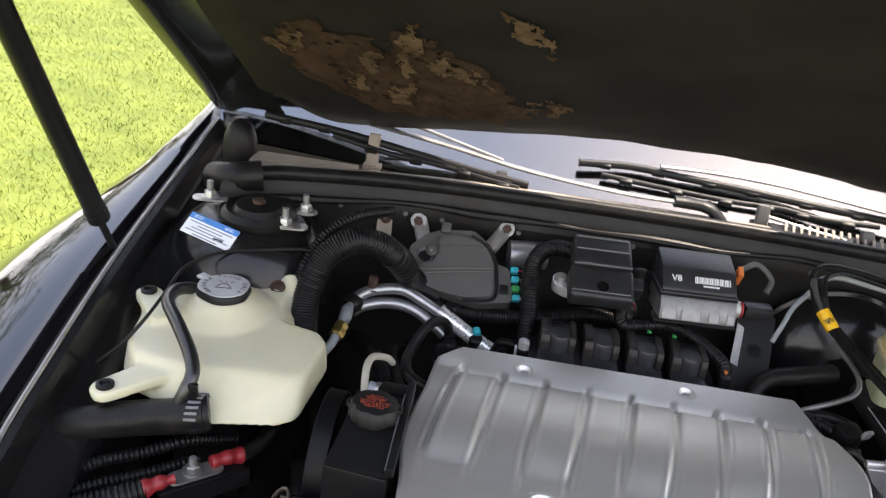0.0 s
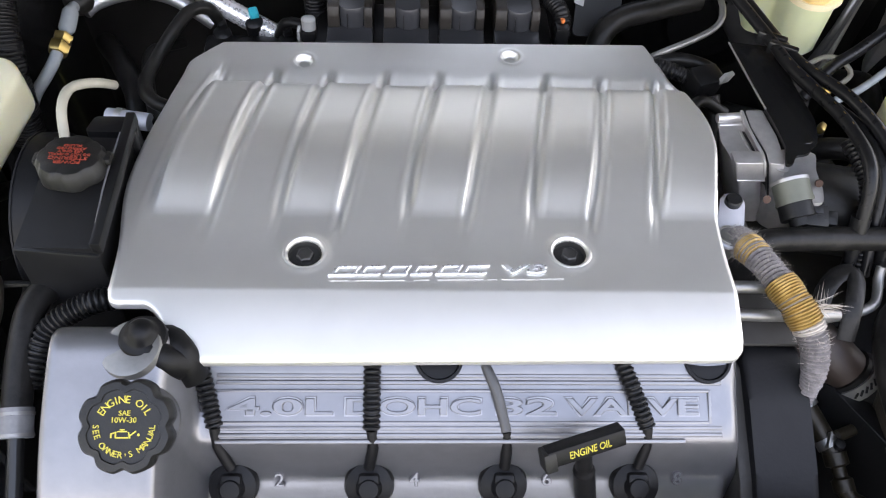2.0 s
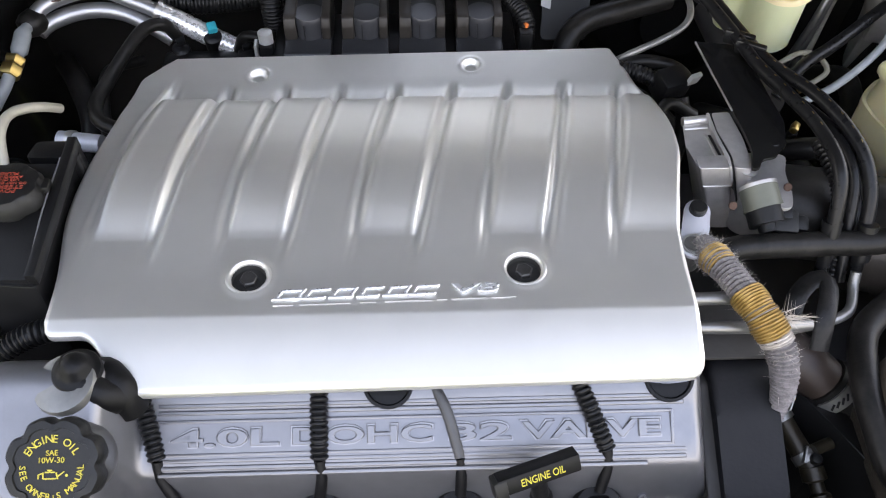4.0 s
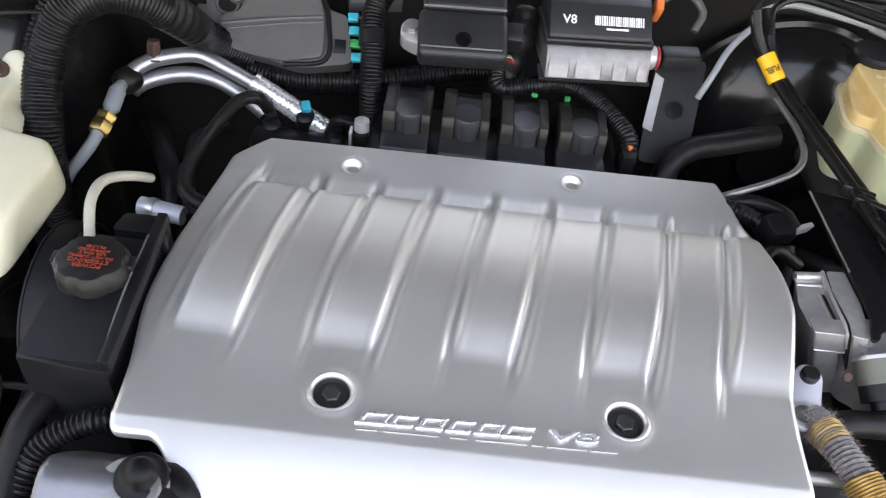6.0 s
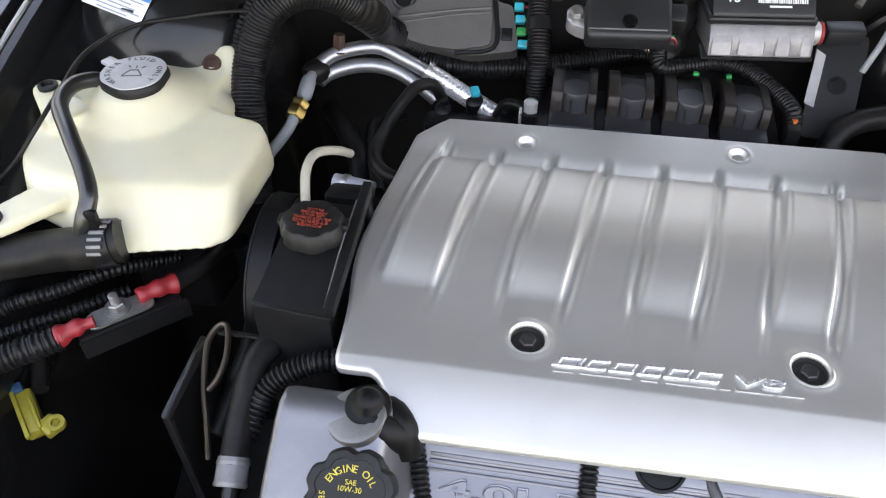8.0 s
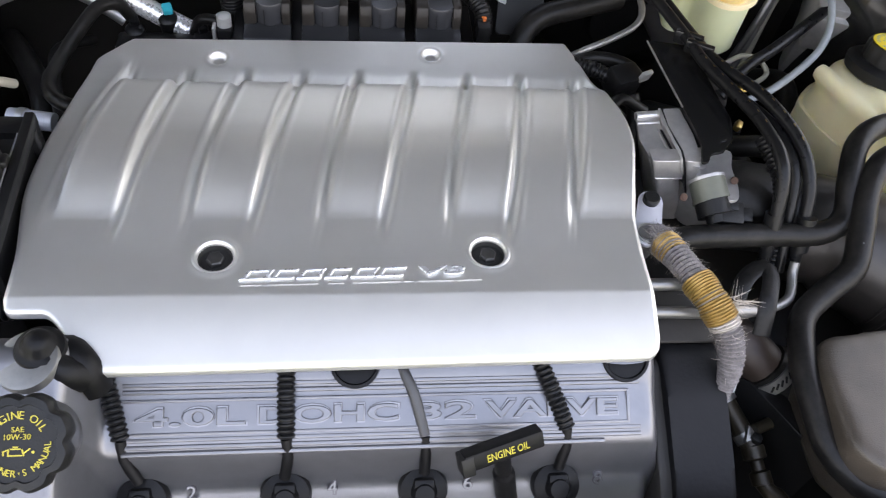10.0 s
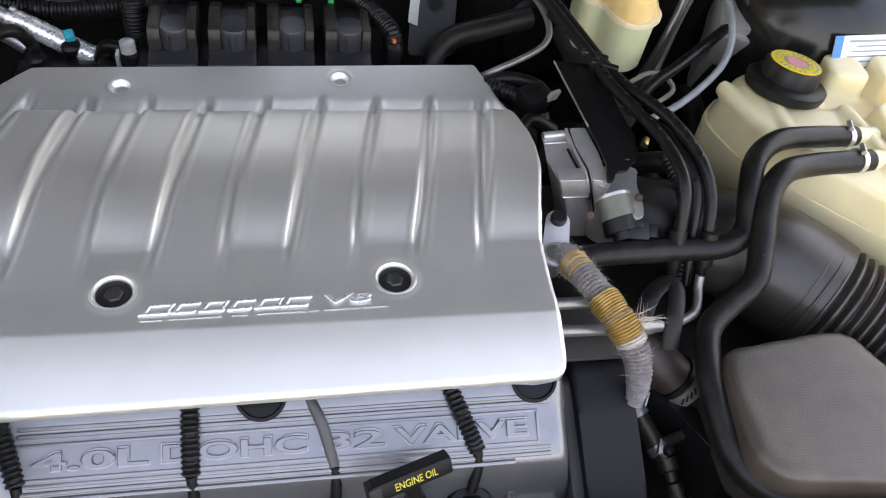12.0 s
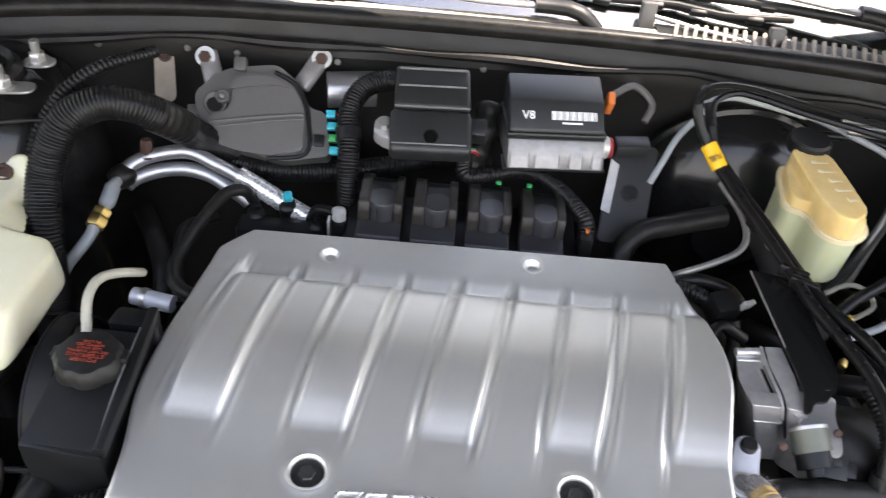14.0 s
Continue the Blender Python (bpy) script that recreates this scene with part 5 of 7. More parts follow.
part("elbow", sweep([(-0.20, 0.50, 0.78), (-0.19, 0.495, 0.80), (-0.17, 0.49, 0.80), (-0.155, 0.48, 0.79)], 0.006, 10), RUBBER, fr)
part("steel_end", rod((-0.345, 0.342, 0.797), (-0.304, 0.335, 0.797), 0.0088), ZINC, fr, "bright zinc pipe end")
part("end_ring", rod((-0.336, 0.3405, 0.797), (-0.330, 0.3395, 0.797), 0.0102), STEEL, fr)
wc = thing("grey_connector", (-0.162, 0.463, 0.76), "grey-capped black wiring connector", "connector")
part("shell", rbox((0.015, 0.016, 0.04), pose(-0.162, 0.463, 0.795), 0.002), BLACK, wc)
part("cap", lathe([(0.0075, 0), (0.0075, 0.012), (0.006, 0.013), (0, 0.013)], pose(-0.162, 0.466, 0.814), 18), LIGHTG, wc, "pale grey cap")
part("clip", rbox((0.003, 0.012, 0.02), pose(-0.172, 0.46, 0.808), 0.0005), LIGHTG, wc)

# coil pack
cp = thing("ignition_coil_pack", (-0.03, 0.48, 0.74), "row of four black ignition coil caps", "ignition coils")
part("tray", rbox((0.252, 0.10, 0.03), pose(-0.030, 0.475, 0.793), 0.004), BLACK, cp)
part("front_strip", rbox((0.245, 0.012, 0.022), pose(-0.032, 0.430, 0.805, -25, 0, 0), 0.002), BLACK, cp)
for k in range(4):
    x = -0.1185 + 0.0582 * k
    R = Matrix(((0, 0, 1, x), (1, 0, 0, 0), (0, 1, 0, 0), (0, 0, 0, 1)))
    coil = part("coil_cap", prism([(0.464, 0.795), (0.466, 0.826), (0.468, 0.838), (0.474, 0.8405), (0.504, 0.8410), (0.521, 0.834), (0.526, 0.795)], -0.0225, 0.0225, 0.002, 2, R), BLACK, cp, "black moulded coil cap")
    part("coil_foot", prism([(0.440, 0.796), (0.440, 0.812), (0.443, 0.8165), (0.466, 0.8195), (0.468, 0.796)], -0.0235, 0.0235, 0.0012, 2, R), COILFACE, coil, "paler blue-black foot")
    # the drum's paler colour paints it as the lit panel of the cap
    part("coil_drum", lathe([(0.0, 0.812), (0.0168, 0.812), (0.0162, 0.8385), (0.0150, 0.8412), (0.0, 0.8416)], pose(x + 0.002, 0.4775, 0), 32), COILFACE, coil)
    part("drum_seam", rbox((0.0007, 0.0010, 0.020), pose(x - 0.0025, 0.4612, 0.826), 0), CAPBLACK, coil)
    for dx, wide in ((-0.0170, 0.0125), (0.0190, 0.0090)):
        # the wings carry the tan side light in their colour
        part("coil_wing", prism([(0.4630, 0.800), (0.4625, 0.8320), (0.4660, 0.8415), (0.4720, 0.8430), (0.505, 0.8430), (0.524, 0.836), (0.526, 0.80)], -wide / 2, wide / 2, 0.0018, 2, R @ pose(0, 0, dx)), COILWING, coil, "side wing with tan light put into its colour")
part("tray_lip", rbox((0.245, 0.004, 0.006), pose(-0.032, 0.4345, 0.8010), 0.001), COILFACE, cp)
part("end_connector", rbox((0.014, 0.03, 0.045), pose(0.104, 0.470, 0.805), 0.002), BLACK, cp)
part("orange_seal", rbox((0.004, 0.006, 0.005), pose(0.104, 0.468, 0.830, 0, 0, 30), 0.001), ORANGEP, cp, "orange seal")

# wiper motor module
wm = thing("wiper_motor_module", (-0.265, 0.60, 0.80), "grey plastic wiper motor module on the bulkhead", "wiper motor")
WM = pose(-0.262, 0.545, 0.838, 41, 0, 4)
outline = rounded([(-0.078, 0.062), (-0.056, 0.084), (-0.037, 0.093), (0.012, 0.099), (0.039, 0.079), (0.051, 0.049), (0.069, 0.048), (0.078, -0.004), (0.025, -0.013), (-0.049, 0.002), (-0.063, 0.012), (-0.077, 0.049)], 0.008)
part("housing", prism(outline, -0.035, 0.0, 0.005, 3, WM), GREYP, wm, "dull grey moulded housing")
lid = rounded([(-0.039, 0.081), (-0.017, 0.086), (0.009, 0.086), (0.029, 0.076), (0.043, 0.055), (0.047, 0.040), (0.047, -0.001), (0.007, -0.008), (-0.022, -0.005), (-0.049, 0.002), (-0.060, 0.026), (-0.058, 0.036), (-0.040, 0.040), (-0.034, 0.055)], 0.007)
part("lid", prism(lid, -0.002, 0.006, 0.0025, 3, WM), GREYP, wm, "raised grey lid")
part("lid_step", prism(rounded([(-0.036, 0.079), (-0.016, 0.083), (0.008, 0.083), (0.026, 0.074), (0.028, 0.071), (0.013, 0.072), (-0.020, 0.069), (-0.037, 0.065)], 0.003), 0.004, 0.0085, 0.002, 2, WM), GREYP, wm)
part("lid_ridge", sweep([WM @ Vector(p) for p in ((-0.058, 0.027, 0.0055), (-0.042, 0.029, 0.0065), (0.004, 0.036, 0.0068), (0.045, 0.041, 0.006))], 0.0020, 8), GREYP, wm)
part("lid_ridge", sweep([WM @ Vector(p) for p in ((-0.050, 0.022, 0.0055), (0.004, 0.031, 0.0062), (0.045, 0.036, 0.0058))], 0.0014, 8), GREYP, wm)
part("lid_seam", sweep([WM @ Vector(p) for p in ((0.010, 0.090, 0.0005), (0.034, 0.077, 0.0015), (0.047, 0.055, 0.002), (0.0505, 0.040, 0.002), (0.0505, -0.002, 0.0015), (0.007, -0.011, 0.001))], 0.0026, 8), BLACK, wm, "dark seam round the lid")
part("recess", lathe([(0.014, 0.0), (0.0125, 0.0022), (0.010, 0.0015), (0.0085, 0.0006), (0.0, 0.0006)], WM @ pose(-0.054, 0.050, 0.0), 24), GREYP, wm)
part("recess_floor", lathe([(0.0095, 0.0), (0.0095, 0.0016), (0.0, 0.0016)], WM @ pose(-0.055, 0.047, 0.0), 20), BLACK, wm)
part("boss", lathe([(0.008, -0.002), (0.008, 0.006), (0.006, 0.0075), (0.0045, 0.006), (0.0, 0.006)], WM @ pose(-0.046, 0.057, 0.001), 20), GREYP, wm)
part("boss_screw", hexbolt(WM @ pose(-0.046, 0.057, 0.0066), 0.003, 0.002, 0.0), DULLSTEEL, wm)
part("side_tab", rbox((0.016, 0.030, 0.012), WM @ pose(-0.078, 0.033, -0.008), 0.002), GREYP, wm)
part("side_tab_rib", rbox((0.014, 0.003, 0.004), WM @ pose(-0.079, 0.034, -0.001), 0.001), GREYP, wm)
part("top_tab", rbox((0.014, 0.016, 0.012), WM @ pose(-0.029, 0.096, 0.001), 0.002), GREYP, wm)
part("latch", rbox((0.012, 0.014, 0.004), WM @ pose(0.064, 0.013, 0.001), 0.001), BLACK, wm)
for x, y, z in ((-0.339, 0.629, 0.901), (-0.208, 0.645, 0.904)):
    arm = part("arm", rbox((0.022, 0.05, 0.012), pose(x + (0.008 if x < -0.3 else -0.010), y - 0.012, z - 0.012, 35, 0, 25 if x < -0.3 else -35), 0.004), CASTRAW, wm, "cast metal arm")
    part("washer", lathe([(0.005, 0), (0.0115, 0), (0.0115, 0.003), (0.005, 0.003)], pose(x, y - 0.003, z, 55, 0, 0), 20), LIGHTG, arm)
    part("bolt", lathe([(0.0072, 0), (0.0072, 0.006), (0.0, 0.006)], pose(x, y - 0.004, z, 55, 0, 0), 6), RUST, arm, "rusty bolt")
part("motor", rod((-0.20, 0.628, 0.872), (-0.145, 0.640, 0.872), 0.021, seg=24), ALU, wm, "bare metal motor barrel")
for k, m in enumerate((TEAL, TEAL, GREEN, TEAL)):
    part("plug", rbox((0.011, 0.009, 0.009), WM @ pose(0.076 + 0.002 * k, 0.044 - 0.014 * k, 0.002), 0.0015), m, wm, "green plug" if m is GREEN else "teal plug")
    part("plug_wire", sweep([WM @ Vector((0.080, 0.044 - 0.014 * k, 0.004)), WM @ Vector((0.091, 0.042 - 0.014 * k, 0.006)), WM @ Vector((0.098, 0.034 - 0.014 * k, 0.0))], 0.0014, 6), (REDBOOT, YELLOW, GREEN, PINK)[k], wm)
br = thing("bulkhead_bracket", (-0.39, 0.63, 0.80), "tan metal strap bolted to the bulkhead", "bracket")
part("strap", prism(rounded([(-0.012, -0.035), (0.012, -0.035), (0.011, 0.028), (-0.011, 0.028)], 0.009), -0.0015, 0.0015, 0.0005, 1, pose(-0.389, 0.624, 0.877, 62, 0, 8)), COWL, br)
part("bolt", hexbolt(pose(-0.389, 0.632, 0.894, 62, 0, 8), 0.005, 0.005, 0.008), RUST, br)

for pts, r, p, lab in (
    ([(-0.30, 0.578, 0.825), (-0.318, 0.563, 0.812), (-0.26, 0.556, 0.802), (-0.18, 0.568, 0.800), (-0.126, 0.585, 0.800), (-0.06, 0.612, 0.80), (0.0, 0.63, 0.79)], 0.0130, 0.0040, "ribbed black conduit running behind the engine"),
    ([(-0.105, 0.618, 0.896), (-0.130, 0.610, 0.903), (-0.154, 0.592, 0.900), (-0.165, 0.568, 0.884), (-0.162, 0.540, 0.860), (-0.160, 0.518, 0.832), (-0.158, 0.51, 0.80)], 0.0125, 0.0036, "ribbed black conduit dropping from the bulkhead"),
    ([(-0.012, 0.580, 0.858), (-0.031, 0.554, 0.848), (-0.028, 0.534, 0.838), (0.0, 0.541, 0.838), (0.033, 0.552, 0.838), (0.061, 0.543, 0.837), (0.084, 0.514, 0.836), (0.103, 0.480, 0.832), (0.106, 0.468, 0.81)], 0.0095, 0.0036, "ribbed black conduit leading to the coil pack"),
):
    single("wiring_conduit", corrugated(pts, r, p, 0.0012, 16), CONDUIT, lab, "wiring conduit", "wiring conduits")
part_band = single("conduit_band", sweep([(-0.1645, 0.553, 0.872), (-0.163, 0.543, 0.863)], 0.0140, 18, raw=True), BLACK, "black band round a conduit", "cable tie")

# black module box
bb = thing("black_module_box", (-0.073, 0.53, 0.86), "black plastic module box with a stepped lid", "module box")
B1 = pose(-0.075, 0.560, 0.922, 25, 0, 5)
part("lid", rbox((0.080, 0.052, 0.030), B1, 0.005, 3), MODBLACK, bb)
part("front", rbox((0.086, 0.048, 0.030), pose(-0.073, 0.518, 0.897, 33, 0, 5), 0.006, 3), MODBLACK, bb)
# the ridges are pale to paint the highlight lines along the box
part("ridge", rbox((0.080, 0.0014, 0.003), pose(-0.073, 0.532, 0.9235, 30, 0, 5), 0.0005), GREYGLINT, bb)
part("ridge", rbox((0.072, 0.0014, 0.003), pose(-0.076, 0.572, 0.9445, 25, 0, 5), 0.0005), GREYGLINT, bb)
part("ridge", rbox((0.072, 0.0014, 0.003), pose(-0.075, 0.553, 0.9360, 25, 0, 5), 0.0005), GREYGLINT, bb)
part("ridge", rbox((0.078, 0.0014, 0.003), pose(-0.073, 0.497, 0.9010, 33, 0, 5), 0.0005), GREYGLINT, bb)
part("hole", lathe([(0.0075, 0.0), (0.0078, 0.0008), (0.006, 0.0008), (0.0055, -0.0004), (0.0, -0.0004)], pose(-0.072, 0.503, 0.9067, 33, 0, 5), 20), SATIN, bb)
# a near-black disc stands in for the shade inside the hole
part("hole_shade", lathe([(0.0052, 0.0), (0.0052, 0.0012), (0.0, 0.0012)], pose(-0.072, 0.503, 0.9064, 33, 0, 5), 18), DASH, bb)
part("mount", prism(rounded([(-0.135, 0.53), (-0.105, 0.515), (-0.105, 0.56), (-0.135, 0.565)], 0.012), 0.872, 0.885, 0.003), CASTRAW, bb, "cast mounting foot")
part("bolt", hexbolt(pose(-0.124, 0.545, 0.887, 30, 0, 0), 0.007, 0.008, 0.010), STEEL, bb)
part("plug", rbox((0.018, 0.02, 0.03), pose(-0.022, 0.545, 0.89, 35, 0, 0), 0.003), MODBLACK, bb)
for k, m in enumerate((REDBOOT, PINK, GREEN)):
    part("wire", sweep([(-0.032, 0.512 + 0.003 * k, 0.884), (-0.024, 0.520 + 0.003 * k, 0.880), (-0.018, 0.535, 0.866)], 0.0015, 6), m, bb)
single("taped_harness", sweep([(-0.01, 0.60, 0.89), (-0.012, 0.575, 0.872), (-0.020, 0.560, 0.850), (-0.022, 0.553, 0.83)], lambda s: 0.014 + 0.002 * math.sin(s * 260), 14, 0.004), RUBBER, "wiring harness bound in black tape", "wiring harness")

# ignition module
im = thing("ignition_module", (0.062, 0.55, 0.84), "black and silver ignition module with a printed label", "ignition module")
IR = pose(0.062, 0.55, 0, 0, 0, 6) @ Matrix(((0, 0, 1, 0), (1, 0, 0, -0.55), (0, 1, 0, 0), (0, 0, 0, 1)))
part("cover", prism([(0.606, 0.895), (0.604, 0.937), (0.565, 0.9255), (0.540, 0.9035), (0.544, 0.890)], -0.052, 0.052, 0.003, 2, IR), MODBLACK, im, "black plastic top")
part("cover_rim", prism([(0.606, 0.890), (0.606, 0.898), (0.542, 0.902), (0.537, 0.9005), (0.540, 0.892)], -0.0545, 0.0545, 0.0015, 1, IR), MODBLACK, im)
part("base", prism([(0.60, 0.856), (0.60, 0.891), (0.543, 0.8925), (0.536, 0.8960), (0.5270, 0.8830), (0.5215, 0.866)], -0.053, 0.053, 0.0025, 2, IR), CASTDULL, im, "bare cast metal base")
for dx, w in ((-0.040, 0.022), (-0.010, 0.028), (0.022, 0.016), (0.045, 0.012)):
    part("fin", prism([(0.535, 0.8935), (0.5250, 0.8810), (0.5195, 0.868), (0.54, 0.880)], dx - w / 2, dx + w / 2, 0.0015, 1, IR), CASTDULL, im)
LM = pose(0.062, 0.55, 0, 0, 0, 6) @ pose(0, 0.5525 - 0.55 - 0.0003, 0.9148, math.degrees(math.atan2(0.022, 0.025)), 0, 0)
bm = words("V8", 0.014, 0.0090, LM @ pose(-0.032, 0.001, 0), 0.0004, bold=0.012)
part("label_lettering", bm, WHITEP, im, "white V8 lettering")
for k in range(-7, 15):
    part("code_bar", rbox((0.0012 + 0.0009 * ((k * 7) % 3 == 0), 0.0095, 0.0003), LM @ pose(0.010 + 0.0023 * k, 0.001, 0.0002), 0), WHITEP, im)
part("part_print", bars([(0.016, -0.0072, 0.022, 0.0020)], LM), WHITEP, im)
part("shelf", rbox((0.115, 0.022, 0.004), pose(0.065, 0.545, 0.858, 10, 0, 6), 0.001), MODBLACK, im)
part("red_seal", lathe([(0.0105, 0), (0.0118, 0.001), (0.0118, 0.0030), (0.0105, 0.004), (0.0, 0.004)], pose(0.1225, 0.552, 0.882, 0, 90, 6), 24), REDBOOT, im, "red ring seal")
part("side_socket", lathe([(0.0125, 0), (0.0125, 0.012), (0.011, 0.014), (0.0, 0.014)], pose(0.109, 0.551, 0.882, 0, 90, 6), 20), LIGHTG, im)
part("side_plug", rbox((0.04, 0.02, 0.018), pose(0.150, 0.560, 0.880, 10, 0, 8), 0.003), MODBLACK, im)
part("orange_plug", rbox((0.008, 0.016, 0.026), pose(0.121, 0.590, 0.915, 30, 0, 0), 0.002), ORANGEP, im, "orange plug")
part("plug_lead", sweep([(0.125, 0.60, 0.92), (0.15, 0.615, 0.925), (0.172, 0.605, 0.91), (0.165, 0.59, 0.895)], 0.0042, 10), GREYP, im)

bk = thing("support_bracket", (0.158, 0.55, 0.74), "black sheet metal bracket with a round hole", "bracket")
KP = pose(0.158, 0.552, 0.817, 42, 0, 0)
part("plate", prism(rounded([(-0.030, -0.055), (0.022, -0.055), (0.034, 0.060), (-0.018, 0.065)], 0.006), -0.004, 0.0, 0.001, 1, KP), MODBLACK, bk)
part("hole_ring", lathe([(0.010, 0.0), (0.0105, 0.001), (0.0085, 0.001), (0.008, -0.001), (0.0, -0.001)], KP @ pose(0.004, 0.004, 0), 20), CAPBLACK, bk)
part("sticker", prism([(-0.0285, -0.018), (-0.0180, -0.022), (-0.0105, 0.036), (-0.0200, 0.042)], 0.0002, 0.0008, 0, 1, KP), CAPGREY, bk, "worn pale sticker")

# ---- brake booster and master cylinder ----
bo = thing("brake_booster", (0.30, 0.62, 0.62), "large round satin black brake booster", "brake booster")
part("shell", lathe([(0.0, 0.075), (0.05, 0.075), (0.055, 0.062), (0.095, 0.050), (0.118, 0.030), (0.128, 0.004), (0.131, -0.004), (0.126, -0.012), (0.11, -0.05), (0.0, -0.06)], pose(0.305, 0.645, 0.762, 90, 0, 0), 48), SATIN, bo)
part("rim", lathe([(0.127, 0.006), (0.133, 0.004), (0.133, -0.004), (0.127, -0.006), (0.127, 0.006)], pose(0.305, 0.645, 0.762, 90, 0, 0), 48), SATIN, bo)
mc = thing("master_cylinder", (0.348, 0.49, 0.74), "master cylinder with a milky amber brake fluid reservoir", "master cylinder")
low = rounded([(0.322, 0.562), (0.316, 0.545), (0.309, 0.500), (0.314, 0.489), (0.329, 0.485), (0.334, 0.458), (0.345, 0.446), (0.364, 0.444), (0.386, 0.458), (0.388, 0.480), (0.379, 0.545), (0.368, 0.562)], 0.010)
mid = Vector((0.349, 0.502))


def scaled(k):
    return [((Vector(p) - mid) * k + mid)[:] for p in low]


part("reservoir", prism(scaled(0.93), 0.806, 0.869, 0.007, 3, shrink=-0.05), BRAKET, mc, "pale green-yellow reservoir", sharp=70)
part("seam", prism(scaled(1.06), 0.8660, 0.8722, 0.0018, 2), LIDMARK, mc, "pale welded seam")
bm = prism(scaled(0.97), 0.868, 0.884, 0.006, 3, shrink=0.05)
prism(rounded([(0.322, 0.565), (0.366, 0.560), (0.372, 0.522), (0.379, 0.458), (0.360, 0.440), (0.343, 0.446), (0.332, 0.470), (0.326, 0.520)], 0.012), 0.872, 0.899, 0.006, 4, shrink=0.03, bm=bm)
moulded(part("reservoir_top", bm, BRAKELID, mc, "amber stained upper half", sharp=70), 0.0018, 3)
for k, (w, h) in enumerate(((0.020, 0.006), (0.022, 0.006), (0.016, 0.008), (0.020, 0.006), (0.012, 0.008))):
    part("moulded_mark", rbox((w, h * 0.55, 0.0016), pose(0.3485 + 0.0042 * k, 0.538 - 0.0155 * k, 0.8984, 0, 0, 8), 0.0007, 2), LIDMARK, mc)
    part("moulded_mark", rbox((w * 0.3, h, 0.0016), pose(0.3485 + 0.0042 * k - w * 0.3, 0.538 - 0.0155 * k, 0.8985, 0, 0, 8), 0.0007, 2), LIDMARK, mc)
part("cap", lathe([(0.022, 0.0), (0.0235, 0.004), (0.0235, 0.014), (0.021, 0.017), (0.0, 0.017)], pose(0.347, 0.574, 0.890, 0, 0, 0), 36, lobes=18, depth=0.04), CAPBLACK, mc, "black screw cap")
part("bore", rod((0.347, 0.40, 0.775), (0.335, 0.60, 0.775), 0.022, seg=20), DARKMETAL, mc, "dark cast bore")
part("outlet", lathe([(0.006, 0), (0.006, 0.025)], pose(0.350, 0.452, 0.775), 12), LIGHTG, mc)
part("brake_line", sweep([(0.372, 0.45, 0.79), (0.395, 0.456, 0.80), (0.412, 0.45, 0.80), (0.418, 0.432, 0.795), (0.398, 0.418, 0.79), (0.385, 0.415, 0.785)], 0.0028, 8), CREAMPIPE, mc, "thin bent brake line")
part("line_nut", lathe([(0.0052, 0), (0.0052, 0.008)], along((0.385, 0.415, 0.785), (0.395, 0.417, 0.789)), 6), BRASS, mc)
single("booster_hose", sweep([(0.140, 0.455, 0.77), (0.152, 0.480, 0.803), (0.172, 0.495, 0.815), (0.205, 0.505, 0.820), (0.265, 0.528, 0.821)], 0.0125, 16), RUBBER, "thick black vacuum hose to the brake booster", "hose")
single("steel_line", sweep([(0.245, 0.520, 0.872), (0.258, 0.490, 0.866), (0.2645, 0.468, 0.860), (0.2650, 0.452, 0.852), (0.255, 0.438, 0.846), (0.232, 0.428, 0.838), (0.205, 0.420, 0.830), (0.18, 0.425, 0.81)], 0.0034, 10), DULLSTEEL, "thin bent grey steel line", "pipe")
single("grey_tube", sweep([(0.178, 0.545, 0.845), (0.187, 0.552, 0.870), (0.202, 0.575, 0.888), (0.228, 0.605, 0.900), (0.25, 0.635, 0.905)], 0.0034, 12), GREYHOSE, "short pale grey tube beside the brake booster", "tube")

# ---- cables and lines on the right ----
fc = thing("fuel_line_bundle", (0.30, 0.37, 0.78), "bundle of black lines with a yellow warning tag", "fuel lines")
part("line", sweep([(0.205, 0.556, 0.945), (0.212, 0.546, 0.925), (0.224, 0.537, 0.908), (0.238, 0.518, 0.892), (0.264, 0.456, 0.880), (0.288, 0.392, 0.871), (0.297, 0.350, 0.870), (0.310, 0.311, 0.871), (0.323, 0.258, 0.874), (0.327, 0.212, 0.868), (0.326, 0.185, 0.83), (0.325, 0.17, 0.79)], 0.0058, 12), CONDUIT, fc)
part("line", sweep([(0.222, 0.570, 0.94), (0.232, 0.540, 0.905), (0.250, 0.510, 0.888), (0.278, 0.445, 0.876), (0.300, 0.385, 0.868), (0.312, 0.345, 0.870), (0.334, 0.290, 0.878), (0.352, 0.243, 0.870), (0.359, 0.212, 0.85), (0.358, 0.190, 0.82), (0.357, 0.17, 0.78)], 0.0058, 12), CONDUIT, fc)
part("line", sweep([(0.300, 0.378, 0.858), (0.312, 0.330, 0.860), (0.338, 0.270, 0.866), (0.348, 0.225, 0.855), (0.346, 0.195, 0.82), (0.345, 0.17, 0.78)], 0.0048, 12), CONDUIT, fc)
part("corrugated_sleeve", corrugated([(0.335, 0.265, 0.852), (0.344, 0.225, 0.838), (0.343, 0.195, 0.805), (0.342, 0.18, 0.78)], 0.009, 0.0045, 0.0016), CONDUIT, fc)
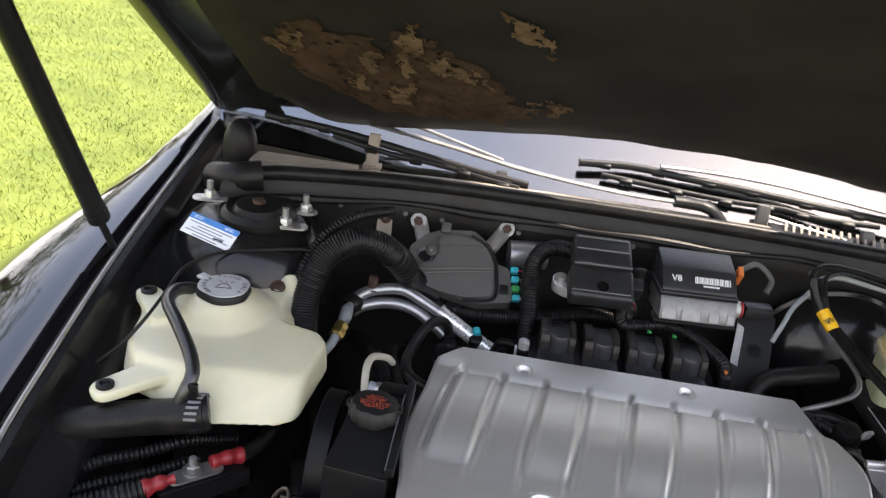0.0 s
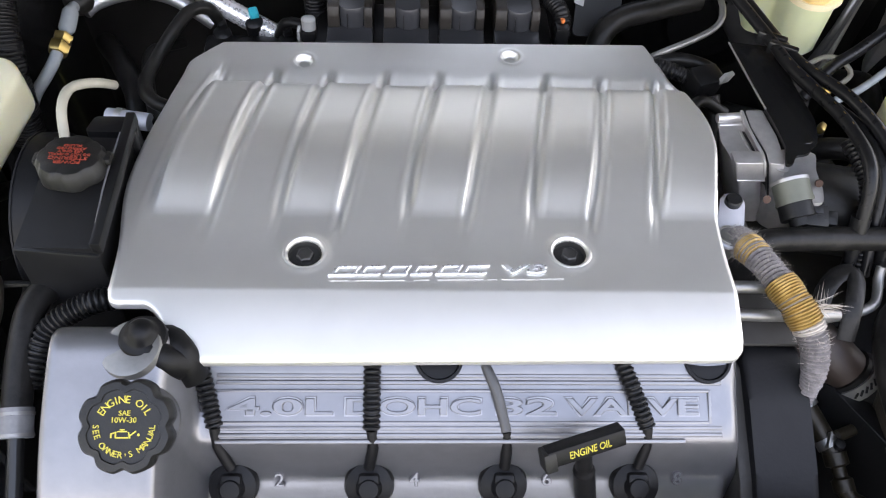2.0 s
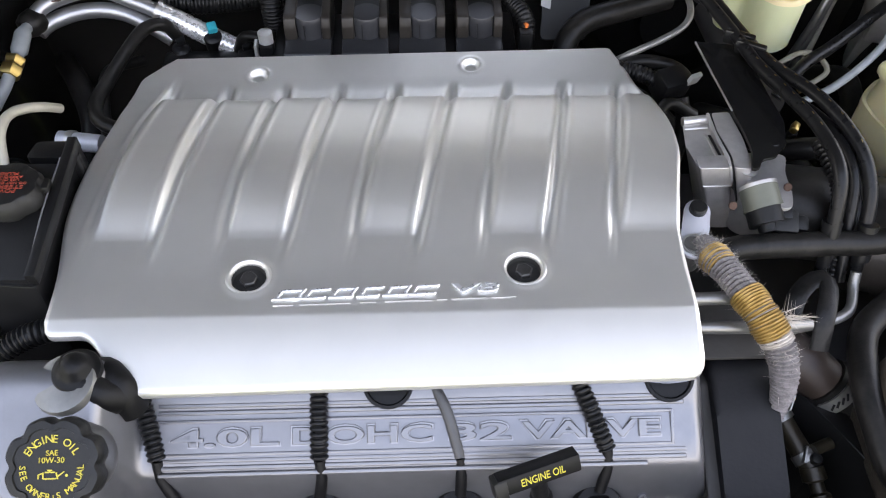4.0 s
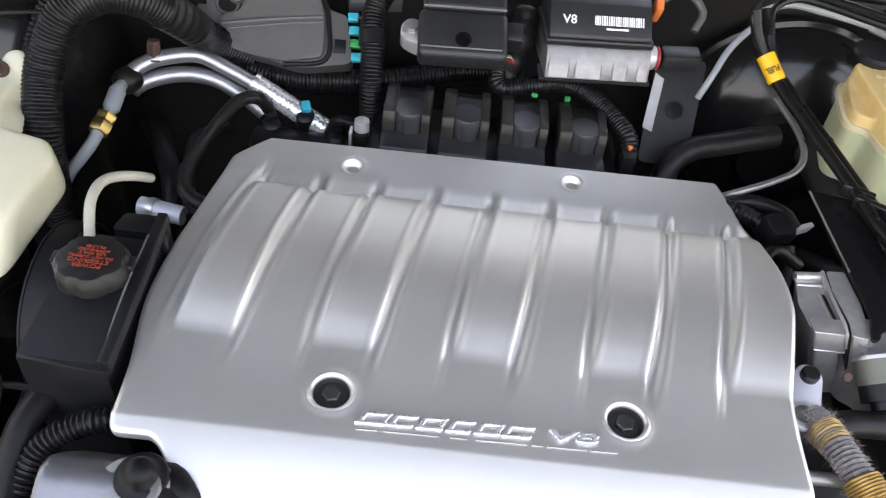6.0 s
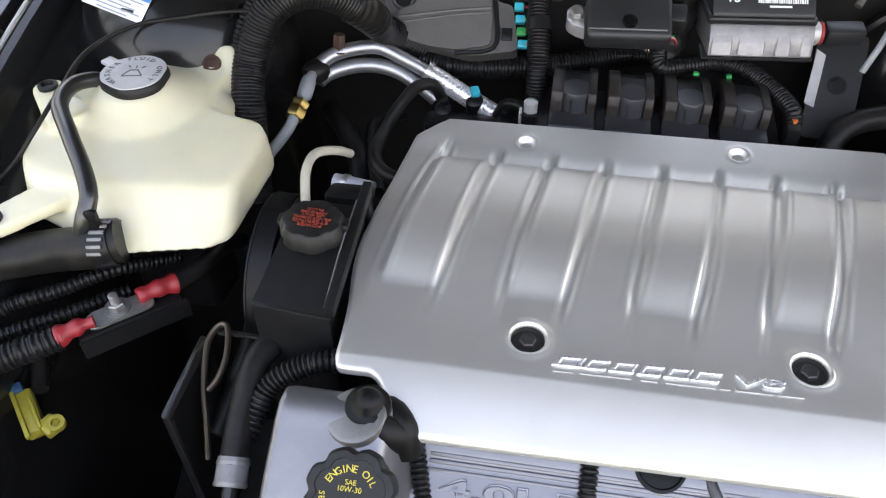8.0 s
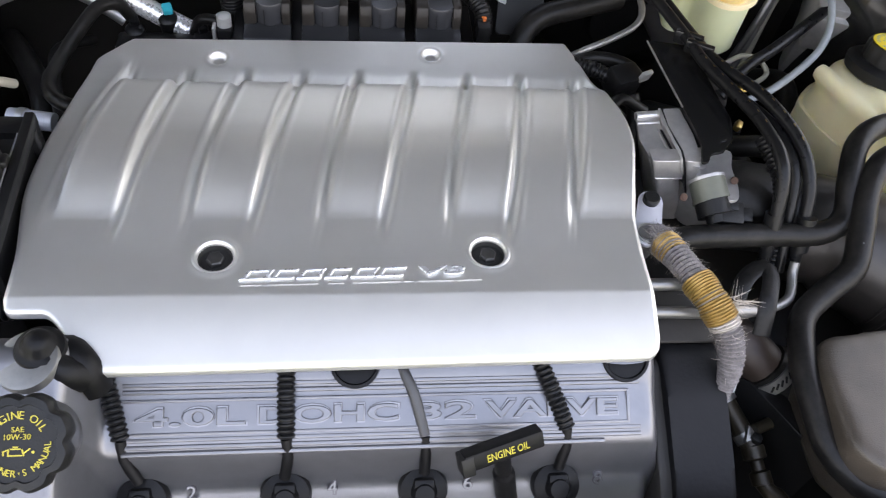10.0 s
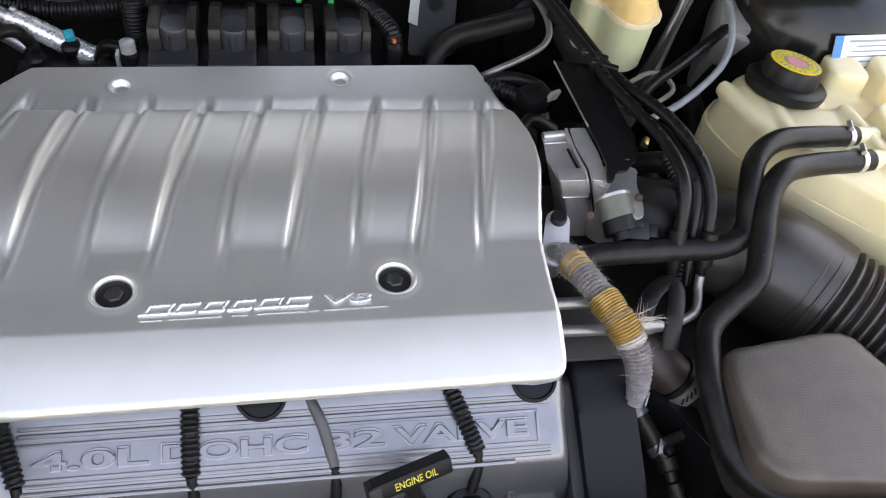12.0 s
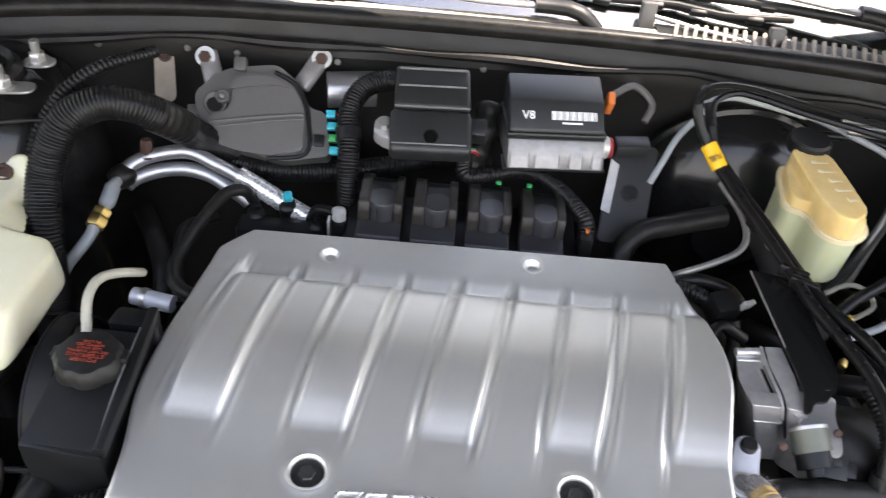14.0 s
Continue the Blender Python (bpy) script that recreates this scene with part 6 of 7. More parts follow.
for a, b in (((0.240, 0.512, 0.8915), (0.236, 0.524, 0.8985)),):
    part("tag", sweep([(0.2245, 0.5375, 0.908), (0.238, 0.5185, 0.8925)], 0.0088, 20, raw=True), YTAG, fc, "yellow FUEL tag")
    axis = (Vector((0.238, 0.5185, 0.8925)) - Vector((0.2245, 0.5375, 0.908))).normalized()
    out = Vector((-0.23, -0.71, 0.45)) - axis * Vector((-0.23, -0.71, 0.45)).dot(axis)
    out.normalize()
    across = out.cross(axis)
    face = Matrix((across, -axis, out)).transposed().to_4x4()
    face = Matrix.Translation(Vector((0.2325, 0.5262, 0.8988)) + out * 0.0089) @ face @ pose(0, 0, 0, 0, 0, 180)
    part("tag_lettering", words("FUEL", 0.0125, 0.0062, face, 0.0008, bold=0.01), CAPBLACK, fc, "dark FUEL lettering")
for p in ((0.292, 0.388, 0.869), (0.298, 0.372, 0.869)):
    part("clip", rbox((0.028, 0.007, 0.014), pose(*p, 0, 0, -30), 0.002), SATIN, fc, "black clip")
for pts, off in (([(0.297, 0.350, 0.870), (0.310, 0.311, 0.871), (0.323, 0.258, 0.874), (0.327, 0.212, 0.868)], 0.0), ([(0.312, 0.345, 0.870), (0.334, 0.290, 0.878), (0.352, 0.243, 0.870), (0.359, 0.212, 0.850)], 0.0)):
    line = spline(pts, 0.0065)
    for p, q in list(zip(line, line[1:]))[::2]:
        up = Vector((0.0, -0.35, 0.94))
        run = (q - p).normalized()
        side = run.cross(up).normalized()
        face = Matrix((side, run, side.cross(run))).transposed().to_4x4()
        part("line_print", rbox((0.0007, 0.0030, 0.0003), Matrix.Translation(p + side.cross(run) * 0.0059) @ face, 0), BRASS, fc)
part("line_fitting", rbox((0.02, 0.018, 0.012), pose(0.270, 0.452, 0.876, 0, 0, 25), 0.003), BLACK, fc)
for x, z in ((0.326, 0.835), (0.358, 0.83)):
    part("line_collar", rod((x, 0.19, z), (x, 0.178, z - 0.03), 0.008), BLACK, fc)
for k, pts in enumerate((
    [(0.208, 0.548, 0.93), (0.203, 0.556, 0.945), (0.222, 0.578, 0.955), (0.267, 0.585, 0.953), (0.335, 0.562, 0.950), (0.42, 0.545, 0.945), (0.50, 0.54, 0.93)],
    [(0.226, 0.548, 0.925), (0.226, 0.566, 0.942), (0.248, 0.580, 0.948), (0.275, 0.578, 0.947), (0.33, 0.556, 0.944), (0.41, 0.535, 0.938)],
    [(0.225, 0.590, 0.925), (0.25, 0.595, 0.935), (0.285, 0.588, 0.935), (0.33, 0.570, 0.935)],
)):
    single("loop_cable", sweep(pts, 0.0036 + 0.0006 * (k == 2), 8), (CONDUIT, CONDUIT, GREYHOSE)[k], "thin looped cable near the bulkhead", "cable", "bulkhead cables")
single("grey_cable", sweep([(0.36, 0.632, 0.90), (0.398, 0.612, 0.895), (0.450, 0.580, 0.885), (0.482, 0.524, 0.870), (0.476, 0.462, 0.858), (0.452, 0.415, 0.842), (0.402, 0.379, 0.822), (0.365, 0.366, 0.81)], 0.0039, 12), GREYHOSE, "grey sheathed cable sweeping round the brake reservoir", "cable")
single("black_cable", sweep([(0.37, 0.612, 0.888), (0.43, 0.606, 0.890), (0.468, 0.578, 0.890), (0.491, 0.535, 0.885), (0.505, 0.500, 0.868), (0.53, 0.46, 0.83)], 0.0048, 12), CONDUIT, "thin black cable passing behind the brake reservoir", "cable")
single("black_cable", sweep([(0.345, 0.380, 0.805), (0.370, 0.399, 0.828), (0.403, 0.420, 0.834), (0.460, 0.464, 0.840), (0.514, 0.508, 0.846), (0.56, 0.55, 0.858), (0.61, 0.60, 0.87)], 0.0062, 12), CONDUIT, "black cable curving behind the brake reservoir", "cable")
al = thing("air_conditioning_lines", (0.48, 0.58, 0.70), "cream painted bent lines beside the bulkhead", "pipe")
for k in range(3):
    part("line", sweep([(0.395, 0.618 - 0.01 * k, 0.905), (0.455, 0.612 - 0.012 * k, 0.905), (0.490 - 0.012 * k, 0.600 - 0.012 * k, 0.885), (0.482 - 0.012 * k, 0.575 - 0.012 * k, 0.84), (0.462 - 0.012 * k, 0.552 - 0.012 * k, 0.79), (0.45 - 0.012 * k, 0.54, 0.70)], 0.0044, 10), CREAMPIPE if k == 0 else DULLSTEEL, al)
ab = thing("brake_modulator", (0.505, 0.52, 0.66), "grey metal brake modulator block", "brake modulator")
part("block", rbox((0.055, 0.07, 0.12), pose(0.515, 0.520, 0.80, 15, 0, -20), 0.006), CASTRAW, ab)
part("cover", rbox((0.045, 0.02, 0.05), pose(0.500, 0.485, 0.815, 15, 0, -20), 0.004), CASTRAW, ab)
for k in range(3):
    part("fitting", hexbolt(pose(0.505 + 0.014 * k, 0.522, 0.866, 10, 0, 0), 0.006, 0.01, 0.008), STEEL, ab)

cn = thing("harness_connector", (0.25, 0.37, 0.76), "black wiring connector with a pale grey latch", "connector")
part("shell", rbox((0.030, 0.024, 0.030), pose(0.238, 0.385, 0.818, 15, 0, 20), 0.003), BLACK, cn)
part("latch", rbox((0.012, 0.005, 0.014), pose(0.256, 0.376, 0.832, 20, 0, 25), 0.0012), LIGHTG, cn, "pale grey latch")
part("sleeve", corrugated([(0.225, 0.392, 0.818), (0.205, 0.400, 0.822), (0.18, 0.408, 0.820), (0.15, 0.42, 0.80)], 0.0085, 0.0045, 0.0016), CONDUIT, cn, "ribbed black sleeve")
part("lead", sweep([(0.248, 0.375, 0.81), (0.252, 0.36, 0.79), (0.245, 0.34, 0.76)], 0.008, 10), RUBBER, cn)
oc = thing("amber_clip", (0.350, 0.335, 0.78), "small amber clip on the line bracket", "clip")
part("clip", rbox((0.012, 0.007, 0.008), pose(0.350, 0.335, 0.805, 20, 0, 60), 0.002), BRASS, oc)
part("stem", rod((0.350, 0.335, 0.77), (0.350, 0.335, 0.80), 0.005), BLACK, oc)
part("coil_clip", rbox((0.006, 0.005, 0.004), pose(0.008, 0.526, 0.838), 0.001), GREEN, cp, "green clip")
part("coil_clip", rbox((0.006, 0.005, 0.004), pose(0.042, 0.526, 0.838), 0.001), GREEN, cp, "green clip")

# ---- throttle body and right end of the engine ----
tb = thing("throttle_body", (0.25, 0.25, 0.74), "bare cast aluminium throttle body", "throttle body")
# the housing leans towards the wing as it goes down
LEAN = Matrix(((1, 0, -0.35, 0.35 * 0.85), (0, 1, 0, 0), (0, 0, 1, 0), (0, 0, 0, 1)))
for name, poly, z0, z1, soft in (
    ("housing", [(0.2225, 0.299), (0.2475, 0.302), (0.2460, 0.280), (0.2500, 0.247), (0.2235, 0.2435), (0.2190, 0.268)], 0.775, 0.8462, 0.0020),
    ("housing_step", [(0.2235, 0.2515), (0.2510, 0.2525), (0.2520, 0.2430), (0.2500, 0.2365), (0.2240, 0.2365)], 0.828, 0.8505, 0.0028),
    ("housing_foot", [(0.2225, 0.250), (0.2480, 0.250), (0.2470, 0.2410), (0.2420, 0.2370), (0.2260, 0.2370)], 0.775, 0.8300, 0.0020),
    ("flange", [(0.2500, 0.303), (0.2660, 0.304), (0.2695, 0.268), (0.2685, 0.243), (0.2660, 0.2325), (0.2530, 0.2345), (0.2545, 0.2475), (0.2495, 0.280)], 0.775, 0.8530, 0.0026),
):
    part(name, prism(rounded(poly, 0.0025, 3), z0, z1, soft, 3, LEAN), CASTRAW, tb, "cast aluminium housing" if name == "housing" else "", sharp=50)
seam = [(0.2488, 0.3035), (0.2478, 0.280), (0.2528, 0.2478), (0.2515, 0.2350)]
part("flange_joint", prism(seam + [(x + 0.0016, y) for x, y in seam[::-1]], 0.775, 0.8522, 0, 1, LEAN), CAPBLACK, tb, "dark joint line")
part("housing_lip", prism([(x - 0.0034, y) for x, y in seam] + [(x - 0.0004, y) for x, y in seam[::-1]], 0.835, 0.8532, 0.0010, 2, LEAN), CASTRAW, tb, "raised flange edge")
# no slot is cut: a black strip paints the shade in it
part("slot_shade", prism([(0.2412, 0.281), (0.2436, 0.281), (0.2472, 0.2535), (0.2446, 0.2535)], 0.840, 0.8470, 0, 1, LEAN), CAPBLACK, tb, "black strip in place of a shaded slot")
part("slot_rib", prism([(0.2384, 0.282), (0.2402, 0.282), (0.2430, 0.2530), (0.2412, 0.2530)], 0.840, 0.8480, 0.0006, 1, LEAN), CASTRAW, tb)
part("step_line", prism([(0.2245, 0.2380), (0.2500, 0.2380), (0.2500, 0.2358), (0.2245, 0.2358)], 0.8285, 0.8300, 0.0005, 1, LEAN), CASTRAW, tb)
part("cast_mark", lathe([(0.0065, 0.0), (0.0065, 0.0012), (0.0050, 0.0012), (0.0046, 0.0004), (0.0, 0.0004)], pose(0.266, 0.236, 0.8475, 6, -6, 0), 20), CASTRAW, tb)
part("housing_ridge", rod((0.2240, 0.2985, 0.8468), (0.2470, 0.3005, 0.8475), 0.0042, seg=18), CASTRAW, tb)
part("housing_ridge", rod((0.2240, 0.2905, 0.8450), (0.2450, 0.2920, 0.8455), 0.0022, seg=14), CASTRAW, tb)
part("side_web", prism(rounded([(0.266, 0.262), (0.285, 0.268), (0.308, 0.262), (0.3005, 0.241), (0.2995, 0.216), (0.2950, 0.201), (0.2860, 0.200), (0.2840, 0.218), (0.266, 0.229)], 0.006, 4), 0.78, 0.8395, 0.004, 3), CASTRAW, tb)
part("sensor_flange", rod((0.2728, 0.2275, 0.8395), (0.2733, 0.2250, 0.8382), 0.0160, seg=28), CASTRAW, tb)
part("sensor", rod((0.273, 0.2265, 0.839), (0.2762, 0.2100, 0.830), 0.0158, seg=28), SENSOR, tb, "round grey sensor")
part("sensor_rim", rod((0.2758, 0.2115, 0.8308), (0.2764, 0.2090, 0.8294), 0.0164, seg=28), SENSOR, tb)
part("sensor_face", rod((0.2760, 0.2105, 0.830), (0.2784, 0.1975, 0.823), 0.0150, seg=24), CAPBLACK, tb, "black round plug face")
part("face_boss", rod((0.2780, 0.199, 0.824), (0.2795, 0.1915, 0.820), 0.0085, seg=20), CAPBLACK, tb)
part("sensor_plug", rbox((0.020, 0.020, 0.020), pose(0.2915, 0.1985, 0.823, 25, 0, -8), 0.0025), CAPBLACK, tb, "black sensor plug")
part("plug_step", rbox((0.016, 0.013, 0.014), pose(0.3035, 0.1990, 0.821, 25, 0, -8), 0.002), CAPBLACK, tb)
part("plug_latch", rbox((0.009, 0.010, 0.003), pose(0.2915, 0.2000, 0.8345, 25, 0, -8), 0.001), BLACK, tb)
for p in ((0.296, 0.222, 0.842), (0.247, 0.206, 0.838)):
    part("screw", hexbolt(pose(*p, 50, 0, 0), 0.0024, 0.002, 0.0034), RUST, tb, "small rusty screw")
part("lever_plate", prism(rounded([(0.256, 0.400), (0.300, 0.392), (0.304, 0.316), (0.3075, 0.285), (0.300, 0.255), (0.294, 0.251), (0.288, 0.242), (0.275, 0.240), (0.2705, 0.229), (0.2635, 0.228), (0.2700, 0.251), (0.2685, 0.280), (0.264, 0.316)], 0.004, 4), 0.0, 0.003, 0.0008, 1, Matrix.Translation((0, 0, 0.8545))), SATIN, tb, "flat black bracket plate")
# a thin pale rod draws the bright line along the plate edge
part("plate_edge_line", sweep([(0.256, 0.398, 0.8578), (0.2615, 0.34, 0.8578), (0.2655, 0.300, 0.8578)], 0.0009, 8), STEEL, tb)
part("plate_bolt", hexbolt(pose(0.291, 0.258, 0.855), 0.004, 0.003, 0.006), SATIN, tb)
for x, y, r in ((0.281, 0.36, 0.010), (0.289, 0.30, 0.004)):
    part("plate_hole", lathe([(r, 0), (r, 0.0012), (0.0, 0.0012)], pose(x, y, 0.8542), 16), CAPBLACK, tb)
single("intake_rubber", sweep([(0.29, 0.245, 0.79), (0.33, 0.245, 0.785), (0.375, 0.242, 0.78), (0.42, 0.235, 0.775)], 0.042, 24), RUBBER, "black rubber intake pipe behind the lines", "intake pipe")
lg = thing("hose_flange", (0.214, 0.194, 0.78), "bright oval flange with a black bolt", "flange")
stadium = [(0.0105 * math.cos(w), 0.0175 + 0.0105 * math.sin(w)) for w in np.linspace(0, math.pi, 12)] + [(0.0115 * math.cos(w), -0.0175 + 0.0120 * math.sin(w)) for w in np.linspace(math.pi, 2 * math.pi, 12)]
part("plate", prism(stadium, -0.004, 0.0, 0.001, 2, pose(0.2145, 0.1895, 0.8310, 8, 0, -16)), ZINC, lg, "bright metal plate")
part("bolt", lathe([(0.0072, 0), (0.0072, 0.005), (0.006, 0.0065), (0.0, 0.0068)], pose(0.2193, 0.2060, 0.8330, 8, 0, -16), 20), CAPBLACK, lg, "round black bolt")
part("stub", rod((0.2095, 0.1725, 0.805), (0.2100, 0.1728, 0.8305), 0.0085), DULLSTEEL, lg)
part("stub_ring", lathe([(0.0098, 0), (0.0098, 0.0016), (0.0084, 0.0016), (0.0080, 0.0002)], pose(0.2100, 0.1728, 0.8285, 8, 0, 0), 24), STEEL, lg)

# insulated hose, bound with gold wire
ih = thing("insulated_hose", (0.245, 0.11, 0.70), "frayed grey braided hose bound with gold wire", "hose")
path = [(0.2175, 0.176, 0.822), (0.2255, 0.152, 0.830), (0.236, 0.122, 0.832), (0.248, 0.098, 0.826), (0.259, 0.080, 0.811), (0.263, 0.066, 0.790), (0.262, 0.057, 0.765), (0.259, 0.05, 0.73)]
def wound(line, r, amp, pitch, seg=20):
    """A tube wrapped in turns of cord that climb along it; r is a function of the metres along it."""
    bm = bmesh.new()
    t0 = (line[1] - line[0]).normalized()
    nrm, s, rings = t0.orthogonal().normalized(), 0.0, []
    for i, q in enumerate(line):
        t = (line[min(len(line) - 1, i + 1)] - line[max(0, i - 1)]).normalized()
        nrm = (nrm - t * nrm.dot(t)).normalized()
        bi = t.cross(nrm)
        if i:
            s += (q - line[i - 1]).length
        ring = []
        for k in range(seg):
            w = 2 * math.pi * k / seg
            d = r(s) + amp * math.cos(2 * math.pi * s / pitch + w) + 0.0009 * noise.noise(q * 260 + nrm * math.cos(w) * 3 + bi * math.sin(w) * 3)
            ring.append(bm.verts.new(q + d * (math.cos(w) * nrm + math.sin(w) * bi)))
        rings.append(ring)
    for a, b in zip(rings, rings[1:]):
        for k in range(seg):
            bm.faces.new((a[k], a[(k + 1) % seg], b[(k + 1) % seg], b[k]))
    bm.faces.new(rings[0][::-1])
    bm.faces.new(rings[-1])
    return bm


dense = spline(path, 0.0004)
part("braid", wound(dense, lambda s: (0.0112 + 0.0008 * math.sin(s * 95)) * (1 - 0.42 * smooth(0.115, 0.160, s)), 0.0011, 0.0034), BRAID, ih)
for i0, i1, rr, mat, lab in ((34, 78, 0.0122, GOLD, "gold wire binding"), (146, 240, 0.0131, GOLD, "gold wire binding"), (240, 254, 0.0122, FUZZ, "white thread binding")):
    part("wire_binding", wound(dense[i0:i1], lambda s: rr + 0.0005 * math.sin(s * 260), 0.0006, 0.0021), mat, ih, lab)
rng = random.Random(9)
bm = bmesh.new()
for k in range(6500):
    # thickest round the top end and along the worn stretches beside the bindings
    i = int(abs(rng.gauss(0, 34))) + 6 if k % 5 < 3 else rng.choice((80, 110, 140, 150, 235, 252)) + int(rng.gauss(0, 26))
    q = dense[max(4, min(len(dense) - 90, i))]
    d = Vector((rng.gauss(0, 1), rng.gauss(0, 1), rng.gauss(0, 1))).normalized()
    a = q + d * 0.0105
    b = a + d * rng.uniform(0.0003, 0.0042 if i < 80 else 0.0026) + Vector((rng.gauss(0, 0.0028), rng.gauss(0, 0.0028), rng.gauss(0, 0.0028)))
    w = d.orthogonal().normalized() * 0.00020
    bm.faces.new([bm.verts.new(p) for p in (a - w, a + w, b)])
for k in range(38):
    a = Vector((0.262, 0.098, 0.832)) + Vector((rng.gauss(0, 0.003), rng.gauss(0, 0.003), rng.gauss(0, 0.003)))
    d = Vector((rng.uniform(0.2, 1.0), rng.uniform(-0.6, 0.3), rng.uniform(-0.4, 0.5))).normalized()
    if k < 6:
        d = Vector((0.25, 1.0, 0.5)).normalized() + Vector((rng.gauss(0, 0.1), 0, 0))
    b = a + d * rng.uniform(0.006, 0.024)
    w = d.orthogonal().normalized() * 0.00035
    bm.faces.new([bm.verts.new(p) for p in (a - w, a + w, b + w * 0.3)])
tagged(part("frayed_fibre", bm, FUZZ, ih, "loose pale fibres"), kind="stuff")

# timing cover at the engine's right end
tc = thing("timing_cover", (0.235, 0.03, 0.50), "matt dark grey timing cover beside the cam cover", "timing cover")
sidep = [(0.105, 0.55), (0.105, 0.772), (0.098, 0.782), (0.085, 0.784), (0.05, 0.772), (0.0, 0.748), (-0.13, 0.67), (-0.13, 0.55)]
part("cover", prism(sidep, -0.0245, 0.0245, 0.005, 3, Matrix(((0, 0, 1, 0.2375), (1, 0, 0, 0), (0, 1, 0, 0), (0, 0, 0, 1)))), BELT, tc)
part("flange", prism([(0.10, 0.55), (0.10, 0.765), (0.08, 0.772), (0.0, 0.738), (-0.13, 0.66), (-0.13, 0.55)], -0.034, -0.02, 0.003, 2, Matrix(((0, 0, 1, 0.2375), (1, 0, 0, 0), (0, 1, 0, 0), (0, 0, 0, 1)))), DARKMETAL, tc)
ra = thing("oil_rails", (0.24, 0.115, 0.70), "pair of bare metal cross pipes", "pipe")
part("rail", sweep([(0.17, 0.128, 0.820), (0.20, 0.126, 0.820), (0.235, 0.127, 0.818), (0.255, 0.128, 0.81)], 0.0052, 12), DULLSTEEL, ra)
part("rail", sweep([(0.17, 0.110, 0.806), (0.20, 0.109, 0.806), (0.25, 0.110, 0.803), (0.30, 0.120, 0.79)], 0.0052, 12), DULLSTEEL, ra)
part("plate", rbox((0.10, 0.05, 0.004), pose(0.23, 0.115, 0.79), 0.001), DARKMETAL, ra)
single("rubber_strap", sweep([(0.308, 0.105, 0.775), (0.312, 0.122, 0.795), (0.320, 0.146, 0.803), (0.317, 0.156, 0.804), (0.305, 0.152, 0.802), (0.293, 0.140, 0.797), (0.289, 0.128, 0.785)], 0.0078, 14, flat=0.30), RUBBER, "flat black rubber strap looped over a pipe", "strap")
single("steel_elbow_pipe", sweep([(0.350, 0.164, 0.800), (0.348, 0.157, 0.792), (0.345, 0.146, 0.788), (0.340, 0.136, 0.786), (0.331, 0.130, 0.785), (0.314, 0.125, 0.784), (0.28, 0.120, 0.782)], 0.0044, 12), DULLSTEEL, "bent bright steel pipe elbow", "pipe")
cr = thing("crossover_pipe", (0.30, 0.10, 0.60), "dark brown oily crossover pipe with a hose clamp", "pipe")
part("pipe", sweep([(0.26, 0.135, 0.75), (0.285, 0.125, 0.755), (0.31, 0.108, 0.745), (0.33, 0.095, 0.73)], 0.021, 18), BROWNHOSE, cr)
part("hose", sweep([(0.322, 0.100, 0.737), (0.345, 0.085, 0.718), (0.36, 0.06, 0.68)], 0.0235, 18), RUBBER, cr)
part("clamp", sweep([(0.326, 0.098, 0.735), (0.3345, 0.0925, 0.728)], 0.0252, 28, raw=True), DULLSTEEL, cr, "slotted steel hose clamp")
for k in range(14):
    w = -1.3 + 0.19 * k
    d = (Vector((0.3345, 0.0925, 0.728)) - Vector((0.326, 0.098, 0.735))).normalized()
    u = (Vector((0, 0, 1)) - d * d.z).normalized()
    v = d.cross(u)
    c = Vector((0.33025, 0.09525, 0.7315)) + 0.0254 * (math.cos(w) * u + math.sin(w) * v)
    part("slot", rbox((0.0018, 0.006, 0.0008), along(c, c + (math.cos(w) * u + math.sin(w) * v)), 0), CAPBLACK, cr)
sh = thing("small_coolant_hose", (0.30, 0.03, 0.60), "narrow hose with two bright spring clamps", "hose")
part("tube", sweep([(0.278, 0.098, 0.722), (0.290, 0.076, 0.714), (0.299, 0.054, 0.708), (0.306, 0.038, 0.704)], 0.0088, 14), OLIVE, sh, "oily olive-brown tube")
part("valve", lathe([(0.010, 0.0), (0.010, 0.010), (0.006, 0.012), (0.006, 0.020), (0.009, 0.022), (0.009, 0.032), (0.0, 0.034)], along((0.306, 0.038, 0.704), (0.311, 0.010, 0.692)), 18), OLIVE, sh)
part("elbow", sweep([(0.310, 0.012, 0.693), (0.316, 0.002, 0.690), (0.326, -0.004, 0.686), (0.33, -0.03, 0.66)], 0.0072, 12), OLIVE, sh)
c1 = part("clamp", rod((0.2865, 0.0830, 0.7170), (0.2905, 0.0755, 0.7140), 0.0105, seg=20), DULLSTEEL, sh, "bright spring clamp")
for dx in (-0.0055, 0.0055):
    part("clamp_ear", rbox((0.0016, 0.013, 0.010), pose(0.2905 + dx, 0.0840, 0.7275, 25, 0, -28), 0.0004), LIGHTG, c1)
part("clamp_ear", rbox((0.012, 0.0016, 0.010), pose(0.2935, 0.0895, 0.7290, 25, 0, -28), 0.0004), BRASS, c1)
c2 = part("clamp", rod((0.3005, 0.0500, 0.7070), (0.3040, 0.0430, 0.7050), 0.0102, seg=20), DULLSTEEL, sh, "dull spring clamp")
part("clamp_screw", rod((0.3060, 0.0470, 0.7170), (0.3220, 0.0530, 0.7170), 0.0052, seg=12), OLIVE, c2)
part("clamp_ear", rbox((0.002, 0.014, 0.012), pose(0.2985, 0.0440, 0.7150, 20, 0, -20), 0.0004), DULLSTEEL, c2)
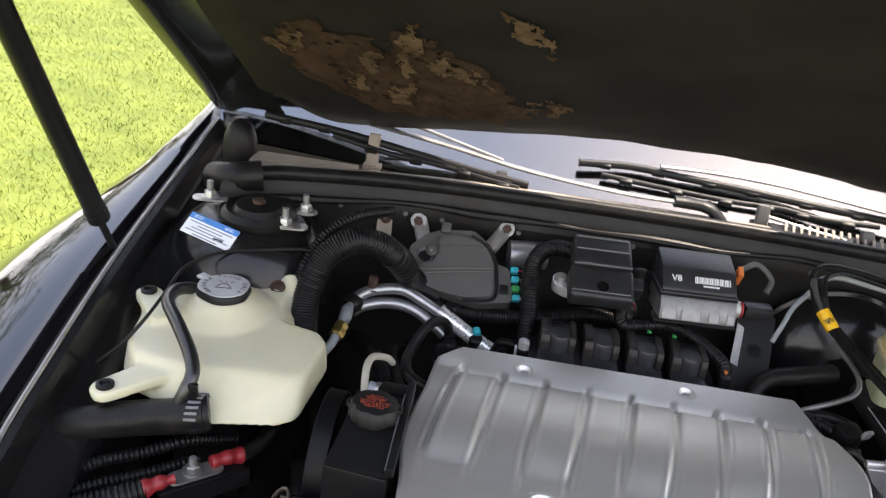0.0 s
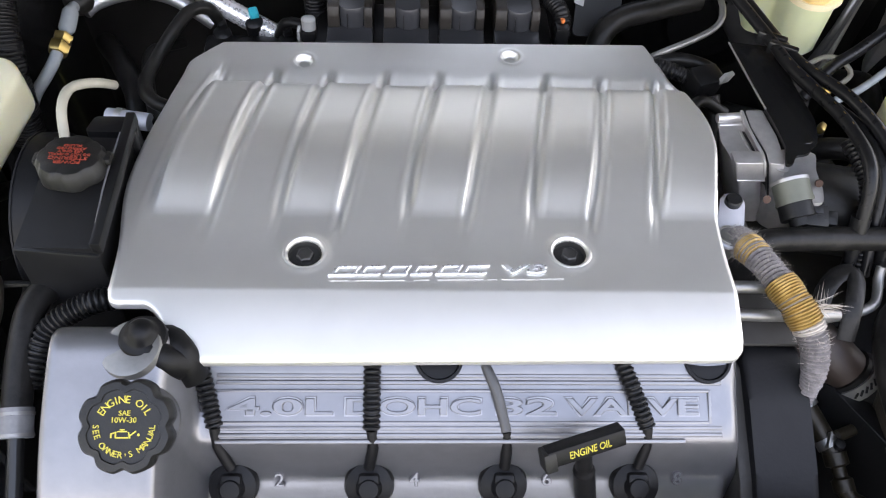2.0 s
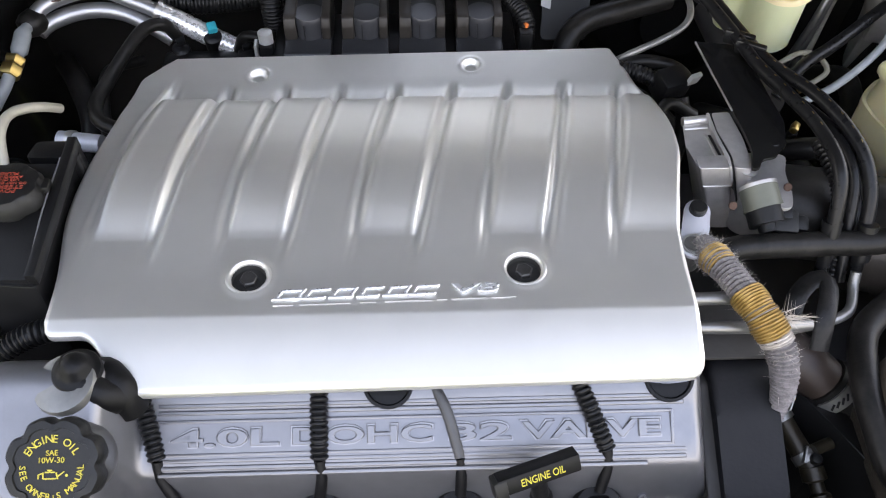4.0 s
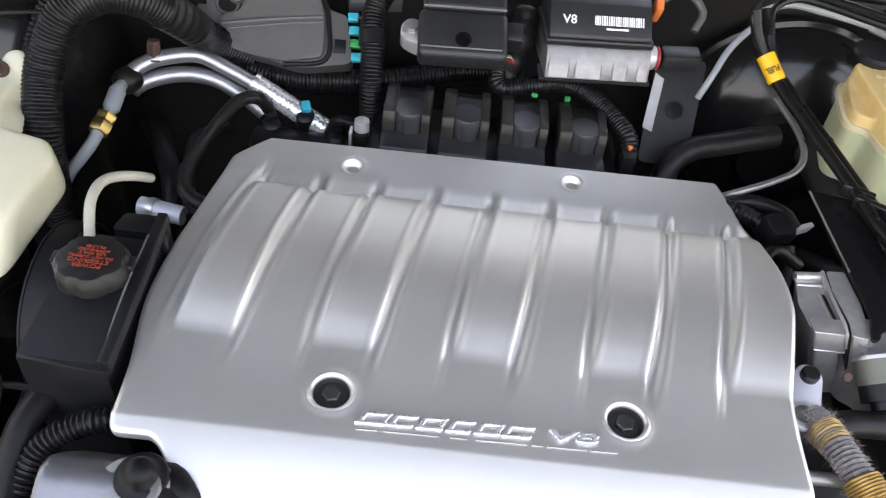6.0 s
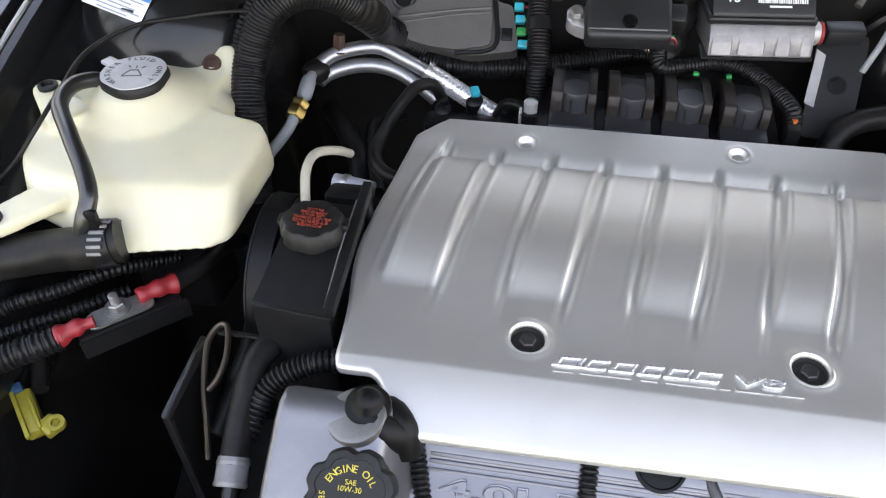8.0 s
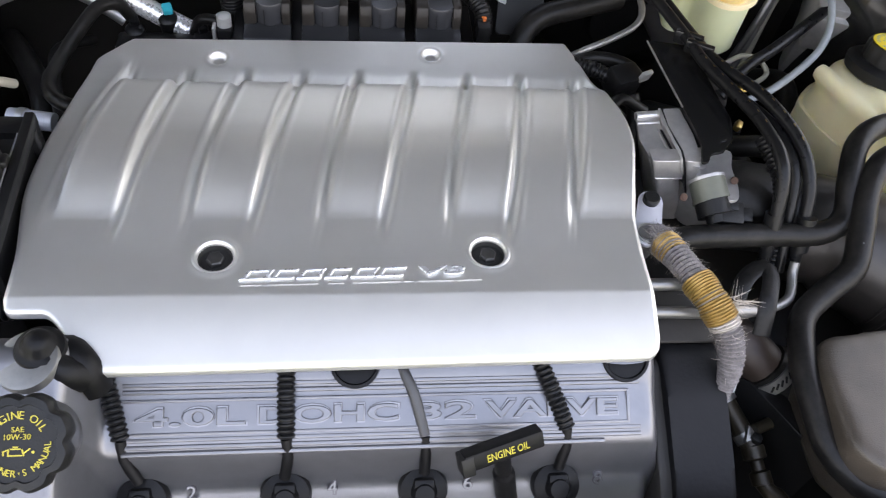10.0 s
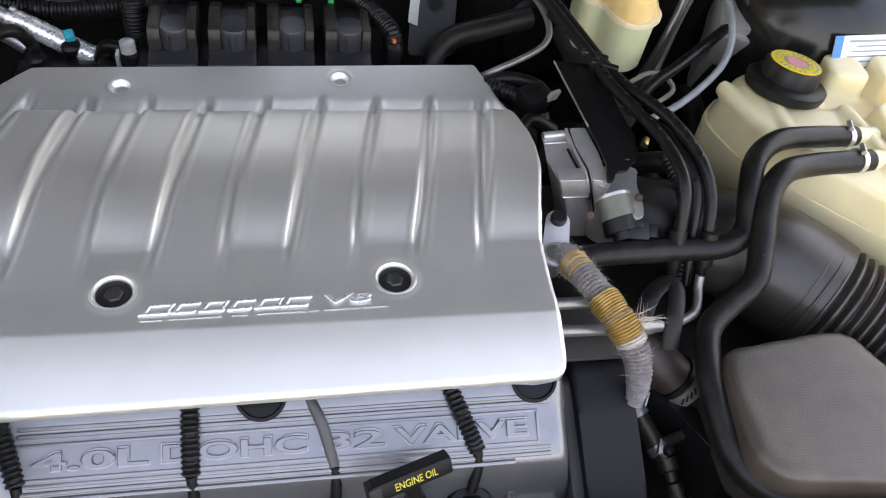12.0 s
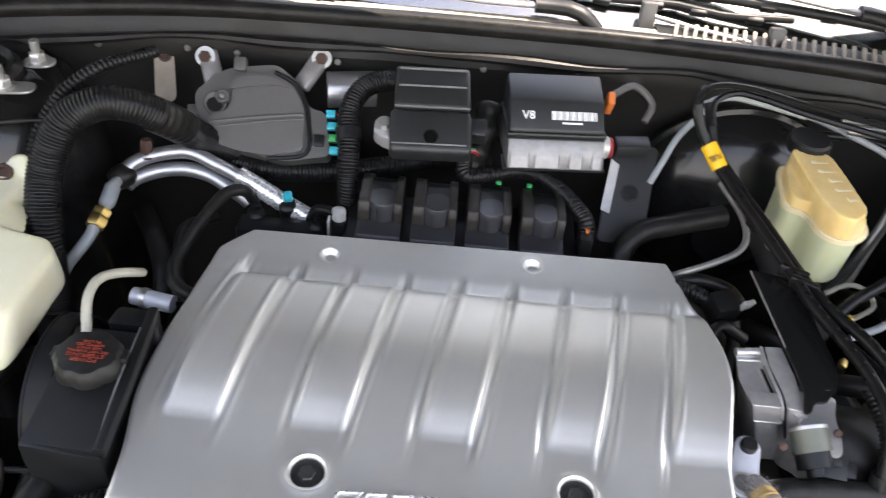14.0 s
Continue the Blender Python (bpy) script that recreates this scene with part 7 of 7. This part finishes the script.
part("clamp_ball", lathe([(0.0, -0.005), (0.0045, -0.003), (0.005, 0.0), (0.0045, 0.003), (0.0, 0.005)], pose(0.3065, 0.0400, 0.7150), 14), CAPBLACK, c2)
single("side_plate", prism([(0.30, 0.09), (0.335, 0.07), (0.36, 0.0), (0.352, -0.005), (0.325, 0.05)], 0.60, 0.735, 0.002), BLACK, "black plate beside the coolant hose", "plate")

# ---- coolant tank, hoses, air box ----
ct = thing("coolant_tank", (0.59, 0.27, 0.60), "amber-stained plastic coolant expansion tank", "coolant tank")
top = rounded([(0.437, 0.385), (0.470, 0.418), (0.56, 0.424), (0.735, 0.40), (0.735, 0.10), (0.665, 0.105), (0.60, 0.160), (0.50, 0.262), (0.455, 0.312), (0.440, 0.355)], 0.02)
cc = Vector((0.58, 0.27))
part("lower_half", prism(top, 0.60, 0.79, 0.006, 2, shrink=-0.02), COOLT, ct, sharp=70)
part("seam", prism([((Vector(p) - cc) * 1.02 + cc)[:] for p in top], 0.788, 0.797, 0.002, 2), COOLT, ct)
bm = prism(top, 0.794, 0.836, 0.014, 4, shrink=0.05)
for poly, z in (
    ([(0.600, 0.352), (0.605, 0.405), (0.72, 0.395), (0.72, 0.345)], 0.868),
    ([(0.552, 0.372), (0.556, 0.412), (0.598, 0.408), (0.598, 0.362)], 0.864),
    ([(0.580, 0.245), (0.575, 0.335), (0.72, 0.335), (0.72, 0.235)], 0.860),
    ([(0.62, 0.165), (0.585, 0.235), (0.72, 0.228), (0.72, 0.13)], 0.852),
    ([(0.468, 0.352), (0.485, 0.405), (0.550, 0.408), (0.546, 0.345)], 0.841),
    ([(0.490, 0.285), (0.498, 0.350), (0.560, 0.345), (0.572, 0.262), (0.53, 0.258)], 0.841),
    ([(0.452, 0.330), (0.462, 0.392), (0.482, 0.392), (0.488, 0.318)], 0.840),
):
    prism(rounded(poly, 0.014), 0.80, z, 0.008, 3, shrink=0.06, bm=bm)
for pts in ([(0.446, 0.392, 0.832), (0.452, 0.352, 0.834), (0.470, 0.312, 0.832)], [(0.489, 0.356, 0.837), (0.486, 0.312, 0.836), (0.505, 0.272, 0.834), (0.53, 0.255, 0.826)], [(0.56, 0.345, 0.84), (0.566, 0.300, 0.842), (0.575, 0.25, 0.84)]):
    sweep(pts, 0.009, 10, bm=bm)
moulded(part("upper_half", bm, COOLT, ct, "amber-stained upper half", sharp=70), 0.0032, 6)
CM = pose(0.5095, 0.3795, 0.8445, -9, 6, 0)
ccap = part("cap", lathe([(0.0305, 0.006), (0.0305, 0.009), (0.0300, 0.022), (0.0285, 0.0250), (0.0, 0.0255)], CM, 72, lobes=9, depth=0.05), CAPBLACK, ct, "black flanged cap with a yellow top")
part("cap_flange", lathe([(0.030, -0.012), (0.041, -0.006), (0.0425, 0.0), (0.0425, 0.004), (0.0395, 0.0065), (0.033, 0.0078), (0.0, 0.008)], CM, 56), CAPBLACK, ccap, "wide black flange")
part("cap_disc", lathe([(0.0, 0.0254), (0.0268, 0.0254), (0.0268, 0.0262), (0.0, 0.0262)], CM, 40), DISC, ccap, "yellow printed disc")
part("cap_centre", lathe([(0.0, 0.0261), (0.0105, 0.0261), (0.0105, 0.0267), (0.0, 0.0267)], CM, 12), PINK, ccap, "faded pink centre")
bm = bmesh.new()
for k in range(26):
    w = k * 2 * math.pi / 26
    if k % 7 == 6:
        continue
    rbox((0.0018, 0.0032, 0.0004), CM @ pose(0.0225 * math.cos(w), 0.0225 * math.sin(w), 0.0264, 0, 0, math.degrees(w) + 90), 0, bm=bm)
    if k % 2:
        rbox((0.0016, 0.0026, 0.0004), CM @ pose(0.0165 * math.cos(w), 0.0165 * math.sin(w), 0.0264, 0, 0, math.degrees(w) + 90), 0, bm=bm)
part("cap_print", bm, INK, ccap)
part("cap_ring", lathe([(0.0122, 0.0262), (0.0130, 0.0266), (0.0136, 0.0262), (0.0122, 0.0262)], CM, 40), INK, ccap)

for name, pts, r, end in (
    ("coolant_hose", [(0.235, 0.172, 0.818), (0.252, 0.176, 0.820), (0.320, 0.181, 0.817), (0.372, 0.182, 0.818), (0.395, 0.194, 0.826), (0.402, 0.222, 0.846), (0.414, 0.250, 0.861), (0.446, 0.273, 0.862), (0.494, 0.287, 0.854), (0.548, 0.298, 0.844)], 0.0105, (0.545, 0.297, 0.8445)),
    ("coolant_hose", [(0.552, 0.267, 0.840), (0.481, 0.254, 0.848), (0.436, 0.234, 0.857), (0.413, 0.208, 0.847), (0.402, 0.173, 0.826), (0.391, 0.147, 0.811), (0.367, 0.133, 0.796), (0.345, 0.115, 0.786), (0.333, 0.079, 0.781), (0.332, 0.041, 0.772), (0.338, 0.0, 0.762), (0.368, -0.030, 0.752), (0.42, -0.05, 0.73)], 0.0112, (0.545, 0.2665, 0.841)),
):
    h = thing(name, (pts[0][0], pts[0][1], pts[0][2] - r), "black rubber coolant hose with a steel end clamp", "hose", "coolant hoses")
    part("tube", sweep(pts, r, 18), RUBBER, h)
    e = Vector(end)
    d = Vector((0.98, 0.16, -0.12)).normalized()
    part("clamp", sweep([e - d * 0.011, e - d * 0.005], r + 0.0013, 24, raw=True), STEEL, h, "steel hose clamp")
    part("clamp_screw", rod(e - d * 0.008 + Vector((-0.002, -0.004, r + 0.0022)), e - d * 0.008 + Vector((0.002, 0.008, r + 0.0022)), 0.0028, seg=8), STEEL, h)
    part("nozzle", sweep([e - d * 0.004, e + d * 0.03], r * 0.92, 16, raw=True), COOLT, h)
    if pts[0][0] > 0.5:
        part("hose_print", bars([(0, 0.0, 0.0022, 0.004), (0.006, 0, 0.002, 0.004), (0.012, 0, 0.0022, 0.004), (0.021, 0, 0.002, 0.004)], pose(0.398, 0.160, 0.8300, 30, -10, 70), 0.0003), GREYHOSE, h)

# intake duct
du = thing("intake_duct", (0.50, 0.16, 0.62), "large black plastic intake duct with ribbed bellows", "intake duct")
part("duct", sweep([(0.385, 0.238, 0.755), (0.425, 0.232, 0.757), (0.465, 0.206, 0.752), (0.500, 0.174, 0.745)], lambda s: 0.048 + 0.012 * smooth(0, 0.08, s), 32), DUSTDUCT, du, "smooth black duct")
part("bellows", sweep([(0.484, 0.187, 0.748), (0.535, 0.140, 0.738), (0.585, 0.090, 0.727)], lambda s: 0.0600 - 0.0075 * (0.5 - 0.5 * math.cos(2 * math.pi * s / 0.0100)) ** 1.6, 36, 0.0012), DUSTDUCT, du, "ribbed black rubber bellows")
part("clamp_band", sweep([(0.588, 0.087, 0.721), (0.600, 0.075, 0.718)], 0.058, 32, raw=True), STEEL, du, "steel band")
part("outlet", sweep([(0.595, 0.08, 0.719), (0.64, 0.035, 0.71)], 0.052, 24, raw=True), BLACK, du)
ax = thing("air_filter_box", (0.50, 0.02, 0.50), "grained black plastic air filter box", "air filter box")
lidp = rounded([(0.336, 0.070), (0.345, 0.092), (0.452, 0.106), (0.472, 0.100), (0.497, 0.052), (0.52, 0.046), (0.70, 0.066), (0.70, -0.045), (0.50, -0.045), (0.352, -0.030), (0.333, -0.008)], 0.012)
moulded(part("lid", prism(lidp, 0.725, 0.795, 0.014, 4, shrink=0.02), BLACKROUGH, ax, "dusty grained black lid", sharp=70), 0.004, 10)
part("base", prism(rounded([(0.34, 0.09), (0.45, 0.10), (0.49, 0.05), (0.71, 0.06), (0.71, -0.055), (0.35, -0.04)], 0.012), 0.52, 0.728, 0.006, 2), BLACK, ax)
part("clip", rbox((0.02, 0.012, 0.02), pose(0.605, 0.078, 0.79, 0, 0, 20), 0.003), STEEL, ax)

# ---- engine block and dark mass below ----
eb = thing("engine_block", (0.0, 0.25, 0.26), "dark dusty engine block under the covers", "engine block")
part("block", rbox((0.50, 0.42, 0.44), pose(-0.05, 0.26, 0.50), 0.02), DARKMETAL, eb)
part("rear_bank", rbox((0.46, 0.14, 0.10), pose(-0.03, 0.46, 0.71, -30, 0, 0), 0.02), DARKMETAL, eb)
part("intake", rbox((0.40, 0.24, 0.10), pose(-0.04, 0.25, 0.76), 0.02), DARKMETAL, eb)
part("gearbox", rbox((0.32, 0.36, 0.34), pose(0.42, 0.30, 0.46), 0.05, 3), DARKMETAL, eb)
part("front_bank", rbox((0.48, 0.16, 0.3), pose(-0.05, -0.02, 0.52, 30, 0, 0), 0.02), DARKMETAL, eb)
bt = thing("battery_tray", (-0.52, -0.10, 0.40), "black plastic tray in the front corner", "tray")
part("tray", rbox((0.20, 0.30, 0.20), pose(-0.53, -0.06, 0.45), 0.01), BLACK, bt)
hl = [
    ([(-0.35, 0.33, 0.70), (-0.33, 0.38, 0.77), (-0.36, 0.45, 0.77), (-0.40, 0.52, 0.75)], 0.012), ([(-0.30, 0.34, 0.79), (-0.32, 0.40, 0.785), (-0.335, 0.47, 0.775), (-0.31, 0.51, 0.76)], 0.006),
    ([(0.16, 0.40, 0.80), (0.205, 0.415, 0.822), (0.245, 0.41, 0.82), (0.262, 0.395, 0.81)], 0.007), ([(0.13, 0.42, 0.76), (0.19, 0.44, 0.77), (0.24, 0.43, 0.75), (0.27, 0.38, 0.74)], 0.012),
    ([(0.21, 0.33, 0.80), (0.23, 0.36, 0.815), (0.26, 0.36, 0.80)], 0.006), ([(0.30, 0.44, 0.73), (0.33, 0.38, 0.76), (0.37, 0.33, 0.75), (0.40, 0.28, 0.72)], 0.015),
    ([(0.33, 0.33, 0.78), (0.37, 0.31, 0.80), (0.40, 0.30, 0.79), (0.42, 0.33, 0.74)], 0.011),
    ([(-0.42, 0.30, 0.70), (-0.40, 0.24, 0.74), (-0.39, 0.18, 0.73), (-0.40, 0.10, 0.70)], 0.010), ([(0.44, 0.52, 0.72), (0.46, 0.46, 0.76), (0.45, 0.40, 0.75)], 0.012),
]
for pts, r in hl:
    single("black_hose", sweep(pts, r, 12), RUBBER, "dull black rubber hose deep in the bay", "hose", "deep hoses")

# ---- labels on the towers ----
tl = thing("tower_label", (-0.588, 0.449, 0.905), "white notice sticker with a blue band", "sticker")
TM = pose(-0.5895, 0.4495, 0.9175, 38, 4, -19)
part("sheet", rbox((0.078, 0.030, 0.0008), TM, 0), WHITEP, tl)
part("band", rbox((0.078, 0.008, 0.0008), TM @ pose(0, 0.0115, 0.0006), 0), BLUEP, tl, "blue band")
for dx in (-0.025, 0.025):
    part("band_lettering", words("NOTICE", 0.014, 0.0042, TM @ pose(dx, 0.0115, 0.001), 0.0003), WHITEP, tl, "white NOTICE lettering")
part("print", bars([(0.0, 0.004 - 0.0042 * k, 0.068 - 0.014 * ((k * 5) % 3), 0.0016) for k in range(5)], TM @ pose(0, 0, 0.0006), 0.0003), INK, tl)
tr = thing("tower_label", (0.615, 0.41, 0.85), "white coolant notice sticker with a blue end", "sticker")
RM = pose(0.609, 0.4060, 0.869, 66, 0, 4)
part("sheet", rbox((0.090, 0.034, 0.0008), RM, 0), WHITEP, tr)
part("band", rbox((0.010, 0.034, 0.0008), RM @ pose(-0.040, 0, 0.0006), 0), BLUEP, tr, "blue end band")
part("print", bars([(0.006, 0.011 - 0.0055 * k, 0.066 - 0.010 * ((k * 5) % 3), 0.0024 if k == 0 else 0.0016) for k in range(5)], RM @ pose(0, 0, 0.0006), 0.0003), INK, tr)

# ---- wipers ----
def wiper(pivot, arm_pts, blades, thin, label):
    w = thing("wiper", pivot, label, "wiper", "windscreen wipers")
    part("arm", sweep(arm_pts, 0.0068, 12, 0.02, flat=0.45), DULLSTEEL, w, "worn light metal arm")
    part("arm_root", sweep([pivot, Vector(pivot).lerp(Vector(arm_pts[0]), 0.5) + Vector((0, 0, 0.010)), arm_pts[0], Vector(arm_pts[0]).lerp(Vector(arm_pts[1]), 0.25)], 0.012, 14, 0.01, flat=0.7), CAPBLACK, w, "black hooded arm root")
    part("spring_rod", sweep(thin, 0.0028, 8, 0.02), DULLSTEEL, w, "thin worn metal rod")
    for k, pts in enumerate(blades):
        bl = part("blade", sweep(pts, 0.0062 - 0.0018 * k, 10, 0.02, flat=1.0), CAPBLACK, w, "black wiper blade")
        line = spline(pts, 0.03)
        for q in line[1:-1:2]:
            part("blade_claw", rbox((0.020, 0.009, 0.009), pose(*(q + Vector((0, -0.002, -0.002))), 27, 0, -6), 0.002), CAPBLACK, bl)
    return w


wiper((0.112, 0.690, 0.945), [(0.060, 0.703, 0.968), (-0.049, 0.702, 0.968), (-0.191, 0.710, 0.976), (-0.321, 0.727, 0.990), (-0.443, 0.731, 1.003)], [[(-0.187, 0.697, 0.957), (-0.262, 0.703, 0.963), (-0.361, 0.712, 0.973), (-0.448, 0.714, 0.984), (-0.509, 0.713, 0.991), (-0.600, 0.700, 1.002)], [(-0.200, 0.690, 0.953), (-0.252, 0.696, 0.957), (-0.324, 0.704, 0.965), (-0.403, 0.702, 0.970), (-0.494, 0.707, 0.984)]], [(-0.231, 0.721, 0.982), (-0.310, 0.738, 0.995), (-0.370, 0.749, 1.004), (-0.43, 0.750, 1.010)], "windscreen wiper with a worn metal arm at rest")
wiper((0.52, 0.70, 0.95), [(0.44, 0.725, 0.985), (0.346, 0.737, 0.992), (0.265, 0.752, 0.996), (0.181, 0.763, 1.0), (0.09, 0.766, 1.001), (0.011, 0.763, 0.999)], [[(-0.114, 0.755, 0.987), (-0.032, 0.765, 0.990), (0.056, 0.760, 0.987), (0.155, 0.754, 0.984), (0.236, 0.746, 0.981), (0.350, 0.734, 0.979), (0.45, 0.722, 0.975)], [(-0.077, 0.744, 0.977), (0.003, 0.741, 0.973), (0.114, 0.735, 0.970), (0.204, 0.735, 0.971), (0.255, 0.726, 0.968), (0.342, 0.725, 0.971)]], [(0.173, 0.716, 0.963), (0.231, 0.702, 0.958), (0.296, 0.689, 0.953)], "windscreen wiper lying along the glass edge")
for x, y, z, h in ((-0.43, 0.708, 0.955, 0.05), (-0.229, 0.706, 0.95, 0.030), (0.168, 0.715, 0.953, 0.036), (0.32, 0.70, 0.95, 0.03)):
    ho = thing("washer_jet_bracket", (x, y, z - 0.015), "small dusty bracket clipped to the cowl", "bracket", "cowl brackets")
    part("bracket", rbox((0.018, 0.014, h), pose(x, y, z - 0.01 + h / 2, -15, 0, 0), 0.003), GREYP if x > -0.4 else COWL, ho)
    part("foot", rbox((0.028, 0.022, 0.008), pose(x, y, z - 0.012), 0.002), GREYP if x > -0.4 else COWL, ho)


# ---- trees across the lawn ----
BARK = mk("bark", (0.07, 0.05, 0.035), 0.9, 0.0, 0.4, 6, 0.6, 30, 0.05)
LEAF = mk("leaf", (0.035, 0.060, 0.012), 0.6, 0.0, 0.4, 0.8, 0.0, 40, 0.1, col2=(0.07, 0.10, 0.02))


def tree(at, height, seed):
    """A tapered trunk with limbs, and a loose crown of small leaves with gaps."""
    rng = random.Random(seed)
    t = thing("tree", at, "leafy green tree out of direct view round the lawn", "tree", "trees round the lawn")
    o = Vector(at)
    trunk = [o + Vector((rng.uniform(-0.2, 0.2) * k, rng.uniform(-0.2, 0.2) * k, height * 0.62 * k / 4)) for k in range(5)]
    part("trunk", sweep(trunk, lambda s: 0.28 * height / 9 * (1 - 0.8 * s / (height * 0.62)) + 0.03, 10, 0.4), BARK, t)
    tips = []
    for k in range(11):
        a = trunk[1].lerp(trunk[4], 0.15 + 0.08 * k)
        w = k * 2.4 + rng.random()
        b = a + Vector((math.cos(w), math.sin(w), rng.uniform(0.3, 0.9))) * height * rng.uniform(0.16, 0.30)
        m = a.lerp(b, 0.5) + Vector((0, 0, 0.25))
        part("limb", sweep([a, m, b], lambda s: max(0.02, 0.09 - 0.03 * s), 7, 0.4), BARK, t)
        tips += [m, b, a.lerp(b, 0.75)]
    tips.append(trunk[4] + Vector((0, 0, height * 0.22)))
    co, faces = [], []
    for tip in tips:
        for _ in range(10):
            c = tip + Vector((rng.gauss(0, 0.6), rng.gauss(0, 0.6), rng.gauss(0, 0.45))) * height / 9
            for _ in range(14):
                p = c + Vector((rng.gauss(0, 0.22), rng.gauss(0, 0.22), rng.gauss(0, 0.18)))
                u = Vector((rng.gauss(0, 1), rng.gauss(0, 1), rng.gauss(0, 0.6))).normalized()
                v = u.orthogonal().normalized()
                s = rng.uniform(0.06, 0.13)
                i = len(co)
                co += [p - u * s, p + v * s * 0.5, p + u * s, p - v * s * 0.5]
                faces.append((i, i + 1, i + 2, i + 3))
    me = bpy.data.meshes.new("crown")
    me.from_pydata([(q - o)[:] for q in co], [], faces)
    me.materials.append(LEAF)
    crown = new("crown", me)
    crown.parent = t
    tagged(crown, label="loose crown of small green leaves")


# the last three, unseen behind the car, are added to block back sky
for k, (x, y, h) in enumerate(((-12, -6, 11), (-13, -1, 12), (-12, 4, 12.5), (-13.5, 9, 12), (-11.5, 14, 11), (-8, 20, 12), (-3, 15, 13), (3, 14, 13.5), (9, 15, 13))):
    tree((x, y, 0.0), h, 30 + k)
